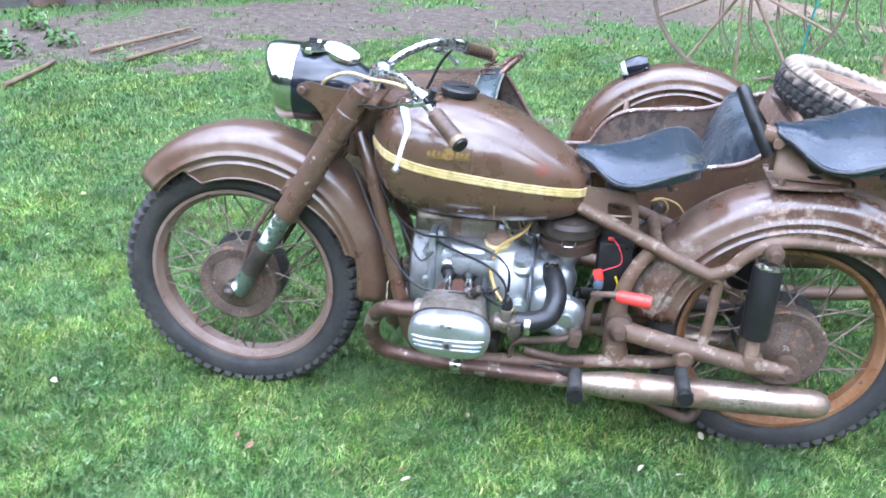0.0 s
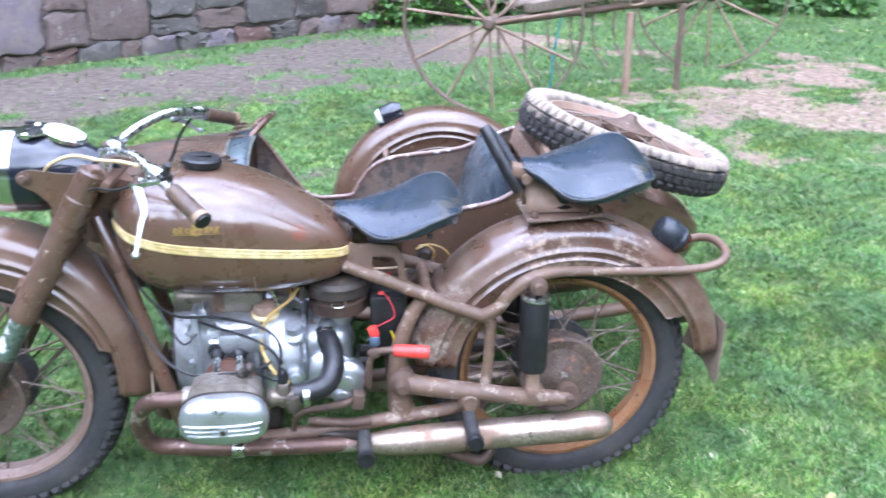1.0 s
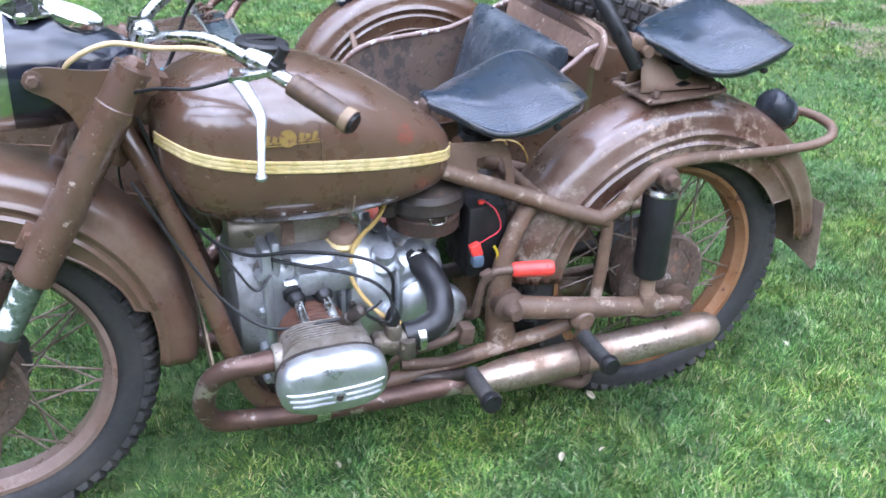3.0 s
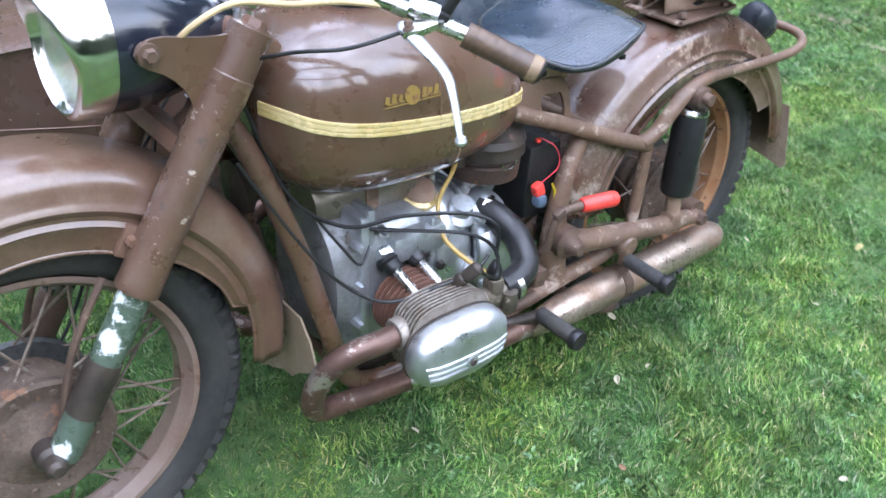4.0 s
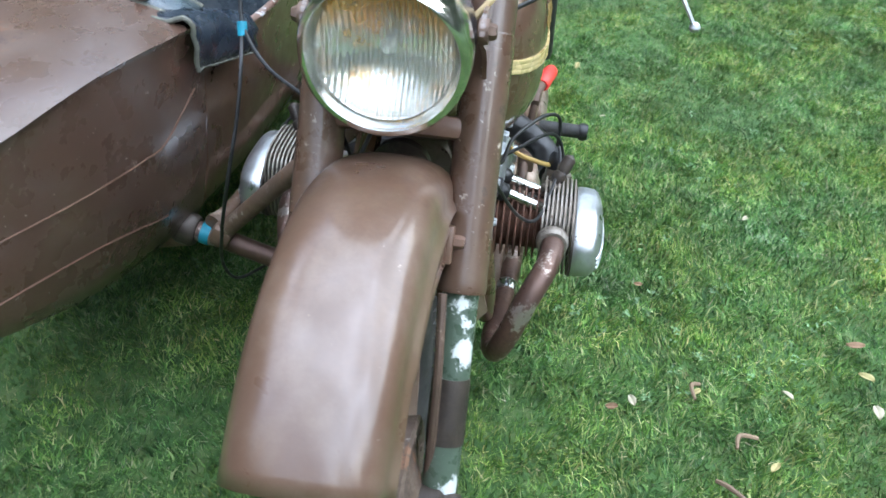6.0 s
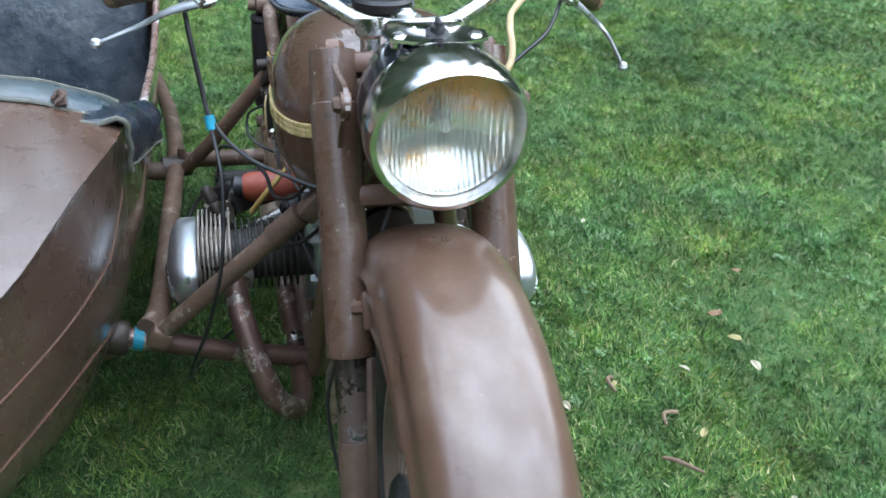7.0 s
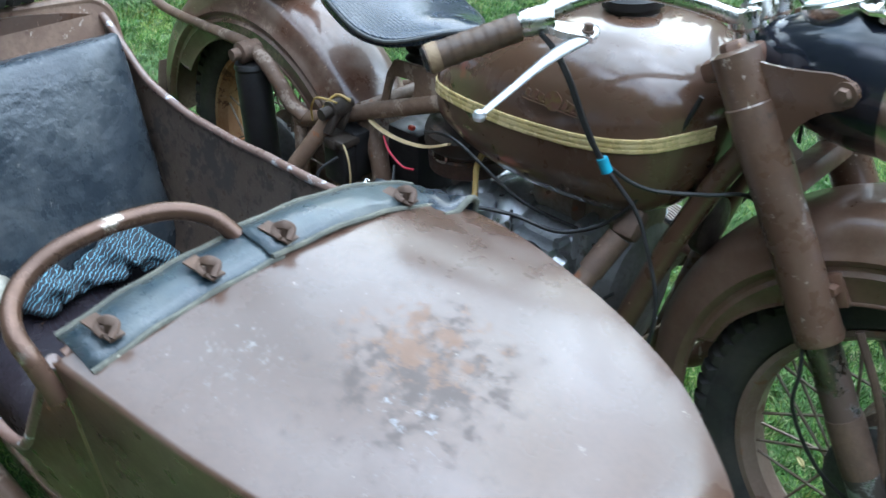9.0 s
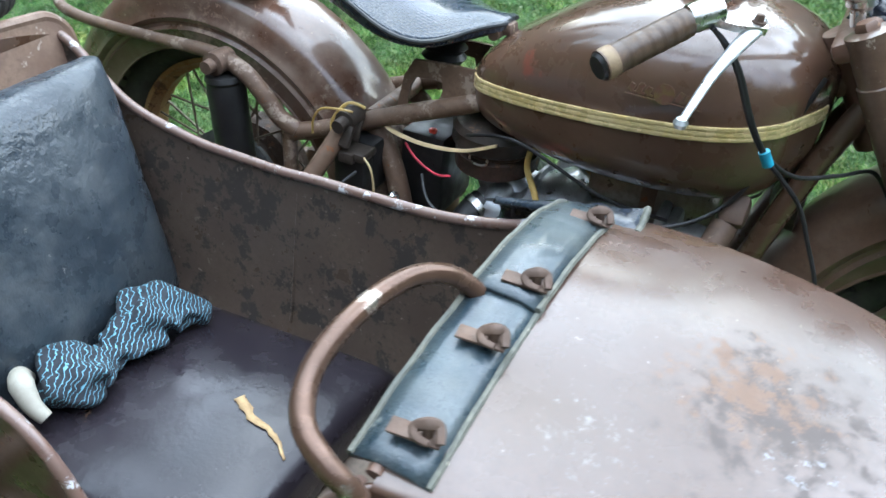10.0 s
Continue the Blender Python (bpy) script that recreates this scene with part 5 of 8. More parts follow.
# cylinders
for s in (-1, 1):
    SHIFT[0] = Matrix() if s < 0 else Matrix.Translation((0.035, 0.055, 0.030))
    cx, cz = 0.620, 0.368
    barrel = bmesh.new()
    lathe([(0.047, 0), (0.047, 1)], (cx, s * (0.10 if s < 0 else 0.045), cz), (cx, s * 0.205, cz), 22, barrel)
    cy = part("cylinder", barrel, RUSTFINS if s < 0 else DARKFINS, eng, "rusty finned engine cylinder" if s < 0 else "dark finned engine cylinder")
    for k in range(0 if s < 0 else -3, 7):
        y = 0.116 + k * 0.0118
        part("fin", lathe([(0.062, 0), (0.066, 0.3), (0.066, 0.7), (0.062, 1)], (cx, s * y, cz), (cx, s * (y + 0.0042), cz), 26, squash=(1.0, 1.0)), RUSTFINS if s < 0 else DARKFINS, cy)
    hd = bmesh.new()
    lathe([(0.055, 0), (0.055, 1)], (cx, s * 0.20, cz), (cx, s * 0.256, cz), 22, hd)
    ch = part("cylinder_head", hd, FINS, eng, "dusty finned cylinder head")
    for k in range(8):
        y = 0.199 + k * 0.0076
        part("head_fin", plate([(0.084 * math.copysign(abs(math.cos(t)) ** 0.55, math.cos(t)), 0.073 * math.copysign(abs(math.sin(t)) ** 0.6, math.sin(t))) for t in (2 * math.pi * j / 28 for j in range(28))], 0.0034,
             pose(cx, s * (y + 0.0016), cz, 90)), FINS, ch)
    dome = ((0.2585, 0.098, 0.058), (0.264, 0.1, 0.060), (0.278, 0.0995, 0.0597), (0.290, 0.098, 0.0585), (0.2975, 0.092, 0.0535), (0.3035, 0.081, 0.0455), (0.308, 0.065, 0.034), (0.3105, 0.042, 0.021), (0.3115, 0.012, 0.006))
    loops = [[Vector((cx + fx * math.copysign(abs(math.cos(t)) ** 0.70, math.cos(t)), s * y, cz - 0.008 + fz * math.copysign(abs(math.sin(t)) ** 0.74, math.sin(t)) * (1 + 0.04 * math.cos(t)))) for t in (2 * math.pi * j / 40 for j in range(40))]
             for y, fx, fz in dome]
    cv = part("rocker_cover", rings(bmesh.new(), loops), POLISHED, ch, "polished alloy rocker cover with three ribs", sharp=60)

    def dome_y(dx, dz):
        for y in np.arange(0.3114, 0.2586, -0.0006):
            fx, fz = (float(np.interp(y, [r[0] for r in dome], [r[c] for r in dome])) for c in (1, 2))
            if (abs(dx) / fx) ** 2.86 + (abs(dz) / fz) ** 2.7 <= 1:
                return float(y)
        return 0.2586

    for k in range(3):
        dz = 0.002 - 0.0125 * k
        part("rib", tube([(cx + dx, s * (dome_y(dx, dz) + 0.0008), cz - 0.008 + dz) for dx in (w_ * (0.99 - 0.045 * k) for w_ in (-0.088, -0.078, -0.062, -0.04, -0.02, 0, 0.02, 0.04, 0.062, 0.078, 0.088))], 0.0032, 8, 3), POLISHED, cv)
    part("cover_boss", lathe([(0.018, 0), (0.017, 0.7), (0.013, 0.75), (0.012, 1)], (cx + 0.002, s * 0.296, cz - 0.019), (cx + 0.002, s * 0.3155, cz - 0.019), 20), POLISHED, cv)
    part("cover_bolt", bolt((cx + 0.002, s * 0.306, cz - 0.019), (cx + 0.002, s * 0.3185, cz - 0.019), 0.008), GREASE, cv)
    part("cover_gasket", rings(bmesh.new(), [[Vector((cx + 0.101 * math.copysign(abs(math.cos(t)) ** 0.70, math.cos(t)), s * y, cz - 0.008 + 0.061 * math.copysign(abs(math.sin(t)) ** 0.74, math.sin(t)))) for t in (2 * math.pi * j / 36 for j in range(36))] for y in (0.2548, 0.2590)]), GREASE, cv)
    for k in range(2):
        x = 0.592 + 0.052 * k
        y0, z0, y1, z1 = (0.105, 0.452, 0.205, 0.412) if s < 0 else (0.075, 0.454, 0.165, 0.402)
        rod = part("pushrod_tube", tube([(x, s * y0, z0), (x + 0.008, s * y1, z1)], 0.0095, 12, 1), OLDCHROME, eng, "bright pushrod tube")
        part("rod_boot", lathe([(0.019, 0), (0.0225, 0.25), (0.0225, 0.45), (0.017, 0.55), (0.016, 0.85), (0.011, 1)], (x, s * (y0 - 0.007), z0 + 0.003), (x + 0.002, s * (y0 + 0.029), z0 - 0.013), 18), BLACK, rod)
    part("spark_plug", lathe([(0.008, 0), (0.013, 0.2), (0.013, 0.35), (0.009, 0.4), (0.012, 0.5), (0.012, 0.9), (0.006, 1)], (0.655, s * 0.215, 0.435), (0.69, s * 0.24, 0.475), 12), GREASE, ch)
    part("plug_cap", block((0.672, s * 0.225, 0.452), (0.03, 0.016, 0.016), 0.004, (0, -30, 0)), BLACK, ch)
    hose = [(0.845, -0.055, 0.456), (0.860, -0.095, 0.446), (0.869, -0.145, 0.420), (0.853, -0.188, 0.390), (0.812, -0.205, 0.379), (0.775, -0.208, 0.378)] if s < 0 else [(0.845, 0.0, 0.420), (0.860, 0.03, 0.400), (0.862, 0.08, 0.375), (0.845, 0.14, 0.365), (0.812, 0.19, 0.368), (0.775, 0.208, 0.374)]
    part("intake_hose", tube(hose, [0.026, 0.0265, 0.0265, 0.0265, 0.026, 0.025], 16), BLACK, eng, "black rubber intake hose")
    part("hose_clip", lathe([(0.0285, 0), (0.0285, 1)], (0.797, s * 0.2105, 0.3715), (0.811, s * 0.2095, 0.3713), 18), OLDCHROME, eng)
    part("hose_clip", lathe([(0.028, 0), (0.028, 1)], (0.850, s * (0.060 if s < 0 else 0.010), 0.457 if s < 0 else 0.414), (0.856, s * (0.070 if s < 0 else 0.020), 0.452 if s < 0 else 0.408), 18), OLDCHROME, eng)
    cb = part("carburettor", lathe([(0.019, 0), (0.025, 0.15), (0.021, 0.3), (0.021, 0.8), (0.026, 0.9), (0.02, 1)], (0.712, s * 0.212, 0.374), (0.792, s * 0.21, 0.372), 16, block((0.752, s * 0.212, 0.382), (0.032, 0.034, 0.066), 0.010)), CARBMAT, ch, "tarnished oily carburettor")
    part("carb_top", lathe([(0.013, 0), (0.015, 0.4), (0.010, 0.8), (0.005, 1)], (0.752, s * 0.212, 0.412), (0.752, s * 0.212, 0.448), 14), BLACK, cb)
    part("float_bowl", lathe([(0.015, 0), (0.017, 0.8), (0.012, 1)], (0.775, s * 0.232, 0.385), (0.775, s * 0.232, 0.345), 14), CARBMAT, cb)
    part("control_cable", tube([(0.752, s * 0.212, 0.46), (0.748, s * 0.21, 0.52), (0.70, s * 0.18, 0.545), (0.60, s * 0.135, 0.55), (0.50, s * 0.12, 0.555), (0.42, s * 0.08, 0.62), (0.36, s * 0.05, 0.80)], 0.0034, 8), BLACK, eng)
SHIFT[0] = Matrix()
part("plug_lead", tube([(0.69, -0.24, 0.475), (0.70, -0.24, 0.455), (0.74, -0.23, 0.43), (0.745, -0.215, 0.475), (0.70, -0.19, 0.51), (0.60, -0.13, 0.52), (0.55, -0.10, 0.525)], 0.0034, 8), BLACK, eng)
part("brake_cable", tube([(0.335, -0.085, 0.70), (0.40, -0.125, 0.575), (0.46, -0.16, 0.485), (0.53, -0.19, 0.435), (0.62, -0.21, 0.44), (0.70, -0.22, 0.455), (0.73, -0.215, 0.47)], 0.0030, 8), BLACK, eng)
part("plug_lead", tube([(0.725, 0.255, 0.505), (0.755, 0.30, 0.470), (0.715, 0.335, 0.425), (0.640, 0.325, 0.405), (0.575, 0.285, 0.425), (0.52, 0.21, 0.49), (0.49, 0.14, 0.525), (0.53, 0.10, 0.53)], 0.0034, 8), BLACK, eng)
part("fuel_hose", tube([(0.80, -0.045, 0.600), (0.77, -0.06, 0.555), (0.715, -0.09, 0.52), (0.70, -0.13, 0.47), (0.73, -0.19, 0.43), (0.768, -0.212, 0.41)], 0.0046, 8), YELLOW, eng, "yellowed fuel hose")
part("fuel_hose", tube([(0.80, 0.045, 0.60), (0.80, 0.08, 0.56), (0.76, 0.13, 0.53), (0.74, 0.18, 0.48), (0.765, 0.212, 0.42)], 0.0055, 8), YELLOW, eng, "yellowed fuel hose")
part("fuel_tap", lathe([(0.008, 0), (0.014, 0.2), (0.014, 0.6), (0.018, 0.62), (0.018, 0.95), (0.01, 1)], (0.80, -0.03, 0.615), (0.80, -0.035, 0.545), 14, block((0.80, -0.05, 0.585), (0.014, 0.04, 0.01), 0.003)), GREASE, eng)
af = part("air_filter", lathe([(0.06, 0), (0.074, 0.08), (0.076, 0.4), (0.070, 0.45), (0.076, 0.5), (0.074, 0.9), (0.055, 1)], (0.885, 0.0, 0.500), (0.885, 0.0, 0.595), 26, squash=(1.15, 1.0)), mat("sooty_rust", (0.075, 0.042, 0.028), 0.6, other=(0.040, 0.028, 0.022), scale=20, bump=0.4, spots=(0.16, 0.08, 0.04), spot_scale=30, spot_level=0.6), bike, "rusty round air filter housing")
part("filter_cap", lathe([(0.079, 0), (0.083, 0.1), (0.081, 0.45), (0.083, 0.55), (0.078, 0.8), (0.05, 1)], (0.885, 0, 0.553), (0.885, 0, 0.606), 26, squash=(1.15, 1.0)), mat("greasy_brown_lid", (0.062, 0.047, 0.037), 0.42, other=(0.030, 0.025, 0.022), scale=16, bump=0.3, spots=(0.14, 0.09, 0.06), spot_scale=22, spot_level=0.62), af, "greasy brown filter lid")
for s in (-1, 1):
    part("lid_clip", tube([(0.87, s * 0.080, 0.585), (0.87, s * 0.087, 0.565), (0.872, s * 0.086, 0.54), (0.90, s * 0.086, 0.54), (0.902, s * 0.087, 0.565), (0.902, s * 0.080, 0.585)], 0.0022, 6, 4), OLDCHROME, af)
part("filter_duct", tube([(0.885, 0, 0.505), (0.868, 0, 0.47), (0.852, 0, 0.45)], [0.045, 0.045, 0.05], 16), ALLOY, af)
for s in (-1, 1):
    part("duct_arm", tube([(0.86, s * 0.01, 0.465), (0.855, s * 0.045, 0.462), (0.852, s * 0.065, 0.453)], 0.027, 14), ALLOY, af)
bt = part("battery", block((1.005, 0.0, 0.470), (0.085, 0.13, 0.16), 0.006), BLACK, bike, "black battery with red clamps")
for y in (-0.055, 0.055):
    part("battery_clamp", block((0.990, y, 0.558), (0.014, 0.010, 0.009), 0.003), RED, bt, "red battery clamp")
part("red_wire", tube([(0.99, -0.06, 0.565), (1.01, -0.085, 0.55), (1.02, -0.09, 0.51), (0.99, -0.09, 0.49), (0.965, -0.085, 0.475)], 0.0015, 6), mat("pink_wire", (0.75, 0.06, 0.09), 0.4), bt)
part("red_clip", block((0.968, -0.09, 0.470), (0.024, 0.02, 0.03), 0.005, (0, -20, 0)), RED, bt)
part("blue_plug", block((0.970, -0.095, 0.448), (0.026, 0.026, 0.026), 0.008), mat("grey_blue_plastic", (0.10, 0.14, 0.19), 0.5), bt)
part("yellow_wire", tube([(1.01, -0.088, 0.47), (1.018, -0.09, 0.45), (1.015, -0.092, 0.43)], 0.003, 6), mat("yellow_wire_sheath", (0.75, 0.55, 0.03), 0.4), bt)
ks = part("kick_starter", tube([(0.948, -0.115, 0.335), (0.950, -0.138, 0.350), (0.952, -0.150, 0.385), (0.957, -0.155, 0.425), (0.972, -0.158, 0.448), (0.995, -0.162, 0.455), (1.016, -0.166, 0.456)], [0.011, 0.010, 0.0085, 0.008, 0.0085, 0.009, 0.010], 12, bm=block((0.966, -0.157, 0.446), (0.026, 0.018, 0.024), 0.005, (0, -25, 0))), RUSTY, bike, "rusty kick starter lever")
part("red_sleeve", lathe([(0.013, 0), (0.0155, 0.08), (0.0165, 0.9), (0.014, 1)], (1.015, -0.166, 0.456), (1.097, -0.182, 0.455), 18), RED, ks, "bright red plastic pedal sleeve")
part("tool_box", block((1.10, 0.10, 0.49), (0.07, 0.06, 0.10), 0.012), BLACK, bike, "dusty black ignition box")
gl = part("gear_lever", tube([(0.945, 0.125, 0.30), (0.975, 0.142, 0.39), (1.012, 0.152, 0.455)], 0.005, 8), OLDCHROME, bike, "chrome hand gear lever")
part("knob", lathe([(0.001, 0), (0.009, 0.2), (0.011, 0.5), (0.009, 0.8), (0.001, 1)], (1.010, 0.152, 0.450), (1.014, 0.153, 0.476), 14), CHROME, gl)
part("shift_pedal", tube([(0.918, -0.147, 0.318), (0.885, -0.148, 0.305), (0.83, -0.148, 0.296), (0.79, -0.147, 0.288), (0.768, -0.145, 0.268), (0.764, -0.14, 0.232)], [0.010, 0.010, 0.009, 0.008, 0.006, 0.005], 10, bm=block((0.925, -0.152, 0.318), (0.030, 0.034, 0.040), 0.005, (0, 8, 0))), RUSTY, bike)
part("brake_rod", tube([(0.80, -0.12, 0.245), (0.9, -0.13, 0.24), (0.955, -0.13, 0.245)], 0.012, 10), RUSTY, bike)
part("terracotta_horn", lathe([(0.026, 0), (0.030, 0.1), (0.030, 0.85), (0.02, 1)], (0.852, 0.222, 0.427), (0.840, 0.112, 0.436), 20), TERRA, bike, "faded red cylindrical ignition coil")
part("coil_cap", lathe([(0.024, 0), (0.026, 0.5), (0.014, 0.7), (0.010, 1)], (0.852, 0.222, 0.427), (0.858, 0.258, 0.428), 18), BLACK, bike)
part("final_drive", lathe([(0.03, 0), (0.06, 0.15), (0.075, 0.4), (0.07, 0.8), (0.04, 1)], (1.45, 0.07, 0.305), (1.45, 0.14, 0.305), 22), GREASE, bike)
part("drive_shaft", tube([(0.93, 0.05, 0.345), (1.15, 0.085, 0.325), (1.40, 0.115, 0.308)], 0.017, 12), GREASE, bike)

# cables from the bars
for pts, mt in (([(0.535, -0.235, 0.935), (0.46, -0.19, 0.945), (0.40, -0.15, 0.94), (0.33, -0.125, 0.945), (0.27, -0.11, 0.915), (0.255, -0.06, 0.86)], CREAMCABLE),
                ([(0.505, -0.26, 0.92), (0.44, -0.22, 0.895), (0.38, -0.16, 0.88), (0.335, -0.09, 0.84), (0.31, -0.05, 0.74)], BLACK),
                ([(0.525, 0.297, 0.930), (0.505, 0.290, 0.912), (0.482, 0.285, 0.88), (0.455, 0.275, 0.82), (0.428, 0.264, 0.777), (0.39, 0.22, 0.738), (0.34, 0.15, 0.722), (0.30, 0.10, 0.715), (0.265, 0.06, 0.66)], BLACK),
                ([(0.522, 0.300, 0.930), (0.507, 0.292, 0.912), (0.485, 0.287, 0.88), (0.458, 0.277, 0.82), (0.430, 0.268, 0.777), (0.378, 0.257, 0.723), (0.350, 0.258, 0.670), (0.325, 0.264, 0.615), (0.318, 0.276, 0.555), (0.335, 0.298, 0.47), (0.385, 0.325, 0.37), (0.46, 0.335, 0.28), (0.56, 0.32, 0.235), (0.66, 0.25, 0.23)], BLACK),
                ([(0.27, 0.03, 0.74), (0.245, 0.055, 0.68), (0.20, 0.085, 0.60), (0.165, 0.128, 0.52), (0.155, 0.135, 0.45), (0.10, 0.12, 0.36), (0.03, 0.10, 0.31)], BLACK),
                ([(0.90, 0.11, 0.60), (0.80, 0.14, 0.63), (0.65, 0.15, 0.585), (0.55, 0.12, 0.56)], BLACK)):
    part("cable", tube(pts, 0.0030 if mt is BLACK else 0.0045, 8, 8), mt, bike)
part("cable_tie", lathe([(0.0075, 0), (0.0075, 1)], (0.433, 0.268, 0.784), (0.424, 0.265, 0.766), 10), TAPEBLUE, bike, "blue tape round the cables")
part("yellow_string", tube([(1.09, 0.12, 0.60), (1.12, 0.13, 0.605), (1.14, 0.15, 0.57), (1.12, 0.16, 0.53)], 0.003, 6), YELLOW, bike)

# straps, wires and small gear on the sidecar side
part("cream_strap", tube([(1.07, 0.095, 0.572), (1.044, 0.100, 0.560), (0.98, 0.105, 0.556), (0.907, 0.105, 0.566), (0.85, 0.10, 0.590)], 0.006, 8, flat=0.35), CREAMCABLE, bike, "stiff cream strap")
rg_ = part("regulator", block((1.10, 0.135, 0.475), (0.062, 0.05, 0.085), 0.008), BLACK, bike, "dusty black voltage regulator")
part("regulator_lid", block((1.10, 0.138, 0.525), (0.068, 0.056, 0.018), 0.006, bm=block((1.10, 0.165, 0.522), (0.03, 0.012, 0.02), 0.003)), GREASE, rg_, "greasy dark lid")
for pts, mt, r in (([(1.10, 0.145, 0.600), (1.13, 0.15, 0.600), (1.165, 0.145, 0.588), (1.185, 0.14, 0.56), (1.19, 0.135, 0.53)], YELLOW, 0.0022),
                   ([(1.07, 0.16, 0.53), (1.05, 0.165, 0.51), (1.045, 0.165, 0.46), (1.06, 0.165, 0.42)], CREAMCABLE, 0.0022),
                   ([(1.02, 0.10, 0.545), (0.99, 0.115, 0.53), (0.95, 0.12, 0.515), (0.92, 0.12, 0.52)], mat("pink_red_wire", (0.65, 0.05, 0.09), 0.4), 0.0022),
                   ([(1.08, 0.165, 0.50), (1.10, 0.20, 0.47), (1.07, 0.20, 0.43), (1.02, 0.16, 0.42), (0.97, 0.13, 0.44)], BLACK, 0.003),
                   ([(0.98, 0.11, 0.50), (0.95, 0.14, 0.47), (0.90, 0.15, 0.455), (0.845, 0.14, 0.462)], BLACK, 0.003),
                   ([(0.858, 0.258, 0.428), (0.845, 0.275, 0.455), (0.80, 0.268, 0.49), (0.745, 0.258, 0.515)], BLACK, 0.0034),
                   ([(0.70, 0.10, 0.52), (0.66, 0.14, 0.49), (0.60, 0.13, 0.46), (0.52, 0.11, 0.43), (0.48, 0.10, 0.46)], BLACK, 0.003),
                   ([(0.55, -0.115, 0.50), (0.52, -0.13, 0.48), (0.49, -0.12, 0.52), (0.46, -0.10, 0.57)], BLACK, 0.0026),
                   ([(0.40, -0.07, 0.62), (0.395, -0.085, 0.58), (0.41, -0.08, 0.55)], YELLOW, 0.0022)):
    part("wire", tube(pts, r, 7, 6), mt, bike)
part("horn", lathe([(0.012, 0), (0.03, 0.15), (0.033, 0.5), (0.045, 0.55), (0.047, 0.9), (0.03, 1)], (0.42, 0.02, 0.60), (0.37, 0.02, 0.60), 20), GREASE, bike, "grimy black horn")
part("breather_pipe", tube([(0.74, -0.03, 0.50), (0.735, -0.04, 0.545), (0.72, -0.04, 0.575)], 0.008, 10), OLDCHROME, eng)

# ---- sidecar ----
car = base_empty("sidecar", (0.95, 0.68, 0), "brown steel sidecar with worn nose, open cockpit and canvas cowl strip", "sidecar")
# x, inner y, outer y, keel z, inner side z, outer side z, deck z
HULL = ((0, 0.635, 0.705, 0.500, 0.560, 0.560, 0.585), (0.01, 0.600, 0.745, 0.460, 0.600, 0.600, 0.630), (0.03, 0.585, 0.766, 0.430, 0.635, 0.635, 0.662), (0.06, 0.568, 0.783, 0.405, 0.660, 0.660, 0.688), (0.1, 0.545, 0.804, 0.385, 0.682, 0.684, 0.710), (0.17, 0.508, 0.829, 0.365, 0.695, 0.700, 0.728),
        (0.25, 0.474, 0.853, 0.345, 0.702, 0.710, 0.740), (0.33, 0.449, 0.873, 0.330, 0.706, 0.718, 0.748), (0.43, 0.429, 0.894, 0.315, 0.709, 0.726, 0.756), (0.57, 0.407, 0.914, 0.300, 0.711, 0.734, 0.765), (0.6, 0.404, 0.917, 0.297, 0.711, 0.734, 0.767), (0.64, 0.402, 0.919, 0.292, 0.684, 0.690, 0.780),
        (0.7, 0.398, 0.922, 0.285, 0.656, 0.600, 0.780), (0.77, 0.393, 0.925, 0.280, 0.636, 0.505, 0.780), (0.82, 0.390, 0.928, 0.276, 0.627, 0.486, 0.780), (0.92, 0.387, 0.930, 0.272, 0.620, 0.490, 0.780), (0.96, 0.386, 0.930, 0.270, 0.618, 0.550, 0.780), (1, 0.385, 0.930, 0.270, 0.616, 0.595, 0.780),
        (1.08, 0.384, 0.930, 0.270, 0.610, 0.624, 0.780), (1.2, 0.384, 0.930, 0.270, 0.611, 0.636, 0.780), (1.29, 0.384, 0.930, 0.270, 0.622, 0.646, 0.780), (1.36, 0.384, 0.930, 0.272, 0.640, 0.668, 0.780), (1.43, 0.384, 0.930, 0.276, 0.688, 0.695, 0.760), (1.49, 0.383, 0.928, 0.280, 0.724, 0.715, 0.762),
        (1.58, 0.383, 0.922, 0.290, 0.700, 0.700, 0.745), (1.7, 0.386, 0.912, 0.300, 0.660, 0.660, 0.700), (1.82, 0.402, 0.890, 0.315, 0.610, 0.610, 0.645), (1.93, 0.434, 0.855, 0.340, 0.550, 0.550, 0.585), (2, 0.480, 0.800, 0.390, 0.500, 0.500, 0.530), (2.02, 0.550, 0.730, 0.440, 0.480, 0.480, 0.490))


def hull_row(x):
    return [glide(x, HULL, c) for c in range(1, 7)]


# x, y and z of the crease where the deck rolls over into the inner side
CREASE = ((0.0, 0.640, 0.575), (0.03, 0.583, 0.645), (0.06, 0.556, 0.670), (0.10, 0.530, 0.694), (0.17, 0.488, 0.714), (0.25, 0.461, 0.726), (0.33, 0.440, 0.731), (0.40, 0.422, 0.730), (0.50, 0.402, 0.722), (0.60, 0.394, 0.711))


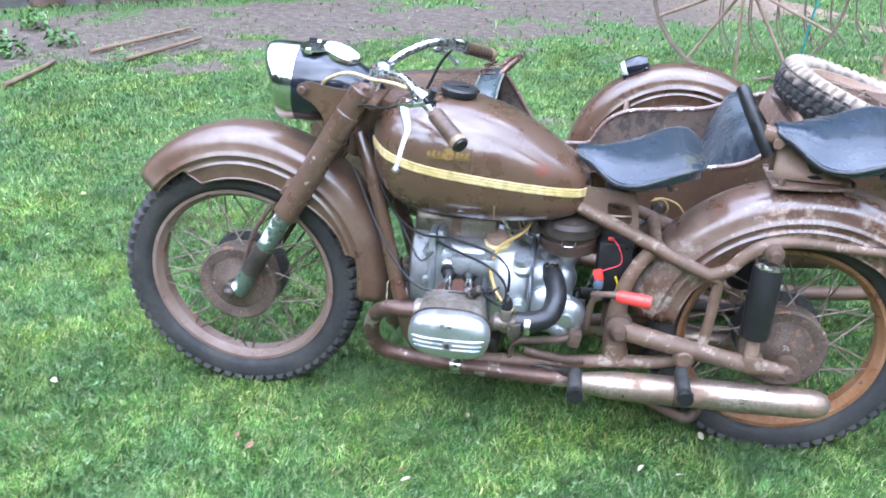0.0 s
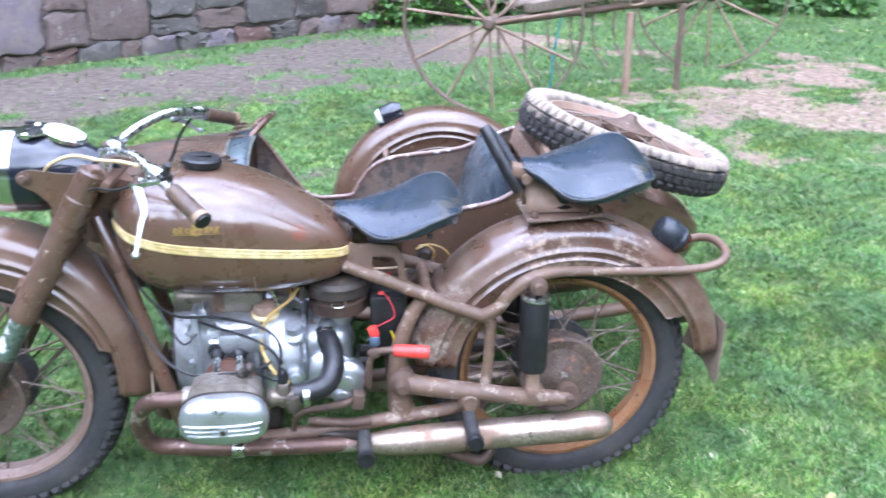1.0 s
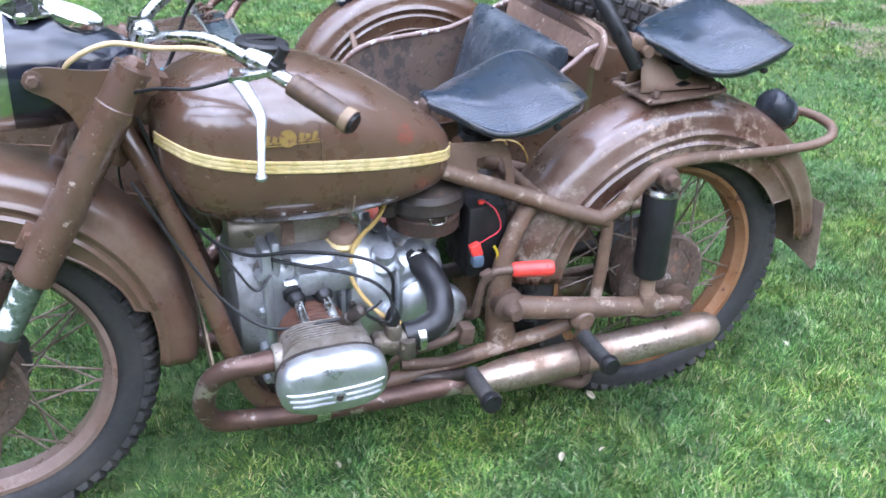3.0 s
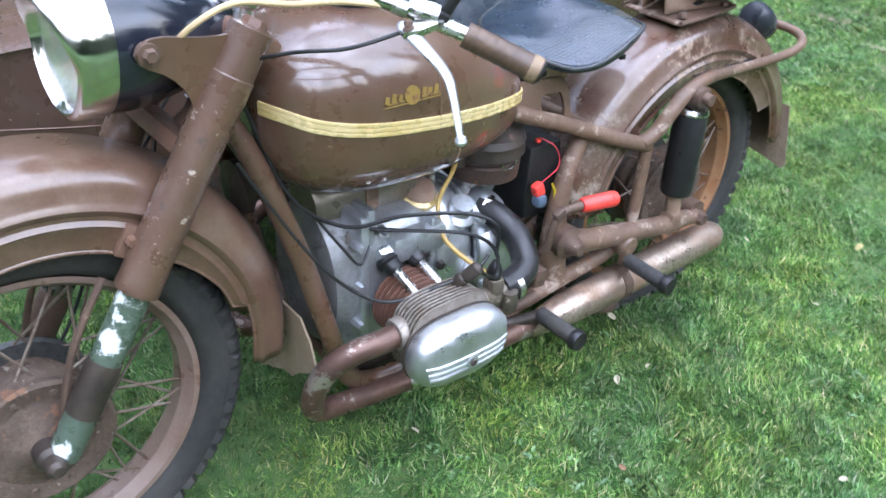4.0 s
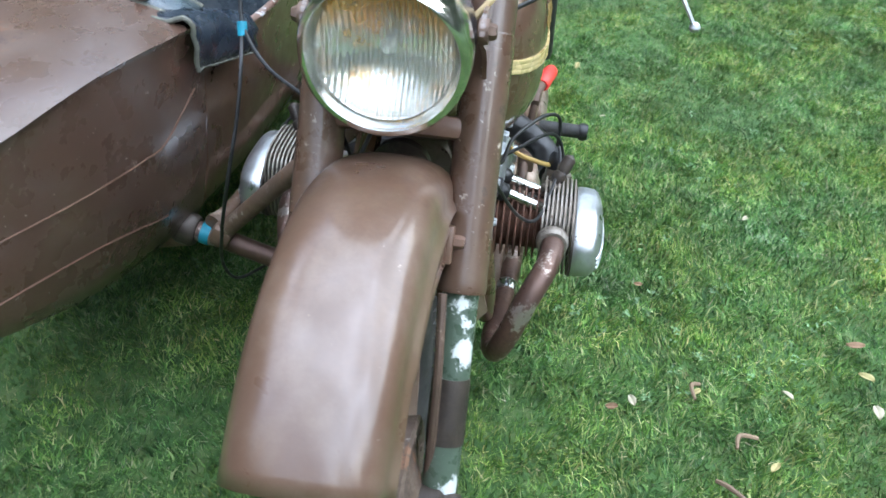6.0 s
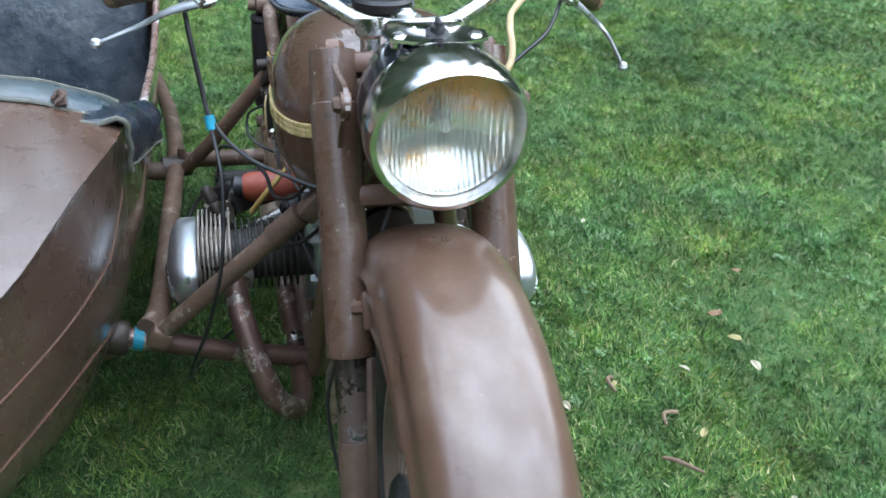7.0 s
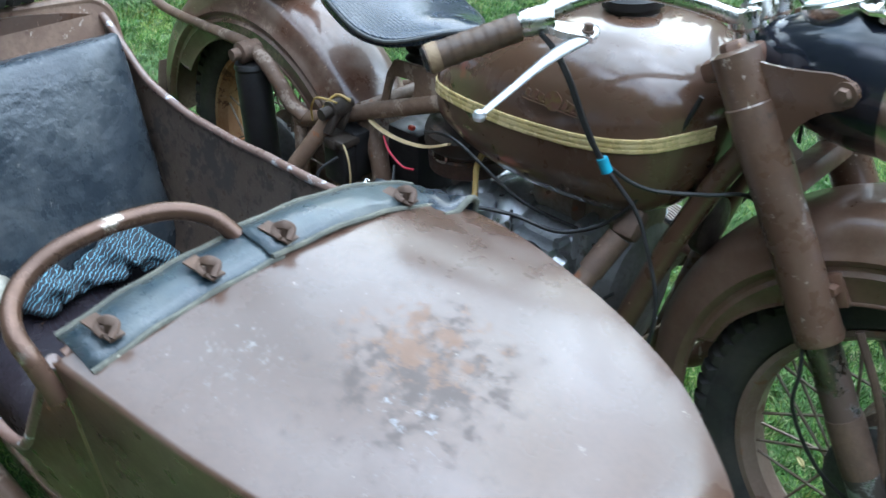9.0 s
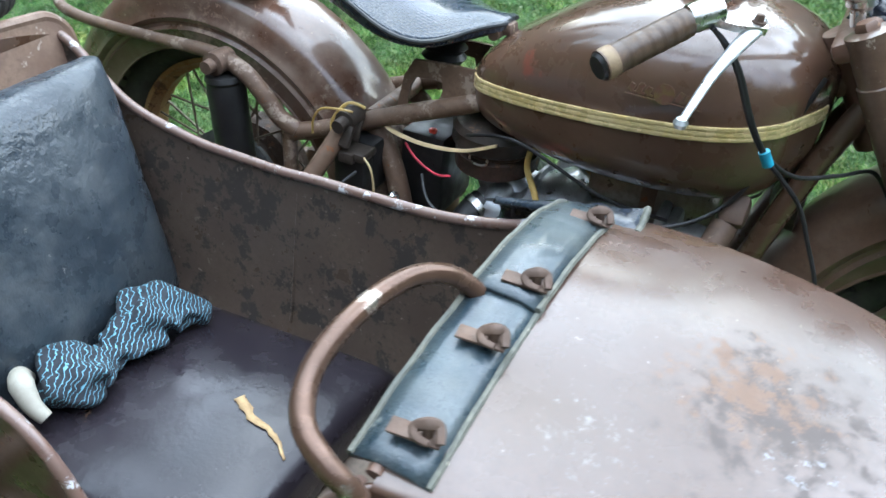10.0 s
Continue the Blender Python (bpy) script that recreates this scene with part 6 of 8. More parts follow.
def nose_inner(x):
    """Inner half section of the nose with its rounded shoulder."""
    yi, yo, zk, zi, zo, zt = hull_row(x)
    hw, y0 = (yo - yi) / 2, (yo + yi) / 2
    yc, zc = glide(x, CREASE, 1), glide(x, CREASE, 2)
    f = max(0.0, min(1.0, (0.6 - x) / 0.15))
    zm = (zc - 0.008) * (1 - f) + (zk + 0.70 * (zc - zk)) * f
    hc = y0 - yc if x > 0.02 else min(hw * 0.998, y0 - yc)
    pts = [(0.0, zk), (0.42 * hw, zk), (0.66 * hw, zk + 0.003), (0.78 * hw, zk + 0.016), (0.845 * hw, zk + 0.05), (0.91 * hw, zk + 0.35 * (zm - zk)), (0.965 * hw, zk + 0.68 * (zm - zk))]
    pts += [(hw - (hw - hc) * (1 - math.cos(a)), zm + (zc - zm) * math.sin(a)) for a in (0.0, 0.5, 0.85, 1.15, 1.4, math.pi / 2)]
    return pts, hc, zc


def hull_half(x, outer):
    """Half section from keel to rim, as distance from the middle and height."""
    yi, yo, zk, zi, zo, zt = hull_row(x)
    hw, zs = (yo - yi) / 2, zo if outer else zi
    pts = [(0.0, zk), (0.42, zk), (0.66, zk + 0.003), (0.78, zk + 0.016), (0.845, zk + 0.05), (0.90, zk + 0.3 * (zs - zk)), (0.945, zk + 0.62 * (zs - zk)), (0.978, zk + 0.86 * (zs - zk)), (1.0, zs - 0.006), (0.997, zs)]
    return (yi + yo) / 2, [(hw * a, z) for a, z in pts]


def deck_z(q, zs, zt):
    return zt - (zt - zs) * abs(q) ** 2.4


def hull_loop(x, deck):
    yi, yo, zk, zi, zo, zt = hull_row(x)
    y0, inner = hull_half(x, False)
    _, outer = hull_half(x, True)
    hw = (yo - yi) / 2
    if deck and x <= 0.6:
        qs = (0.975, 0.94, 0.88, 0.8, 0.68, 0.52, 0.35, 0.18, 0.0)
        inner, hc, zc = nose_inner(x)
        a = inner + [(hc * q, deck_z(q, zc, max(zt, zc + 0.008))) for q in qs]
        b = outer + [(hw * q, deck_z(q, zo, max(zt, zc + 0.008))) for q in qs]
        return [Vector((x, y0 - y, z)) for y, z in a] + [Vector((x, y0 + y, z)) for y, z in reversed(b[1:-1])]
    if deck:
        qs = (0.975, 0.94, 0.88, 0.8, 0.68, 0.52, 0.35, 0.18, 0.0)
        a = inner + [(hw * q, deck_z(q, zi, zt)) for q in qs]
        b = outer + [(hw * q, deck_z(q, zo, zt)) for q in qs]
        return [Vector((x, y0 - y, z)) for y, z in a] + [Vector((x, y0 + y, z)) for y, z in reversed(b[1:-1])]
    return [Vector((x, y0 - y, z)) for y, z in reversed(inner)] + [Vector((x, y0 + y, z)) for y, z in outer[1:]]


def refine(xs, k=3):
    out = []
    for a, b in zip(xs, xs[1:]):
        out += [a + (b - a) * i / k for i in range(k)]
    return out + [xs[-1]]


NOSE = mat("worn_nose_paint", (0.104, 0.060, 0.041), 0.28, other=(0.084, 0.049, 0.035), scale=5, bump=0.08, spots=(0.42, 0.36, 0.32), spot_scale=30, spot_level=0.665, coat=0.72, coat_rough=0.18, rough_var=0.10, specks=0.70, dust=(0.22, 0.18, 0.16), dust_share=0.18)


for at, rad, col, sc, lv in (((0.33, 0.69, 0.75), 0.18, (0.062, 0.042, 0.034), 42, 0.585), ((0.36, 0.66, 0.75), 0.13, (0.15, 0.082, 0.048), 45, 0.59), ((0.30, 0.74, 0.75), 0.13, (0.26, 0.26, 0.27), 70, 0.70),
                         ((0.47, 0.80, 0.75), 0.15, (0.30, 0.28, 0.26), 95, 0.705)):
    blotch(NOSE, at, rad, col, 0.55, sc, 0.12, 0.9, lv - 0.035, 0.10)
nose = part("nose", rings(bmesh.new(), [hull_loop(x, True) for x in refine([r[0] for r in HULL if r[0] <= 0.6])], True, True, False), NOSE, car, "glossy brown sidecar nose with rust-pitted top", sharp=70)
tub = part("tub", rings(bmesh.new(), [hull_loop(x, False) for x in refine([r[0] for r in HULL if 0.6 <= r[0] <= 1.49])], False), PAINT, car, "brown cockpit tub, bare and rusty inside", sharp=70)
tub.data.materials.append(INSIDE)
so = tub.modifiers.new("thickness", "SOLIDIFY")
so.thickness, so.offset, so.material_offset, so.material_offset_rim = 0.006, -1, 1, 0
trunk = part("trunk", rings(bmesh.new(), [hull_loop(x, True) for x in refine([r[0] for r in HULL if r[0] >= 1.49])], True, True, True), PAINT, car, "brown boot behind the seat", sharp=70)
lip = [(-0.272, -0.045)] + [(-0.272 + 0.05 * (1 - math.cos(a)), 0.0 + 0.045 * math.sin(a)) for a in (0.0, 0.4, 0.8, 1.2, 1.57)] + [(-0.12, 0.052), (0.0, 0.055), (0.12, 0.052)]
lip += [(0.272 - 0.05 * (1 - math.cos(a)), 0.0 + 0.045 * math.sin(a)) for a in (1.57, 1.2, 0.8, 0.4, 0.0)] + [(0.272, -0.045)]
LIPMAT = mat("worn_tan_lip", (0.26, 0.175, 0.125), 0.5, other=(0.17, 0.105, 0.075), scale=12, bump=0.3, spots=(0.45, 0.38, 0.31), spot_scale=22, spot_level=0.6, patches=(0.12, 0.07, 0.05), patch_scale=14)
bf = part("boot_front", plate(lip, 0.014, pose(1.492, 0.637, 0.712, 90, 0, 90) @ pose(0, 0, 0, 16)), LIPMAT, trunk, "tan rusty boot edge")
part("lip_bead", tube([pose(1.492, 0.637, 0.712, 90, 0, 90) @ pose(0, 0, 0, 16) @ Vector((u, v, 0.0)) for u, v in lip], 0.0095, 8, 2), LIPMAT, bf)
RIMPAINT = mat("scuffed_rim_paint", (0.145, 0.082, 0.062), 0.35, other=(0.19, 0.125, 0.10), scale=9, bump=0.2, spots=(0.56, 0.55, 0.56), spot_scale=30, spot_level=0.575, coat=0.5, patches=(0.09, 0.06, 0.045), patch_scale=20)
part("panel_seam", tube([(1.041, 0.392, 0.585), (1.041, 0.403, 0.50), (1.041, 0.412, 0.43), (1.041, 0.424, 0.36)], 0.002, 6, 2), INSIDE, tub)
# rim beads
for s in (-1, 1):
    pts = []
    for x in np.linspace(0.61, 1.49, 34):
        yi, yo, zk, zi, zo, zt = hull_row(float(x))
        pts.append((float(x), yi + 0.003 if s < 0 else yo - 0.003, zi if s < 0 else zo))
    part("rim_bead", tube(pts, 0.0078, 10, 2), RIMPAINT, tub, "chipped rolled rim")
# body seam lines
for s in (-1,):
    for lift, x0, x1 in ((0.80, 0.05, 0.56), (0.42, 0.05, 0.46)):
        pts = []
        for k in range(18):
            x = x0 + (x1 - x0) * k / 17
            y0, half = hull_half(x, s > 0)
            half = half if s > 0 else nose_inner(x)[0][:8]
            zk, zs = half[0][1], half[-1][1]
            z = zk + lift * (zs - zk) if lift > 0.5 else zk + (0.30 + 0.12 * math.sin(k / 17 * math.pi)) * (zs - zk)
            y = float(np.interp(z, [q[1] + 1e-5 * i for i, q in enumerate(half)], [q[0] for q in half]))
            pts.append((x, y0 + s * (y + 0.0006), z))
        part("body_seam", tube(pts, 0.0016, 6, 2), DUSTY, nose)


# cowl strip of two canvas pieces over the dash edge
def cowl_point(y, x, lift):
    yi, yo, zk, zi, zo, zt = hull_row(x)
    q = (y - (yi + yo) / 2) / ((yo - yi) / 2)
    yi, yo, zk, zi, zo, zt = hull_row(min(x, 0.60))
    return Vector((x, y, deck_z(q, zo if q > 0 else zi, zt) + lift))


for (ya, yb, lift) in ((0.410, 0.688, 0.008), (0.674, 0.900, 0.003)):
    loops = []
    n = 12
    for k in range(n + 1):
        y = ya + (yb - ya) * k / n
        wav = 0.0012 * math.sin(k * 1.7)
        row = [cowl_point(y, x, lift + wav * (1 if j in (0, 4) else 0.4) - (0.006 if j in (0, 4) else 0)) for j, x in enumerate((0.558, 0.576, 0.594, 0.612, 0.630))]
        loops.append(row)
    st = part("cowl_strip", rings(bmesh.new(), loops, False), CANVAS, car, "weathered grey canvas cowl strip", thick=0.005)
    for e in (0, 4):
        part("hem", tube([lp[e] + Vector((0, 0, 0.003)) for lp in loops], 0.0034, 6, 1), HEM, st)
fold = []
for k in range(15):
    u = k / 14
    x, yb = 0.530 + 0.202 * u, 0.394 - 0.036 * u ** 1.3
    zr, zb = 0.732 - 0.070 * u ** 1.2, 0.644 - 0.044 * u
    row = []
    for c, (y, z) in enumerate(((yb + 0.064 - 0.034 * u, zr + 0.010), (yb + 0.036 - 0.012 * u, zr + 0.013), (yb + 0.014, zr + 0.006), (yb + 0.002, zr - 0.008), (yb - 0.002, zr * 0.72 + zb * 0.28), (yb - 0.001, zr * 0.48 + zb * 0.52), (yb + 0.002, zr * 0.22 + zb * 0.78), (yb + 0.004, zb))):
        w = noise.noise(Vector((u * 4.5, c * 0.55, 2.0))) * 0.010 + noise.noise(Vector((u * 9.0, c * 1.1, 5.0))) * 0.004
        if c < 2 and x < 0.6:
            z = cowl_point(max(y, 0.412), x, 0.011 - 0.006 * (c == 0)).z
        row.append(Vector((x + 0.012 * (c / 7) * (1 - u), y - w * min(1.0, c / 3), z + (w * 0.5 if 1 < c < 4 else 0.0))))
    fold.append(row)
flap = part("cowl_flap", rings(bmesh.new(), fold, False), mat("dark_creased_canvas", (0.010, 0.016, 0.027), 0.28, other=(0.030, 0.040, 0.054), scale=14, bump=0.3, fine=200, spots=(0.24, 0.25, 0.24), spot_scale=26, spot_level=0.67, coat=0.35), car, "crumpled canvas cowl end folded over the rim", thick=0.004, sharp=70)
part("hem", tube([p + Vector((-0.002, -0.003, 0)) for p in fold[0]], 0.0045, 7, 2), HEM, flap, "pale frayed edge")
part("hem", tube([row[-1] + Vector((0, -0.002, 0)) for row in fold], 0.0022, 6, 1), HEM, flap)
for (x, y) in ((0.566, 0.482), (0.572, 0.660), (0.574, 0.754), (0.577, 0.868)):
    p = cowl_point(y, x, 0.012)
    lt = part("turn_latch", block(p + Vector((0.010, 0.002, 0.001)), (0.046, 0.018, 0.003), 0.001, (0, -4, 8), lathe([(0.005, 0), (0.005, 1)], p, p + Vector((0, 0, 0.012)), 10)), RUSTY, car, "rusty turn-button fastener")
    part("toggle", tube([p + Vector((-0.014, 0.006, 0.004)), p + Vector((-0.008, -0.004, 0.011)), p + Vector((0, 0, 0.014)), p + Vector((0.010, 0.004, 0.010)), p + Vector((0.006, 0.010, 0.006)), p + Vector((-0.006, 0.011, 0.005))], [0.004, 0.005, 0.006, 0.0045, 0.004, 0.003], 8, 4, flat=0.7), RUSTY, lt)
# grab rail
part("grab_rail", tube([(0.618, 0.690, 0.768), (0.640, 0.706, 0.790), (0.660, 0.740, 0.804), (0.672, 0.790, 0.808), (0.677, 0.850, 0.804), (0.674, 0.892, 0.792), (0.658, 0.922, 0.778), (0.630, 0.936, 0.764), (0.606, 0.934, 0.742), (0.590, 0.926, 0.700)], 0.0105, 14, 6), mat("rubbed_brown_tube", (0.15, 0.088, 0.060), 0.28, other=(0.10, 0.058, 0.040), scale=10, metal=0.45, bump=0.1, patches=(0.50, 0.43, 0.37), patch_scale=14, patch_level=0.58, spot_rough=0.28, spot_metal=0.9), car, "brown painted tubular grab rail")
part("dash_edge", tube([cowl_point(y, 0.604, -0.004) for y in (0.412, 0.42, 0.45, 0.55, 0.65, 0.76, 0.85, 0.89, 0.905)], 0.008, 10), DUSTY, nose)


def cushion(name, centre, size, material, label, puff=0.02, rot=(0, 0, 0), parent=None):
    bm = bmesh.new()
    nx, ny = 14, 14
    loops_top = []
    for side_ in (1, -1):
        g = []
        for i in range(nx + 1):
            row = []
            for j in range(ny + 1):
                u, v = i / nx * 2 - 1, j / ny * 2 - 1
                uu, vv = math.copysign(1 - (1 - abs(u)) ** 1.8, u), math.copysign(1 - (1 - abs(v)) ** 1.8, v)
                edge = (1 - abs(uu) ** 6) * (1 - abs(vv) ** 6)
                z = side_ * (size[2] / 2 * (0.35 + 0.65 * edge ** 0.4) + puff * (1 - uu * uu) * (1 - vv * vv) * (1 if side_ > 0 else 0))
                z += 0.004 * noise.noise(Vector((u * 3, v * 3, side_ * 2 + size[0] * 9)))
                row.append(bm.verts.new(pose(*centre, *rot) @ Vector((uu * size[0] / 2, vv * size[1] / 2, z))))
            g.append(row)
        for a, b in zip(g, g[1:]):
            for j in range(ny):
                bm.faces.new((a[j], a[j + 1], b[j + 1], b[j]))
        loops_top.append(g)
    t, u = loops_top
    edge_t = [r[0] for r in t] + t[-1][1:] + [r[-1] for r in reversed(t[:-1])] + list(reversed(t[0][1:-1]))
    edge_u = [r[0] for r in u] + u[-1][1:] + [r[-1] for r in reversed(u[:-1])] + list(reversed(u[0][1:-1]))
    for k in range(len(edge_t)):
        j = (k + 1) % len(edge_t)
        bm.faces.new((edge_t[k], edge_t[j], edge_u[j], edge_u[k]))
    ob = part(name, bm, material, parent or car, label, sharp=75)
    s_ = ob.modifiers.new("round", "SUBSURF")
    s_.levels = s_.render_levels = 1
    return ob


blotch(BROWNLEATHER, (1.147, 0.748, 0.385), 0.022, (0.36, 0.20, 0.10), 0.8, 60, 0, 1.0, 0.57)
seat = cushion("seat_cushion", (1.045, 0.652, 0.322), (0.42, 0.43, 0.11), BROWNLEATHER, "dark brown leatherette seat cushion with torn spots", 0.014, (0, 3, 0))
tear = smooth_path([(0.982, 0.627, 0), (0.966, 0.635, 0), (0.940, 0.650, 0), (0.914, 0.653, 0), (0.893, 0.662, 0), (0.868, 0.680, 0)], 5)
seat_skin = BVHTree.FromPolygons([v.co for v in seat.data.vertices], [tuple(p.vertices) for p in seat.data.polygons])
strip_ = []
for k, p in enumerate(tear):
    w_ = (0.0075 - 0.006 * k / len(tear)) * (1 + 0.55 * noise.noise(Vector((k * 0.7, 3.1, 0))))
    strip_.append([seat_skin.ray_cast(Vector((p.x + w_ * 0.5 * q, p.y + w_ * q + 0.003 * noise.noise(Vector((k * 0.5, 8.0, 0))), 1.0)), Vector((0, 0, -1)))[0] + Vector((0, 0, 0.0012)) for q in (-1, 0, 1)])
part("tear", rings(bmesh.new(), strip_, False), mat("bared_foam", (0.46, 0.32, 0.16), 0.85, other=(0.33, 0.22, 0.11), scale=60, bump=0.3), seat, "tan torn streak in the seat cover", thick=0.0012)
cushion("backrest", (1.350, 0.655, 0.512), (0.43, 0.49, 0.11), LEATHER, "blue-black creased leatherette backrest", 0.035, (0, -76, 0))
part("floor_board", block((0.96, 0.645, 0.292), (0.66, 0.34, 0.012), 0.003), WOOD, car, "dark wooden floor board")

# striped scarf and pale cap on the seat
def rag():
    bm = bmesh.new()
    pts = [(1.130, 0.505, 0.392), (1.170, 0.535, 0.412), (1.190, 0.580, 0.420), (1.185, 0.635, 0.405), (1.185, 0.665, 0.402), (1.190, 0.715, 0.415), (1.170, 0.760, 0.395)]
    rad = [0.016, 0.042, 0.056, 0.036, 0.028, 0.058, 0.030]
    path = smooth_path(pts, 7)
    k = len(path)
    rr = np.interp(np.linspace(0, 6, k), range(7), rad)
    loops = []
    for i, p in enumerate(path):
        d_ = (path[min(i + 1, k - 1)] - path[max(i - 1, 0)]).normalized()
        v = Vector((0, 0, 1)).cross(d_).normalized()
        u = d_.cross(v)
        lp = []
        for j in range(22):
            a = 2 * math.pi * j / 22
            r = float(rr[i]) * (1 + 0.16 * math.sin(a * 5 + i * 0.9) + 0.16 * math.sin(a * 3 - i * 0.55) + 0.45 * noise.noise(Vector((math.cos(a) * 1.6, math.sin(a) * 1.6, i * 0.22))))
            lp.append(p + v * math.cos(a) * r + u * math.sin(a) * r * 0.55)
        loops.append(lp)
    return rings(bm, loops)


def stripe_material():
    m = mat("striped_cotton", (0.020, 0.024, 0.031), 0.9, other=(0.030, 0.034, 0.042), scale=30, bump=0.3, fine=400)
    n, ln = m.node_tree.nodes, m.node_tree.links
    co = n.new("ShaderNodeTexCoord")
    wv = n.new("ShaderNodeTexWave")
    wv.bands_direction = "DIAGONAL"
    wv.inputs["Scale"].default_value, wv.inputs["Distortion"].default_value, wv.inputs["Detail Scale"].default_value = 58, 7.0, 1.4
    ln.new(co.outputs["Object"], wv.inputs["Vector"])
    r = n.new("ShaderNodeMapRange")
    r.inputs["From Min"].default_value, r.inputs["From Max"].default_value = 0.90, 0.97
    ln.new(wv.outputs["Fac"], r.inputs["Value"])
    mx = n.new("ShaderNodeMix")
    mx.data_type = "RGBA"
    mx.inputs[7].default_value = (0.20, 0.42, 0.52, 1)
    b = n["Principled BSDF"]
    ln.new(b.inputs["Base Color"].links[0].from_socket, mx.inputs[6])
    ln.new(r.outputs["Result"], mx.inputs[0])
    ln.new(mx.outputs[2], b.inputs["Base Color"])
    return m


rg = thing("scarf", rag(), stripe_material(), "crumpled dark blue striped scarf on the sidecar seat", "scarf", sharp=75)
rs = rg.modifiers.new("round", "SUBSURF")
rs.levels = rs.render_levels = 1
thing("plastic_handle", tube([(1.245, 0.750, 0.402), (1.235, 0.768, 0.426), (1.215, 0.782, 0.430), (1.192, 0.790, 0.412), (1.172, 0.788, 0.396)], [0.010, 0.013, 0.017, 0.013, 0.010], 14), BONE, "pale grey plastic grip lying on the sidecar seat", "handle")

# sidecar wheel and guard
wheel(car, Matrix.Translation((1.25, 1.20, 0.322)), "sidecar_wheel", label="rusty spoked sidecar wheel")
scf = fender("sidecar_fender", (1.25, 1.20, 0.318), 0.415, 178, 6, 0.088, lambda a: 0.13, h=0.055, parent=car, label="brown sidecar mudguard with pressed beads")
mk = part("marker_lamp", lathe([(0.030, 0), (0.036, 0.3), (0.036, 0.7), (0.022, 1)], (1.035, 1.19, 0.700), (1.115, 1.19, 0.735), 18), BLACKPAINT, scf, "black mudguard marker lamp")
part("lens", lathe([(0.034, 0), (0.03, 0.6), (0.012, 1)], (1.042, 1.19, 0.702), (1.020, 1.19, 0.692), 18), WHITE, mk)
part("lamp_base", block((1.075, 1.19, 0.697), (0.10, 0.06, 0.02), 0.006, (0, -24, 0)), BLACKPAINT, mk)
for x in (1.05, 1.45):
    part("fender_stay", tube([(x, 0.93, 0.42), (x, 1.05, 0.55), (x, 1.11, 0.60)], 0.010, 8), FRAMEPAINT, scf)

# sidecar chassis and struts
def strut(name, pts, r, label="", material=None, per=5):
    return part(name, tube(pts, r, 12, per), material or FRAMEPAINT, car, label)


strut("chassis_tube", [(0.540, 0.405, 0.332), (0.62, 0.386, 0.326), (1.0, 0.381, 0.286), (1.33, 0.380, 0.252), (1.6, 0.40, 0.245), (1.85, 0.45, 0.25)], 0.021)
strut("chassis_tube", [(0.545, 0.455, 0.30), (0.53, 0.60, 0.285), (0.56, 0.80, 0.275), (0.65, 0.90, 0.265), (1.2, 0.92, 0.25), (1.8, 0.90, 0.25)], 0.021)
strut("axle_tube", [(1.25, 0.40, 0.256), (1.25, 1.12, 0.30)], 0.022)
cl = strut("tube_clamp", [(1.275, 0.346, 0.262), (1.262, 0.388, 0.258), (1.258, 0.412, 0.262)], 0.028, "grimy chassis tube clamp", GREASE)
part("clamp_bolt", bolt((1.262, 0.360, 0.285), (1.262, 0.360, 0.312), 0.010), RUSTY, cl)
fs = strut("front_strut", [(0.56, 0.115, 0.215), (0.552, 0.25, 0.25), (0.547, 0.40, 0.300), (0.547, 0.47, 0.315)], 0.0195, "rusty lower sidecar strut", HEADER)
part("clamp_collar", lathe([(0.027, 0), (0.032, 0.2), (0.032, 0.7), (0.026, 1)], (0.546, 0.440, 0.309), (0.546, 0.485, 0.319), 16), GREASE, fs)
part("blue_tape", lathe([(0.0212, 0), (0.0212, 1)], (0.547, 0.415, 0.304), (0.547, 0.432, 0.308), 14), TAPEBLUE, fs, "scrap of blue tape")
ds = strut("diagonal_strut", [(0.53, 0.375, 0.335), (0.50, 0.27, 0.452), (0.466, 0.145, 0.59)], 0.0165, "brown diagonal sidecar strut")
part("strut_fork", block((0.458, 0.122, 0.612), (0.04, 0.035, 0.05), 0.01, (40, 0, 0), tube([(0.478, 0.185, 0.545), (0.464, 0.140, 0.595)], 0.020, 12, 1)), RUSTY, ds)
part("strut_foot", block((0.535, 0.385, 0.322), (0.05, 0.04, 0.04), 0.01, (30, 0, 0)), FRAMEPAINT, ds)
us = strut("rear_strut", [(1.112, 0.135, 0.580), (1.150, 0.200, 0.485), (1.200, 0.272, 0.372), (1.252, 0.352, 0.262)], 0.0165, "rusty rear sidecar strut")
part("strut_eye", lathe([(0.012, 0), (0.012, 0.15), (0.019, 0.2), (0.019, 0.7), (0.012, 0.72), (0.012, 1)], (1.112, 0.10, 0.585), (1.112, 0.175, 0.580), 14, block((1.105, 0.155, 0.562), (0.022, 0.012, 0.05), 0.004, (30, 0, 0), block((1.105, 0.125, 0.562), (0.022, 0.010, 0.05), 0.004, (30, 0, 0)))), GREASE, us)
strut("rear_lower_strut", [(1.24, 0.10, 0.290), (1.27, 0.25, 0.275), (1.30, 0.38, 0.258)], 0.0195)

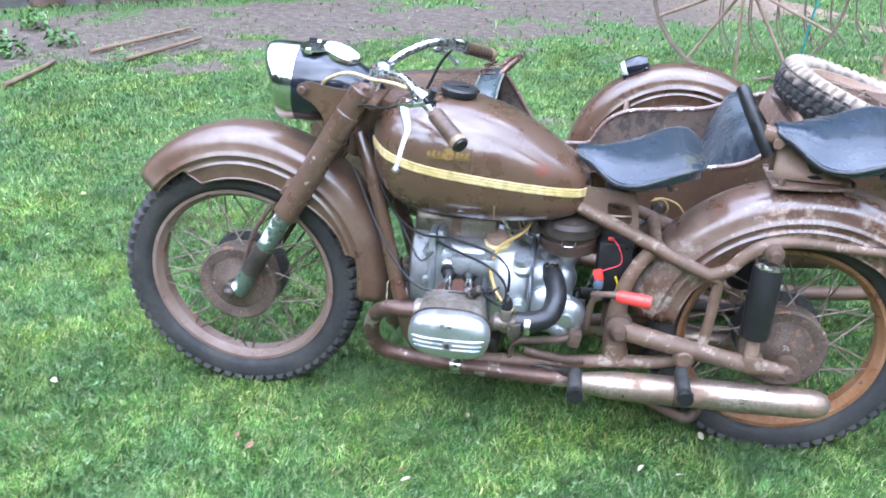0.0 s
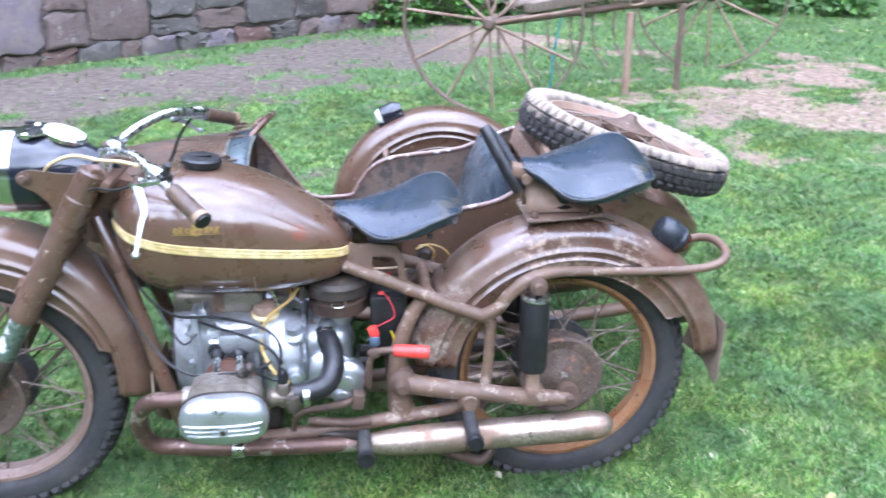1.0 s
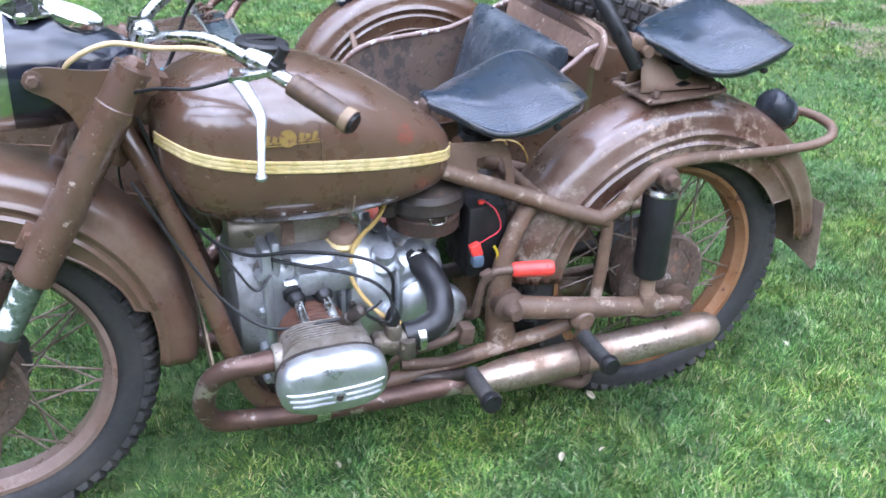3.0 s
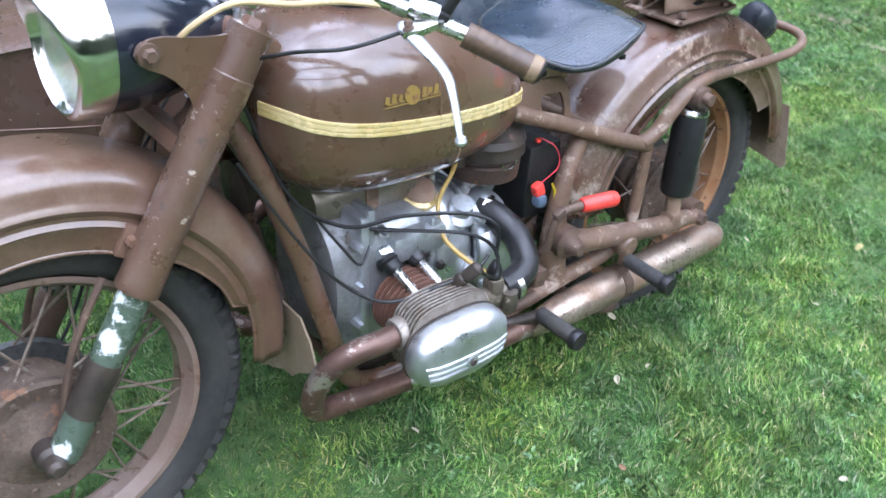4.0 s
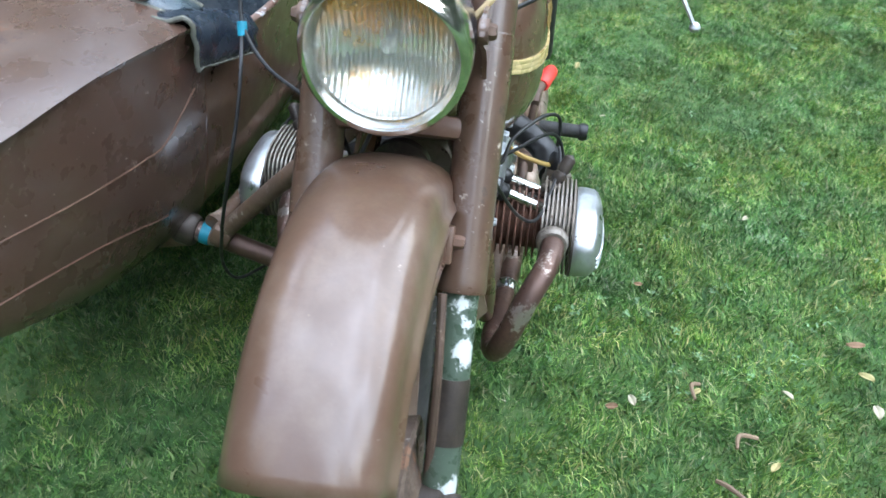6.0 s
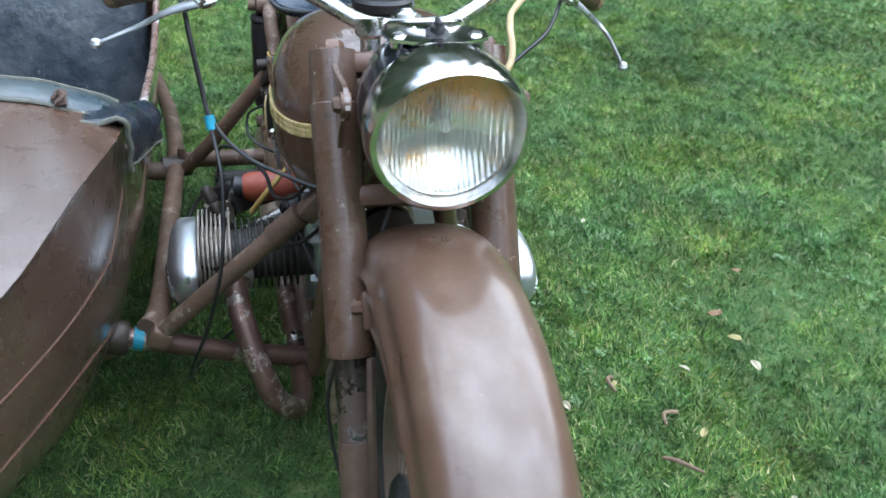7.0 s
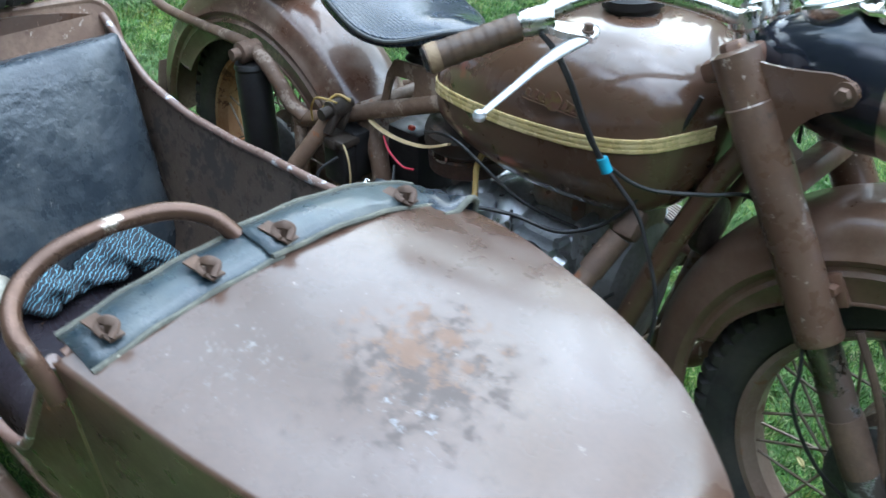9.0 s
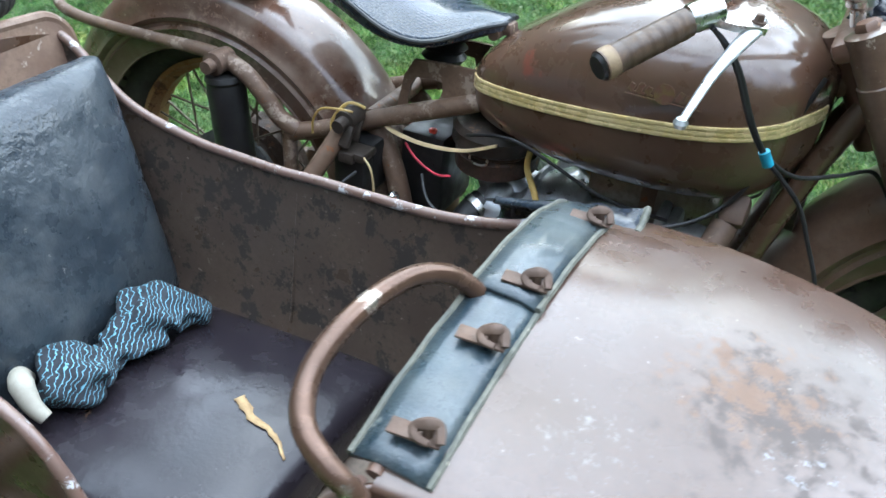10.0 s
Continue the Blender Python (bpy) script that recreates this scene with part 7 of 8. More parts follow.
# spare wheel
def spare_tyre_material():
    """Black tyre whose upper sidewall has gathered a coat of tan dust."""
    m = mat("dusty_spare_tyre", (0.019, 0.019, 0.019), 0.75, other=(0.046, 0.041, 0.036), scale=9, spread=0.6, bump=0.4)
    n, ln = m.node_tree.nodes, m.node_tree.links
    b = n["Principled BSDF"]
    co, sp_, nz, ad, mr, mx = (n.new("ShaderNode" + k) for k in ("TexCoord", "SeparateXYZ", "TexNoise", "Math", "MapRange", "Mix"))
    nz.inputs["Scale"].default_value, nz.inputs["Detail"].default_value = 22, 8
    ad.operation = "MULTIPLY_ADD"
    ad.inputs[1].default_value = 9.0
    mr.inputs["From Min"].default_value, mr.inputs["From Max"].default_value, mr.inputs["To Max"].default_value = 0.66, 0.95, 0.9
    mx.data_type = "RGBA"
    mx.inputs[7].default_value = (0.33, 0.265, 0.205, 1)
    ln.new(co.outputs["Object"], sp_.inputs[0])
    ln.new(co.outputs["Object"], nz.inputs["Vector"])
    ln.new(sp_.outputs["Y"], ad.inputs[0])
    ln.new(nz.outputs["Fac"], ad.inputs[2])
    ln.new(ad.outputs[0], mr.inputs["Value"])
    ln.new(b.inputs["Base Color"].links[0].from_socket, mx.inputs[6])
    ln.new(mr.outputs["Result"], mx.inputs[0])
    ln.new(mx.outputs[2], b.inputs["Base Color"])
    return m


wheel(car, pose(1.790, 0.645, 0.738, 0, 18.0, 0) @ pose(0, 0, 0, 90), "spare_wheel", label="dusty spare wheel lying on the boot", rim_mat=SEATPAN, w=0.054, tyre_mat=spare_tyre_material(), plated=False)
part("spare_post", lathe([(0.02, 0), (0.02, 1)], (1.79, 0.645, 0.62), (1.80, 0.645, 0.775), 12), RUSTY, trunk)

# ---- ground ----
def dirt_amount(x, y):
    """Share of bare earth: by the stone wall, round the hay rake and past it, and here and there in the lawn."""
    n1 = noise.fractal(Vector((x * 0.9, y * 0.9, 3.1)), 1.0, 2.1, 4)
    n2 = noise.fractal(Vector((x * 3.1, y * 3.1, 8.7)), 1.0, 2.1, 3)
    n3 = noise.noise(Vector((x * 6.5, y * 6.5, 2.2)))
    along = (x + 2.2) * 0.80 + (y - 6.6) * 0.60
    off = -(x + 2.2) * 0.60 + (y - 6.6) * 0.80
    wall_side = 1 - min(1.0, abs(off + 1.6) / 1.9) if along < 5 else 0
    tuft = math.exp(-((off + 0.35) / 0.28) ** 2) * max(0.0, min(1.0, 0.35 + 2.0 * n1))
    rake = math.exp(-(((x - 4.9) / 2.1) ** 2 + ((y - 4.5) / 1.6) ** 2) ** 1.2) * 1.2
    d_ = max(wall_side * 1.5 - tuft * 0.9, rake) + 0.75 * n1 + 0.75 * n2 + 0.35 * n3 - 0.36
    thin = 0.30 + 0.45 * n1 + 0.6 * n2 + 0.3 * n3 if x > 2.9 and y < 5.6 else 0.0
    d_ = max(d_, thin * min(1.0, max(0.0, (x - 2.9) / 0.8)) * min(1.0, max(0.0, (y + 1.5) / 2.0)) * 0.75)
    core = min(1.0, max(0.0, (x + 2.6) / 0.8)) * min(1.0, max(0.0, (4.0 + 0.8 * n1 - x) / 1.3)) * min(1.0, max(0.0, (3.0 - y) / 0.5))
    d_ = d_ * (1 - core) + (0.45 * n1 + 0.42 * n2 - 0.25) * core
    return max(0.0, min(1.0, d_ * 1.35))


def axis_steps(lo, hi, fine, far):
    core = np.arange(lo, hi + 1e-6, fine)
    out_ = hi + np.cumsum(0.3 * 1.55 ** np.arange(0, 14))
    out_ = out_[out_ < far]
    inn = lo - np.cumsum(0.3 * 1.55 ** np.arange(0, 14))
    inn = inn[inn > -far]
    return np.concatenate([[-far], inn[::-1], core, out_, [far]])


gx, gy = axis_steps(-5, 8, 0.055, 300), axis_steps(-5, 10, 0.055, 300)
gv, dirt = [], []
for y in gy:
    for x in gx:
        near = -5 <= x <= 8 and -5 <= y <= 10
        d_ = dirt_amount(x, y) if near else 0.15
        z = 0.010 * noise.noise(Vector((x * 1.3, y * 1.3, 0))) + 0.006 * noise.noise(Vector((x * 5, y * 5, 4))) - 0.012 if near else -0.012
        gv.append((x, y, z))
        dirt.append(d_)
nx = len(gx)
gf = [(j * nx + i, j * nx + i + 1, (j + 1) * nx + i + 1, (j + 1) * nx + i) for j in range(len(gy) - 1) for i in range(nx - 1)]
gm = bpy.data.meshes.new("ground")
gm.from_pydata(gv, [], gf)
at_ = gm.attributes.new("bare_earth", "FLOAT", "POINT")
at_.data.foreach_set("value", dirt)
dry_ = gm.attributes.new("dry_tan_earth", "FLOAT", "POINT")
dry_.data.foreach_set("value", [max(0.0, min(1.0, (p[0] - 1.6) / 2.0 + 0.5 * noise.noise(Vector((p[0], p[1], 6))))) for p in gv])
gm.polygons.foreach_set("use_smooth", [True] * len(gm.polygons))


def ground_material():
    m = bpy.data.materials.new("lawn_soil")
    m.use_nodes = True
    n, ln = m.node_tree.nodes, m.node_tree.links
    b = n["Principled BSDF"]
    co = n.new("ShaderNodeTexCoord")

    def nz(sc, det=6):
        t = n.new("ShaderNodeTexNoise")
        t.inputs["Scale"].default_value, t.inputs["Detail"].default_value, t.inputs["Roughness"].default_value = sc, det, 0.65
        ln.new(co.outputs["Object"], t.inputs["Vector"])
        return t.outputs["Fac"]

    def ramp(fac, *stops):
        r = n.new("ShaderNodeValToRGB")
        el = r.color_ramp.elements
        el[0].position, el[0].color = stops[0][0], (*stops[0][1], 1)
        el[1].position, el[1].color = stops[-1][0], (*stops[-1][1], 1)
        for p, c in stops[1:-1]:
            e = el.new(p)
            e.color = (*c, 1)
        ln.new(fac, r.inputs["Fac"])
        return r.outputs["Color"]

    grass_c = ramp(nz(26, 8), (0.3, (0.020, 0.050, 0.011)), (0.5, (0.048, 0.100, 0.022)), (0.68, (0.110, 0.140, 0.052)))
    grey_soil = ramp(nz(14, 9), (0.3, (0.042, 0.031, 0.024)), (0.5, (0.088, 0.066, 0.050)), (0.72, (0.165, 0.130, 0.100)))
    tan_soil = ramp(nz(17, 9), (0.3, (0.10, 0.062, 0.044)), (0.5, (0.20, 0.138, 0.098)), (0.72, (0.34, 0.265, 0.19)))
    ta = n.new("ShaderNodeAttribute")
    ta.attribute_name = "dry_tan_earth"
    tm = n.new("ShaderNodeMix")
    tm.data_type = "RGBA"
    ln.new(ta.outputs["Fac"], tm.inputs[0])
    ln.new(grey_soil, tm.inputs[6])
    ln.new(tan_soil, tm.inputs[7])
    soil_c = tm.outputs[2]
    at = n.new("ShaderNodeAttribute")
    at.attribute_name = "bare_earth"
    ad = n.new("ShaderNodeMath")
    ad.operation = "MULTIPLY_ADD"
    ad.inputs[1].default_value = 0.9
    ln.new(nz(9, 8), ad.inputs[0])
    sh = n.new("ShaderNodeMath")
    sh.operation = "SUBTRACT"
    sh.inputs[1].default_value = 0.45
    ln.new(at.outputs["Fac"], sh.inputs[0])
    ln.new(sh.outputs[0], ad.inputs[2])
    st = n.new("ShaderNodeMapRange")
    st.inputs["From Min"].default_value, st.inputs["From Max"].default_value = 0.32, 0.62
    ln.new(ad.outputs[0], st.inputs["Value"])
    mx = n.new("ShaderNodeMix")
    mx.data_type = "RGBA"
    ln.new(st.outputs["Result"], mx.inputs[0])
    ln.new(grass_c, mx.inputs[6])
    ln.new(soil_c, mx.inputs[7])
    ln.new(mx.outputs[2], b.inputs["Base Color"])
    b.inputs["Roughness"].default_value = 0.95
    bp = n.new("ShaderNodeBump")
    bp.inputs["Strength"].default_value, bp.inputs["Distance"].default_value = 0.6, 0.012
    ln.new(nz(38, 6), bp.inputs["Height"])
    ln.new(bp.outputs["Normal"], b.inputs["Normal"])
    return m


gm.materials.append(ground_material())
ground = tagged(new("ground", gm), "mown green lawn with bare brown earth towards the wall", "lawn", kind="structure")


def grass_material():
    m = bpy.data.materials.new("grass_blades")
    m.use_nodes = True
    n, ln = m.node_tree.nodes, m.node_tree.links
    b = n["Principled BSDF"]
    g = n.new("ShaderNodeNewGeometry")
    r = n.new("ShaderNodeValToRGB")
    el = r.color_ramp.elements
    el[0].position, el[0].color = 0.0, (0.024, 0.066, 0.015, 1)
    el[1].position, el[1].color = 1.0, (0.40, 0.37, 0.22, 1)
    for p, c in ((0.28, (0.070, 0.165, 0.034)), (0.58, (0.130, 0.255, 0.050)), (0.82, (0.225, 0.335, 0.090)), (0.94, (0.33, 0.37, 0.16))):
        e = el.new(p)
        e.color = (*c, 1)
    ln.new(g.outputs["Random Per Island"], r.inputs["Fac"])
    co = n.new("ShaderNodeTexCoord")
    t = n.new("ShaderNodeTexNoise")
    t.inputs["Scale"].default_value, t.inputs["Detail"].default_value = 1.7, 5
    ln.new(co.outputs["Object"], t.inputs["Vector"])
    mr = n.new("ShaderNodeMapRange")
    mr.inputs["From Min"].default_value, mr.inputs["From Max"].default_value = 0.35, 0.65
    mr.inputs["To Min"].default_value, mr.inputs["To Max"].default_value = 0.66, 1.20
    ln.new(t.outputs["Fac"], mr.inputs["Value"])
    hs = n.new("ShaderNodeHueSaturation")
    t2 = n.new("ShaderNodeTexNoise")
    t2.inputs["Scale"].default_value, t2.inputs["Detail"].default_value = 11, 4
    ln.new(co.outputs["Object"], t2.inputs["Vector"])
    mr2 = n.new("ShaderNodeMapRange")
    mr2.inputs["From Min"].default_value, mr2.inputs["From Max"].default_value = 0.35, 0.65
    mr2.inputs["To Min"].default_value, mr2.inputs["To Max"].default_value = 0.62, 1.25
    ln.new(t2.outputs["Fac"], mr2.inputs["Value"])
    mu = n.new("ShaderNodeMath")
    mu.operation = "MULTIPLY"
    ln.new(mr.outputs["Result"], mu.inputs[0])
    ln.new(mr2.outputs["Result"], mu.inputs[1])
    ln.new(r.outputs["Color"], hs.inputs["Color"])
    ln.new(mu.outputs[0], hs.inputs["Value"])
    # tufts of yellower and of bluer grass
    t3, mr3, yl = n.new("ShaderNodeTexNoise"), n.new("ShaderNodeMapRange"), n.new("ShaderNodeMix")
    t3.inputs["Scale"].default_value, t3.inputs["Detail"].default_value = 3.3, 6
    mr3.inputs["From Min"].default_value, mr3.inputs["From Max"].default_value = 0.34, 0.68
    yl.data_type, yl.blend_type = "RGBA", "MULTIPLY"
    yl.inputs[0].default_value = 1.0
    tint = n.new("ShaderNodeMix")
    tint.data_type = "RGBA"
    tint.inputs[6].default_value, tint.inputs[7].default_value = (0.86, 0.95, 1.18, 1), (1.22, 1.04, 0.80, 1)
    ln.new(co.outputs["Object"], t3.inputs["Vector"])
    ln.new(t3.outputs["Fac"], mr3.inputs["Value"])
    ln.new(mr3.outputs["Result"], tint.inputs[0])
    ln.new(hs.outputs["Color"], yl.inputs[6])
    ln.new(tint.outputs[2], yl.inputs[7])
    ln.new(yl.outputs[2], b.inputs["Base Color"])
    b.inputs["Roughness"].default_value = 0.5
    b.inputs["Specular IOR Level"].default_value = 0.35
    return m


def grass_blades(rng, x0, x1, y0, y1, per_m2, length, width, skip=None):
    n = int((x1 - x0) * (y1 - y0) * per_m2)
    x, y = rng.uniform(x0, x1, n), rng.uniform(y0, y1, n)
    if skip:
        keep = ~((x > skip[0]) & (x < skip[1]) & (y > skip[2]) & (y < skip[3]))
        x, y = x[keep], y[keep]
    # bare earth and clumps thin the blades out
    ix = np.clip(np.searchsorted(gx, x), 0, nx - 1)
    iy = np.clip(np.searchsorted(gy, y), 0, len(gy) - 1)
    d_ = np.array(dirt).reshape(len(gy), nx)[iy, ix]
    clump = 0.5 + 0.5 * np.sin(x * 23 + 3 * np.sin(y * 17)) * np.sin(y * 19 + 2 * np.sin(x * 13))
    keep = rng.random(len(x)) < (1 - 0.97 * d_ ** 0.8) * (0.55 + 0.45 * clump)
    x, y, clump = x[keep], y[keep], clump[keep]
    n = len(x)
    h = length * rng.uniform(0.45, 1.25, n) * (0.75 + 0.5 * clump)
    w = width * rng.uniform(0.6, 1.3, n)
    a, lean, turn = rng.uniform(0, 2 * np.pi, n), rng.uniform(0.15, 1.1, n), rng.uniform(0, 2 * np.pi, n)
    z0 = np.full(n, -0.02)
    sx, sy = np.cos(turn) * w / 2, np.sin(turn) * w / 2
    dx, dy = np.cos(a) * lean * h, np.sin(a) * lean * h
    v = np.empty((n, 5, 3))
    v[:, 0] = np.stack([x - sx, y - sy, z0], 1)
    v[:, 1] = np.stack([x + sx, y + sy, z0], 1)
    v[:, 2] = np.stack([x + sx * 0.8 + dx * 0.35, y + sy * 0.8 + dy * 0.35, z0 + h * 0.62], 1)
    v[:, 3] = np.stack([x - sx * 0.8 + dx * 0.35, y - sy * 0.8 + dy * 0.35, z0 + h * 0.62], 1)
    v[:, 4] = np.stack([x + dx, y + dy, z0 + h * (1.02 - 0.25 * lean)], 1)
    return v


def grass_tips(rng, x0, x1, y0, y1, per_m2, length, width):
    """Fine short leaves, one bent-over triangle each."""
    n = int((x1 - x0) * (y1 - y0) * per_m2)
    # the edge of a denser stretch frays out into the next
    x, y = rng.uniform(x0, x1, n) + rng.normal(0, 0.25, n), rng.uniform(y0, y1, n) + rng.normal(0, 0.25, n)
    ix, iy = np.clip(np.searchsorted(gx, x), 0, nx - 1), np.clip(np.searchsorted(gy, y), 0, len(gy) - 1)
    d_ = np.array(dirt).reshape(len(gy), nx)[iy, ix]
    keep = rng.random(n) < 1 - 0.96 * d_ ** 0.8
    x, y = x[keep], y[keep]
    n = len(x)
    # neighbours lie over the same way, as mown grass does
    lie = 2.2 * np.sin(x * 3.1 + 1.7 * np.sin(y * 2.3)) + 1.6 * np.sin(y * 4.4 + 1.3 * np.sin(x * 3.7)) + rng.normal(0, 1.1, n)
    # small tufts, each with a height and a lie of its own
    cell = rng.random((2, 97, 89))
    ci = np.floor(x / 0.042 + 0.45 * np.sin(y * 37) + 0.3 * np.sin(y * 83 + x * 51)).astype(int) % 97
    cj = np.floor(y / 0.042 + 0.45 * np.sin(x * 41) + 0.3 * np.sin(x * 79 + y * 47)).astype(int) % 89
    tall, lie = cell[0, ci, cj], 0.5 * lie + 6.283 * cell[1, ci, cj] + rng.normal(0, 0.8, n)
    h, w, turn, lean = length * (0.55 + 0.75 * tall) * rng.uniform(0.5, 1.3, n), width * rng.uniform(0.6, 1.4, n), rng.uniform(0, 2 * np.pi, n), rng.uniform(0.3, 1.5, n)
    sx, sy, z0 = np.cos(turn) * w / 2, np.sin(turn) * w / 2, np.full(n, -0.012)
    v = np.empty((n, 3, 3))
    v[:, 0] = np.stack([x - sx, y - sy, z0], 1)
    v[:, 1] = np.stack([x + sx, y + sy, z0], 1)
    v[:, 2] = np.stack([x + np.cos(lie) * lean * h * 0.7, y + np.sin(lie) * lean * h * 0.7, z0 + h * (1.05 - 0.45 * lean)], 1)
    return v


rng = np.random.default_rng(7)
NEAR = (-1.3, 3.3, -1.9, 1.4)
blades = np.concatenate([grass_blades(rng, *NEAR, 8500, 0.027, 0.0026), grass_blades(rng, *NEAR, 1800, 0.034, 0.0040), grass_blades(rng, *NEAR, 1000, 0.020, 0.0080), grass_blades(rng, -3.0, 6.5, -4.5, 5.0, 3000, 0.036, 0.0055, skip=NEAR), grass_blades(rng, -5, 8, 5.0, 10, 900, 0.050, 0.009), grass_blades(rng, -5, 8, -5, 5.0, 900, 0.045, 0.009, skip=(-3.0, 6.5, -4.5, 5.0))])
tips = np.concatenate([grass_tips(rng, *NEAR, 42000, 0.026, 0.0036), grass_tips(rng, 3.3, 6.0, -1.5, 5.0, 9000, 0.032, 0.006), grass_tips(rng, -3.0, 3.3, 1.4, 5.0, 9000, 0.032, 0.006), grass_tips(rng, -3.0, -1.3, -1.9, 1.4, 9000, 0.032, 0.006), grass_tips(rng, -3.0, 6.0, -4.2, -1.9, 9000, 0.030, 0.0055)])
nb, nt_ = len(blades), len(tips)
me = bpy.data.meshes.new("grass")
me.vertices.add(nb * 5 + nt_ * 3)
me.vertices.foreach_set("co", np.concatenate([blades.reshape(-1), tips.reshape(-1)]))
me.loops.add(nb * 7 + nt_ * 3)
k5 = np.arange(nb)[:, None] * 5
corners_ = np.concatenate([k5 + np.array([[0, 1, 2, 3]]), k5 + np.array([[3, 2, 4]])], 1).reshape(-1)
me.loops.foreach_set("vertex_index", np.concatenate([corners_, nb * 5 + np.arange(nt_ * 3)]).astype(np.int32))
me.polygons.add(nb * 2 + nt_)
me.polygons.foreach_set("loop_start", np.concatenate([(np.arange(nb)[:, None] * 7 + np.array([[0, 4]])).reshape(-1), nb * 7 + np.arange(nt_) * 3]).astype(np.int32))
me.update(calc_edges=True)
me.validate()
me.materials.append(grass_material())
tagged(new("grass", me), "short mown green grass blades with yellowed tips", "grass", kind="stuff")


def lawn_weeds(seed, count):
    """Rosettes of small broad leaves, gathered in drifts."""
    r = random.Random(seed)
    vs, fs = [], []
    made = 0
    while made < count:
        x, y = r.uniform(-1.3, 4.2), r.uniform(-1.8, 2.6)
        if noise.noise(Vector((x * 1.6, y * 1.6, 9.3))) + 0.35 * r.random() < 0.12:
            continue
        made += 1
        big = r.uniform(0.007, 0.015)
        for k in range(r.randint(4, 8)):
            a, el_ = r.uniform(0, 6.283), r.uniform(0.05, 0.7)
            ln_, wd = big * r.uniform(0.7, 1.2), big * r.uniform(0.16, 0.30)
            d_, c_ = Vector((math.cos(a) * math.cos(el_), math.sin(a) * math.cos(el_), math.sin(el_))), Vector((-math.sin(a), math.cos(a), 0))
            o = Vector((x + r.uniform(-0.012, 0.012), y + r.uniform(-0.012, 0.012), 0.004 + r.uniform(0, 0.010)))
            b0 = len(vs)
            vs += [o, o + d_ * ln_ * 0.45 + c_ * wd, o + d_ * ln_ - Vector((0, 0, ln_ * 0.18)), o + d_ * ln_ * 0.45 - c_ * wd]
            fs += [(b0, b0 + 1, b0 + 2), (b0, b0 + 2, b0 + 3)]
    mesh_ = bpy.data.meshes.new("lawn_weeds")
    mesh_.from_pydata([tuple(v) for v in vs], [], fs)
    mesh_.materials.append(mat("weed_leaf", (0.085, 0.170, 0.050), 0.5, other=(0.130, 0.215, 0.095), scale=3.0, fine=60, bump=0.05, island=0.4))
    return tagged(new("lawn_weeds", mesh_), "small pale broad-leaved weeds and clover in the lawn", "weeds", kind="stuff")


lawn_weeds(31, 1300)

# ---- stone wall ----
WALL_A, WALL_DIR = Vector((-2.06, 6.44, 0)), Vector((0.80, 0.60, 0))
WM = Matrix(((0.80, 0.60, 0, WALL_A.x), (0.60, -0.80, 0, WALL_A.y), (0, 0, 1, 0), (0, 0, 0, 1)))  # x along, y out of the face, z up
wall = part("stone_wall", block((2.2, -0.175, 0.55), (9.4, 0.36, 1.2), 0.03), mat("lime_mortar", (0.150, 0.122, 0.110), 0.95, other=(0.072, 0.060, 0.056), scale=6, fine=30, bump=0.9, bump_dist=0.02, spots=(0.055, 0.046, 0.043), spot_scale=16, spot_level=0.58), None, m=WM)
tagged(wall, "rough fieldstone wall of red, grey and buff boulders", "stone wall", kind="structure")
STONES = [mat("stone_" + nme, c, 0.85, other=o, scale=6, spread=0.2, fine=26, bump=0.9, bump_dist=0.014, spots=(0.25, 0.215, 0.195), spot_scale=10, spot_level=0.60, patches=(0.085, 0.068, 0.064), patch_scale=9, patch_level=0.60) for nme, c, o in (
    ("buff", (0.168, 0.123, 0.108), (0.133, 0.101, 0.090)), ("red", (0.140, 0.076, 0.064), (0.160, 0.105, 0.090)), ("grey", (0.124, 0.112, 0.102), (0.094, 0.085, 0.079)), ("violet", (0.124, 0.090, 0.082), (0.145, 0.112, 0.100)), ("pale", (0.195, 0.160, 0.144), (0.156, 0.129, 0.15)))]
srand = random.Random(5)


def course_line(k, x):
    """Height of the bed joint above course k, wandering along the wall."""
    return BEDS[k] + 0.075 * noise.noise(Vector((x * 1.7, k * 3.3, 1))) + 0.03 * noise.noise(Vector((x * 5.1, k * 3.3, 7)))


def stone(corners):
    """One boulder: outline rounded from its four corners, edges chipped, face bulging."""
    bm = bmesh.new()
    c = sum((Vector(p) for p in corners), Vector((0, 0))) / 4
    outline = []
    for i in range(4):
        a, b = Vector(corners[i]), Vector(corners[(i + 1) % 4])
        for f in (0.10, 0.28, 0.5, 0.72, 0.90):
            p = a.lerp(b, f) + Vector((srand.uniform(-0.02, 0.02), srand.uniform(-0.02, 0.02)))
            outline.append(c + (p - c) * (1 - srand.uniform(-0.004, 0.020) / max(0.05, (p - c).length)))
    depth = srand.uniform(0.022, 0.060)
    tx, tz = srand.uniform(-0.12, 0.12), srand.uniform(-0.12, 0.12)
    loops = []
    for f, dd in ((1.0, -0.06), (0.99, depth * 0.3), (0.95, depth * 0.75), (0.78, depth), (0.42, depth * 1.05)):
        loops.append([Vector((c.x + (p.x - c.x) * f, dd + (tx * (p.x - c.x) + tz * (p.y - c.y)) * f * (dd > 0) + srand.uniform(-0.014, 0.012) * (0.95 > f), c.y + (p.y - c.y) * f)) for p in outline])
    return rings(bm, loops, True, False, True)


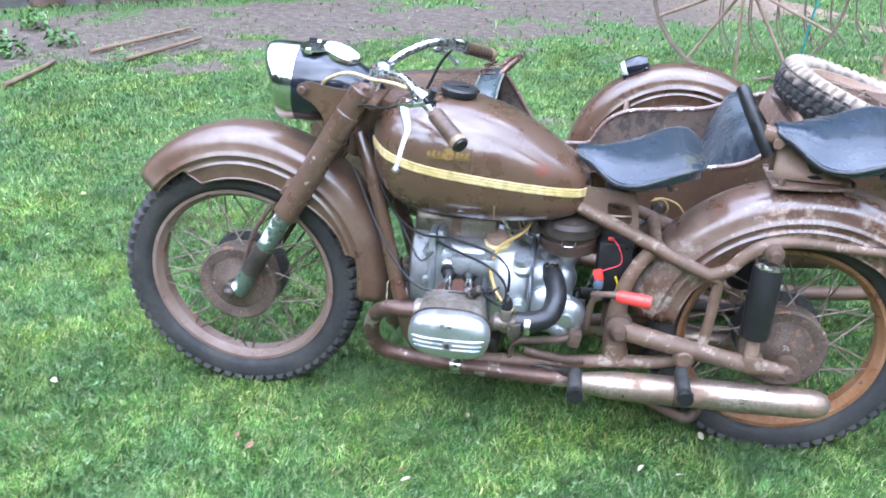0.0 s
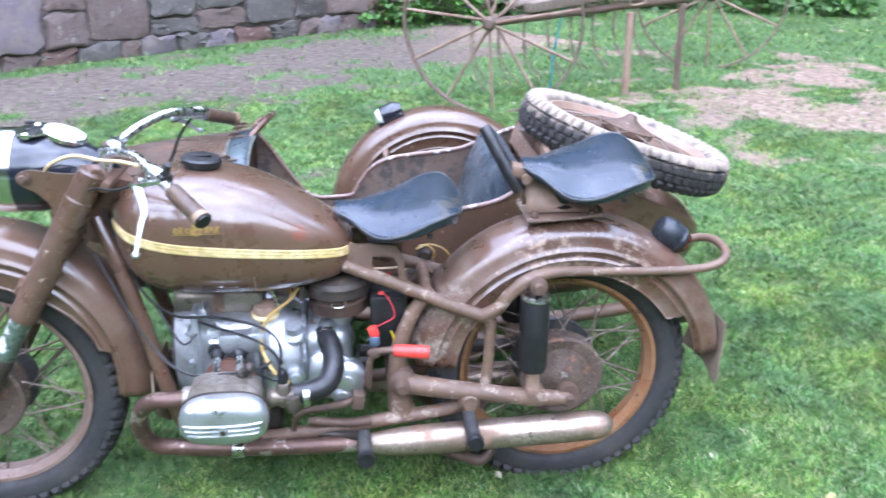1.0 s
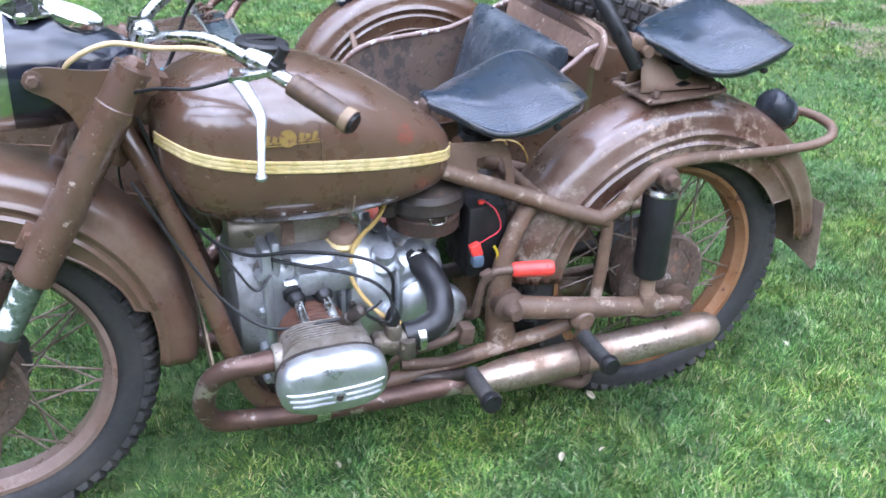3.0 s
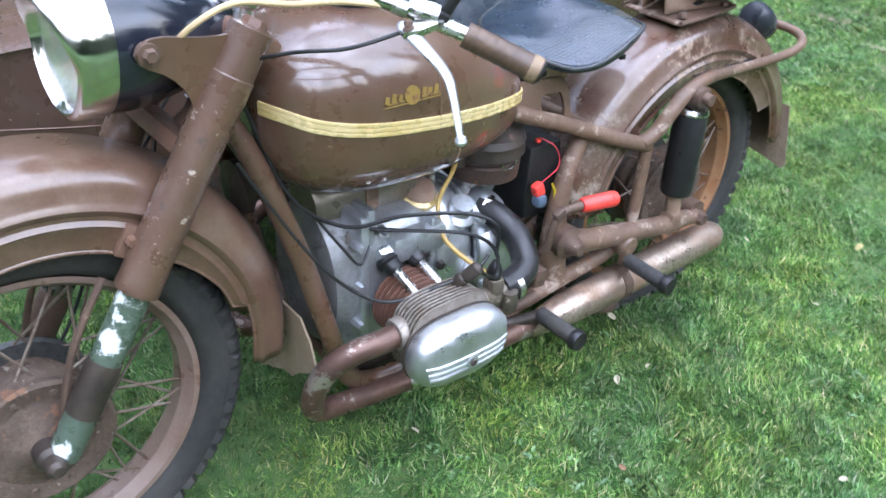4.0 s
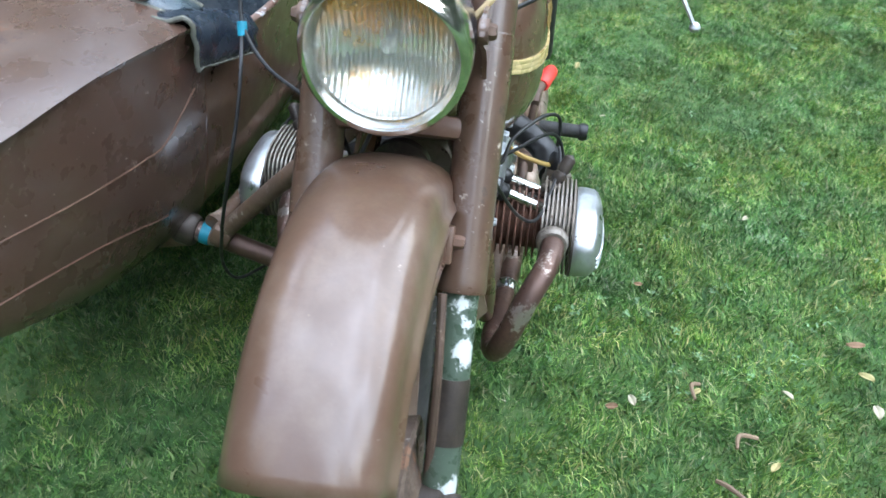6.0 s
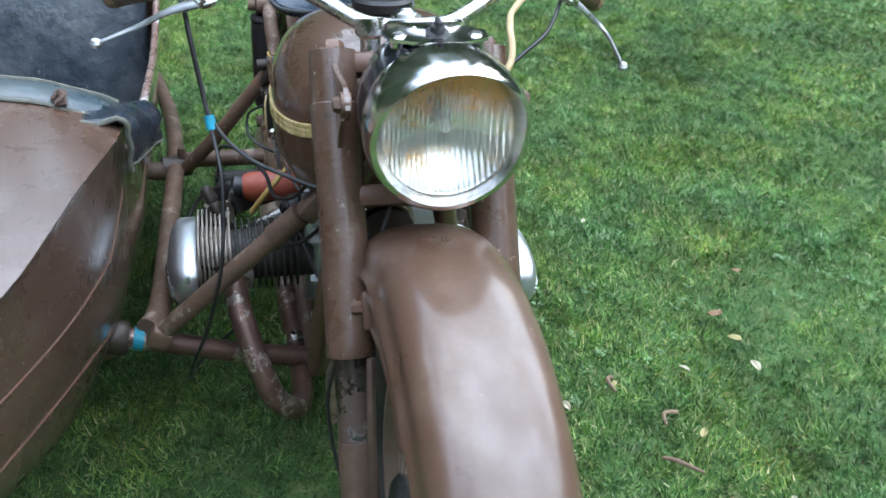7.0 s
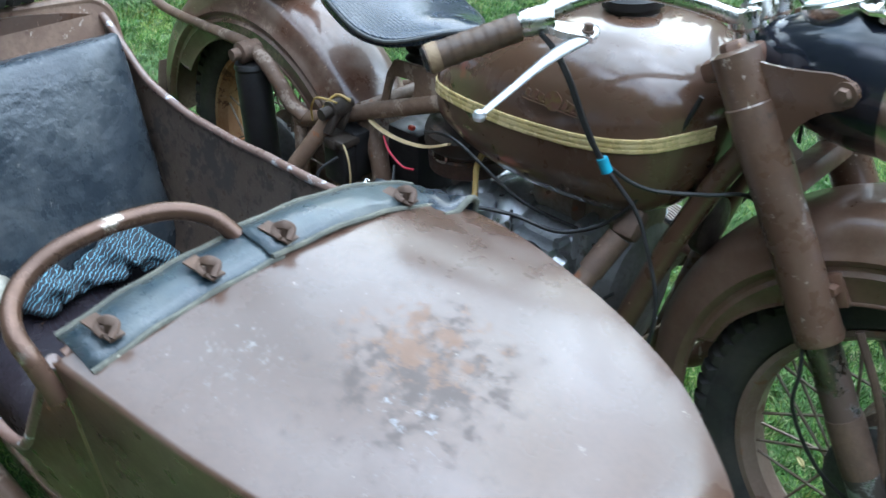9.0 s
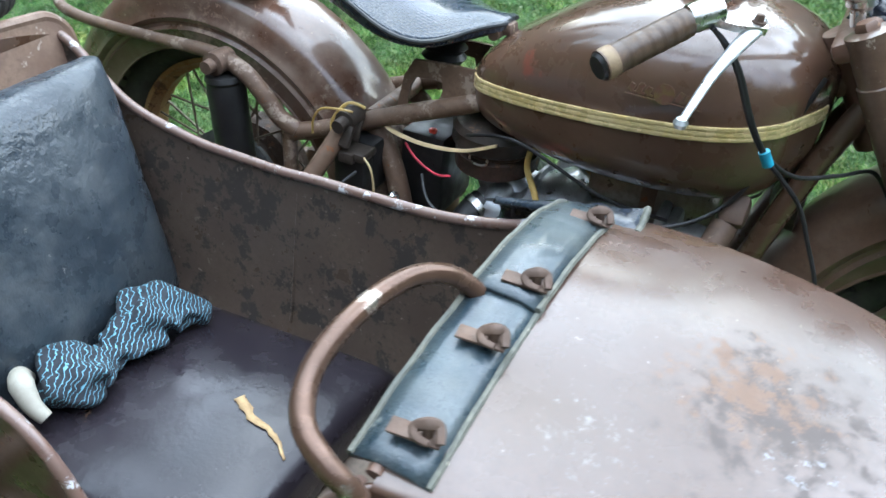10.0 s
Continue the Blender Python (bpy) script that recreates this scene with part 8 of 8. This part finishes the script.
BEDS = [-0.06, 0.15, 0.70, 1.14]
for k in range(3):
    x, j0, j1 = -2.6 + srand.uniform(-0.2, 0), 0.0, 0.0
    while x < 6.7:
        w = srand.uniform(0.22, 0.42) if k == 0 or srand.random() < 0.25 else srand.uniform(0.36, 0.62)
        i0, i1, j0, j1 = j0, j1, srand.uniform(-0.07, 0.07), srand.uniform(-0.07, 0.07)
        lo0, lo1, hi0, hi1 = course_line(k, x), course_line(k, x + w), course_line(k + 1, x), course_line(k + 1, x + w)
        quads = [((x + i0, lo0), (x + w + j0, lo1), (x + w + j1, hi1), (x + i1, hi0))]
        if k in (1, 2) and srand.random() < 0.3:
            f = srand.uniform(0.3, 0.65)
            m0, m1 = lo0 + (hi0 - lo0) * f, lo1 + (hi1 - lo1) * (f + srand.uniform(-0.12, 0.12))
            xa, xb = x + i0 + (i1 - i0) * f, x + w + j0 + (j1 - j0) * f
            quads = [((x + i0, lo0), (x + w + j0, lo1), (xb, m1), (xa, m0)), ((xa, m0), (xb, m1), (x + w + j1, hi1), (x + i1, hi0))]
        for q in quads:
            part("stone", stone(q), srand.choice(STONES), wall, m=WM, sharp=30)
        x += w

# ---- hay rake ----
rake = base_empty("hay_rake", (2.6, 4.6, 0), "old rusty horse-drawn hay rake with tall spoked wheels", "hay rake")


def rake_wheel(m):
    R = 0.655
    w = part("rake_wheel", sweep_ring([(-0.028, R), (0.028, R), (0.026, R - 0.014), (0.0, R - 0.018), (-0.026, R - 0.014)], 64), OLDIRON, rake, "thin rusty iron wheel", m)
    part("wheel_hub", lathe([(0.03, 0), (0.05, 0.1), (0.05, 0.3), (0.038, 0.4), (0.038, 0.6), (0.05, 0.7), (0.05, 0.9), (0.03, 1)], (0, -0.10, 0), (0, 0.10, 0), 20), OLDIRON, w, "", m)
    for k in range(11):
        a = 2 * math.pi * (k + 0.3) / 11
        part("wheel_spoke", tube([(0.04 * math.cos(a), (0.06 if k % 2 else -0.06), 0.04 * math.sin(a)), ((R - 0.01) * math.cos(a), 0, (R - 0.01) * math.sin(a))], 0.0115, 7, 1), mat("spoke_iron", (0.30, 0.22, 0.16), 0.8, other=(0.18, 0.11, 0.075)) if k == 0 else bpy.data.materials["spoke_iron"], w, "", m)
    return w


AX, BX = Vector((1.93, 4.34, 0.62)), Vector((4.15, 5.90, 0.62))
axdir = (BX - AX).normalized()
yaw = math.degrees(math.atan2(axdir.y, axdir.x)) - 90
rake_wheel(Matrix.Translation(AX) @ pose(0, 0, 0, 0, 0, -22))
rake_wheel(Matrix.Translation(BX) @ pose(0, 0, 0, 0, 0, -22))
part("axle_beam", tube([AX, BX], 0.03, 10, 1), OLDIRON, rake)
bd = (BX - AX)
part("rake_beam", block(AX + bd * 0.42 + Vector((0, 0, 0.10)), (1.55, 0.09, 0.07), 0.01, (0, -2, math.degrees(math.atan2(bd.y, bd.x)))), WOOD, rake, "grey weathered wooden beam")
part("rake_pole", tube([AX + bd * 0.12 + Vector((-0.1, 0.1, 0.08)), AX + bd * 0.65 + Vector((0.05, -0.1, 0.16))], 0.035, 10, 1), WOOD, rake)
part("rake_rod", tube([AX + bd * 0.10 + Vector((0, -0.05, 0.16)), AX + bd * 0.35 + Vector((0.05, -0.1, 0.14)), AX + bd * 0.52 + Vector((0.10, -0.15, 0.12)), AX + bd * 0.55 + Vector((0.12, -0.15, 0.05)), AX + bd * 0.50 + Vector((0.10, -0.15, 0.03)), AX + bd * 0.49 + Vector((0.1, -0.15, 0.08))], 0.009, 8), mat("tan_rod", (0.33, 0.24, 0.16), 0.7), rake)
for k in range(16):
    f = 0.10 + 0.80 * k / 15
    p = AX + bd * f
    back = Vector((-axdir.y, axdir.x, 0)) * (1 if k % 2 else 0.8)
    part("tine", tube([p + Vector((0, 0, 0.05)), p + back * 0.35 + Vector((0, 0, 0.12)), p + back * 0.62 + Vector((0, 0, -0.10)), p + back * 0.60 + Vector((0, 0, -0.42)), p + back * 0.42 + Vector((0, 0, -0.58))], 0.006, 6), OLDIRON, rake)
for (x, y, h, r, mt) in ((3.07, 4.77, 0.62, 0.028, "rusty_tan_steel"), (3.54, 4.94, 0.66, 0.024, "old_rusty_iron")):
    part("support_post", tube([(x, y, -0.03), (x, y, h)], r, 10, 1), bpy.data.materials[mt], rake)
part("blue_cord", tube([(2.45, 4.7, 0.0), (2.47, 4.7, 0.35), (2.55, 4.75, 0.72)], 0.008, 6), mat("teal_cord", (0.04, 0.25, 0.24), 0.7), rake, "teal cord hanging from the rake")

# ---- plants ----
LEAFMAT = mat("shrub_leaf", (0.085, 0.19, 0.03), 0.5, other=(0.05, 0.12, 0.02), scale=5, bump=0.05, island=0.35)
DRYMAT = mat("dry_stalk", (0.23, 0.16, 0.10), 0.9, other=(0.15, 0.10, 0.065), scale=10, bump=0.2)


def leaf_clump(seed, at, spread, height, count, size):
    r = random.Random(seed)
    bm = bmesh.new()
    for _ in range(count):
        a, q, hgt = r.uniform(0, 6.283), r.random() ** 0.6, r.random() ** 0.8
        p = Vector((math.cos(a) * q * spread[0], math.sin(a) * q * spread[1], height * hgt * (1.05 - 0.5 * q)))
        m = Matrix.Translation(Vector(at) + p) @ Euler((r.uniform(-0.9, 0.9), r.uniform(-0.9, 0.9), r.uniform(0, 6.283))).to_matrix().to_4x4()
        s_ = size * r.uniform(0.6, 1.3)
        vs = [bm.verts.new(m @ Vector(v)) for v in ((0, 0, 0), (0.32 * s_, 0.4 * s_, 0.08 * s_), (0, s_, -0.06 * s_), (-0.32 * s_, 0.4 * s_, 0.08 * s_))]
        bm.faces.new((vs[0], vs[1], vs[2]))
        bm.faces.new((vs[0], vs[2], vs[3]))
    return bm


def shrub(seed, at, spread, height, count, size, label):
    sh_ = base_empty("shrub", at, label, "shrub", "plants by the wall")
    r = random.Random(seed)
    for _ in range(7):
        a = r.uniform(0, 6.283)
        part("stem", tube([Vector(at), Vector(at) + Vector((math.cos(a) * spread[0] * 0.4, math.sin(a) * spread[1] * 0.4, height * 0.6)), Vector(at) + Vector((math.cos(a) * spread[0] * 0.7, math.sin(a) * spread[1] * 0.7, height * 0.95))], [0.010, 0.007, 0.003], 6), DRYMAT, sh_)
    part("foliage", leaf_clump(seed, at, spread, height, count, size), LEAFMAT, sh_)


for seed, (x, y, h, n_) in enumerate(((2.1, 9.1, 0.75, 700), (2.9, 9.6, 0.9, 800), (3.8, 9.6, 0.7, 600), (6.3, 9.6, 0.6, 600), (7.2, 9.2, 0.55, 600), (5.2, 10.2, 0.7, 500), (1.4, 8.9, 0.35, 300))):
    shrub(seed + 3, (x, y, 0), (0.5, 0.35), h, n_, 0.11, "leafy green shrub at the foot of the wall")
fence = base_empty("board_fence", (3.6, 10.2, 0), "dark weathered board fence behind the shrubs", "fence", kind="structure")
for k in range(26):
    part("board", block((1.7 + k * 0.16, 10.35 + 0.02 * (k % 3), 0.7), (0.14, 0.03, 1.4 + 0.08 * ((k * 7) % 5)), 0.004, (0, srand.uniform(-1, 1), 0)), WOOD if k % 3 else DRYMAT, fence)
for seed, (x, y) in enumerate(((-2.94, 3.36), (-3.33, 4.22), (-3.05, 3.15), (-3.2, 3.55), (-2.82, 3.80))):
    pl = base_empty("weed", (x, y, 0), "low green weed growing in bare earth", "weed", "weeds by the wall")
    part("foliage", leaf_clump(40 + seed, (x, y, 0), (0.11, 0.11), 0.13, 90, 0.05), LEAFMAT, pl)

# pebbles strewn over the bare earth
def pebbles(count):
    r = random.Random(23)
    bm = bmesh.new()
    made = 0
    while made < count:
        x, y = r.uniform(-3.6, 5.5), r.uniform(2.6, 7.4)
        if dirt_amount(x, y) < 0.55:
            continue
        size = r.uniform(0.006, 0.019) * (1.4 if r.random() < 0.12 else 1)
        tmp = bmesh.ops.create_icosphere(bm, subdivisions=1, radius=size)["verts"]
        m = pose(x, y, size * 0.15, 0, 0, r.uniform(0, 360))
        for v in tmp:
            v.co = m @ Vector((v.co.x * r.uniform(0.85, 1.35), v.co.y * r.uniform(0.7, 1.1), v.co.z * r.uniform(0.4, 0.7)))
        made += 1
    return bm


thing("pebbles", pebbles(110), mat("pale_pebble", (0.24, 0.20, 0.185), 0.85, other=(0.15, 0.12, 0.115), scale=8, island=0.45, bump=0.4), "small pale stones scattered over bare earth", "pebbles", kind="stuff")

# poles lying on the earth
for k, (a, b) in enumerate((((-2.51, 2.62, 0.012), (-2.56, 3.25, 0.014)), ((-2.49, 3.57, 0.012), (-2.18, 4.55, 0.014)), ((-2.16, 3.44, 0.012), (-1.96, 4.24, 0.014)))):
    thing("pole", tube([a, Vector(a).lerp(Vector(b), 0.5) + Vector((0.02, 0, 0.004)), b], [0.016, 0.015, 0.012], 8), DRYMAT, "thin bare wooden pole lying on the earth", "pole", "poles on the ground")

# fallen leaves
LEAVES = [mat("dry_leaf_" + nme, c, 0.8, other=tuple(q * 0.75 for q in c), scale=40, bump=0.1) for nme, c in (("cream", (0.40, 0.36, 0.25)), ("yellow", (0.36, 0.31, 0.13)), ("brown", (0.25, 0.15, 0.085)))]


def fallen_leaf(k, material):
    bm = bmesh.new()
    loops = []
    for i in range(7):
        u = i / 6
        w = 0.011 * math.sin(math.pi * (0.06 + 0.9 * u)) ** 0.8
        loops.append([Vector(((u - 0.5) * 0.036, y * w, 0.004 * math.sin(u * 3 + k) + 0.005 * abs(y) + 0.002)) for y in (-1, -0.5, 0, 0.5, 1)])
    rings(bm, loops, False)
    return thing("fallen_leaf", bm, material, "small dry curled leaf lying on the grass", "leaf", "fallen leaves", m=pose(0.6 + 0.1 * k, -0.9, 0.022, 0, 0, 40 * k), thick=0.0006)


firsts = [fallen_leaf(k, mt) for k, mt in enumerate(LEAVES)]
lr = random.Random(11)
SPOTS = ((0.21, -0.24, 1), (0.13, -0.37, 2), (0.08, -0.33, 2), (1.127, -0.25, 0), (1.22, -0.26, 0), (-0.51, -0.20, 0), (-1.07, 0.70, 0), (1.29, -0.08, 0), (0.55, -0.42, 0), (-1.16, 1.12, 1),
         (2.13, -0.26, 1), (0.66, -0.12, 0), (1.89, -0.05, 0), (2.28, -0.07, 0), (1.76, -0.35, 0), (0.93, -0.44, 2), (1.26, -0.72, 0), (0.62, -0.73, 0), (0.60, -0.55, 1), (0.53, -0.38, 2),
         (3.06, -0.39, 1), (0.42, -0.68, 1), (0.23, -0.78, 0), (0.20, -0.82, 0), (0.25, -0.66, 2), (0.97, -1.05, 2))
for k in range(len(SPOTS) + 34):
    if k < len(SPOTS):
        x, y, kind_ = SPOTS[k]
    else:
        x, y, kind_ = lr.uniform(-1.6, 4.2), lr.uniform(1.7, 5.5), lr.choice((0, 0, 1, 2))
    copy_thing(firsts[kind_], pose(x, y, lr.uniform(0.014, 0.024), lr.uniform(-25, 25), lr.uniform(-25, 25), lr.uniform(0, 360)) @ Matrix.Scale(lr.uniform(0.45, 0.8), 4))
for a, b, bend in (((0.38, -0.57, 0.012), (0.325, -0.635, 0.016), 0.01), ((0.63, -0.56, 0.012), (0.575, -0.545, 0.02), 0.012), ((0.50, -0.66, 0.012), (0.46, -0.615, 0.018), 0.014)):
    thing("twig", tube([a, (Vector(a) + Vector(b)) / 2 + Vector((bend, bend, 0.004)), b], [0.004, 0.005, 0.003], 6), DRYMAT, "short dry twig lying in the grass", "twig", "twigs in the grass")

# ---- far surroundings: unseen tree belts, added to cut low sky light ----
FAR = mat("far_foliage", (0.045, 0.070, 0.028), 0.9, other=(0.022, 0.036, 0.015), scale=0.6, fine=4, bump=0.0)


def tree_belt(seed, a0, a1, dist, height):
    r = random.Random(seed)
    bm = bmesh.new()
    n = int((a1 - a0) / 0.9)
    lo = []
    for k in range(n + 1):
        a = radians(a0 + (a1 - a0) * k / n)
        dd = dist * (1 + 0.08 * noise.noise(Vector((k * 0.3, seed, 0))))
        h = height * (1 + 0.38 * noise.noise(Vector((k * 0.12, seed, 5))) + 0.16 * r.uniform(-1, 1))
        p = Vector((1 + dd * math.cos(a), 1 + dd * math.sin(a), 0))
        lo.append([p + Vector((0, 0, z)) + Vector((math.cos(a), math.sin(a), 0)) * r.uniform(-0.7, 0.7) for z in (-0.1, h * 0.25, h * 0.5, h * 0.75, h)])
    rings(bm, lo, False)
    return thing("backdrop", bm, FAR, "unseen dark belt of trees added to block low light", "trees", kind="structure", thick=0.5)


tree_belt(1, 30, 120, 16, 15.0)
tree_belt(2, 120, 220, 19, 10.5)
tree_belt(3, 220, 325, 24, 10.5)
tree_belt(4, 325, 390, 20, 16.0)
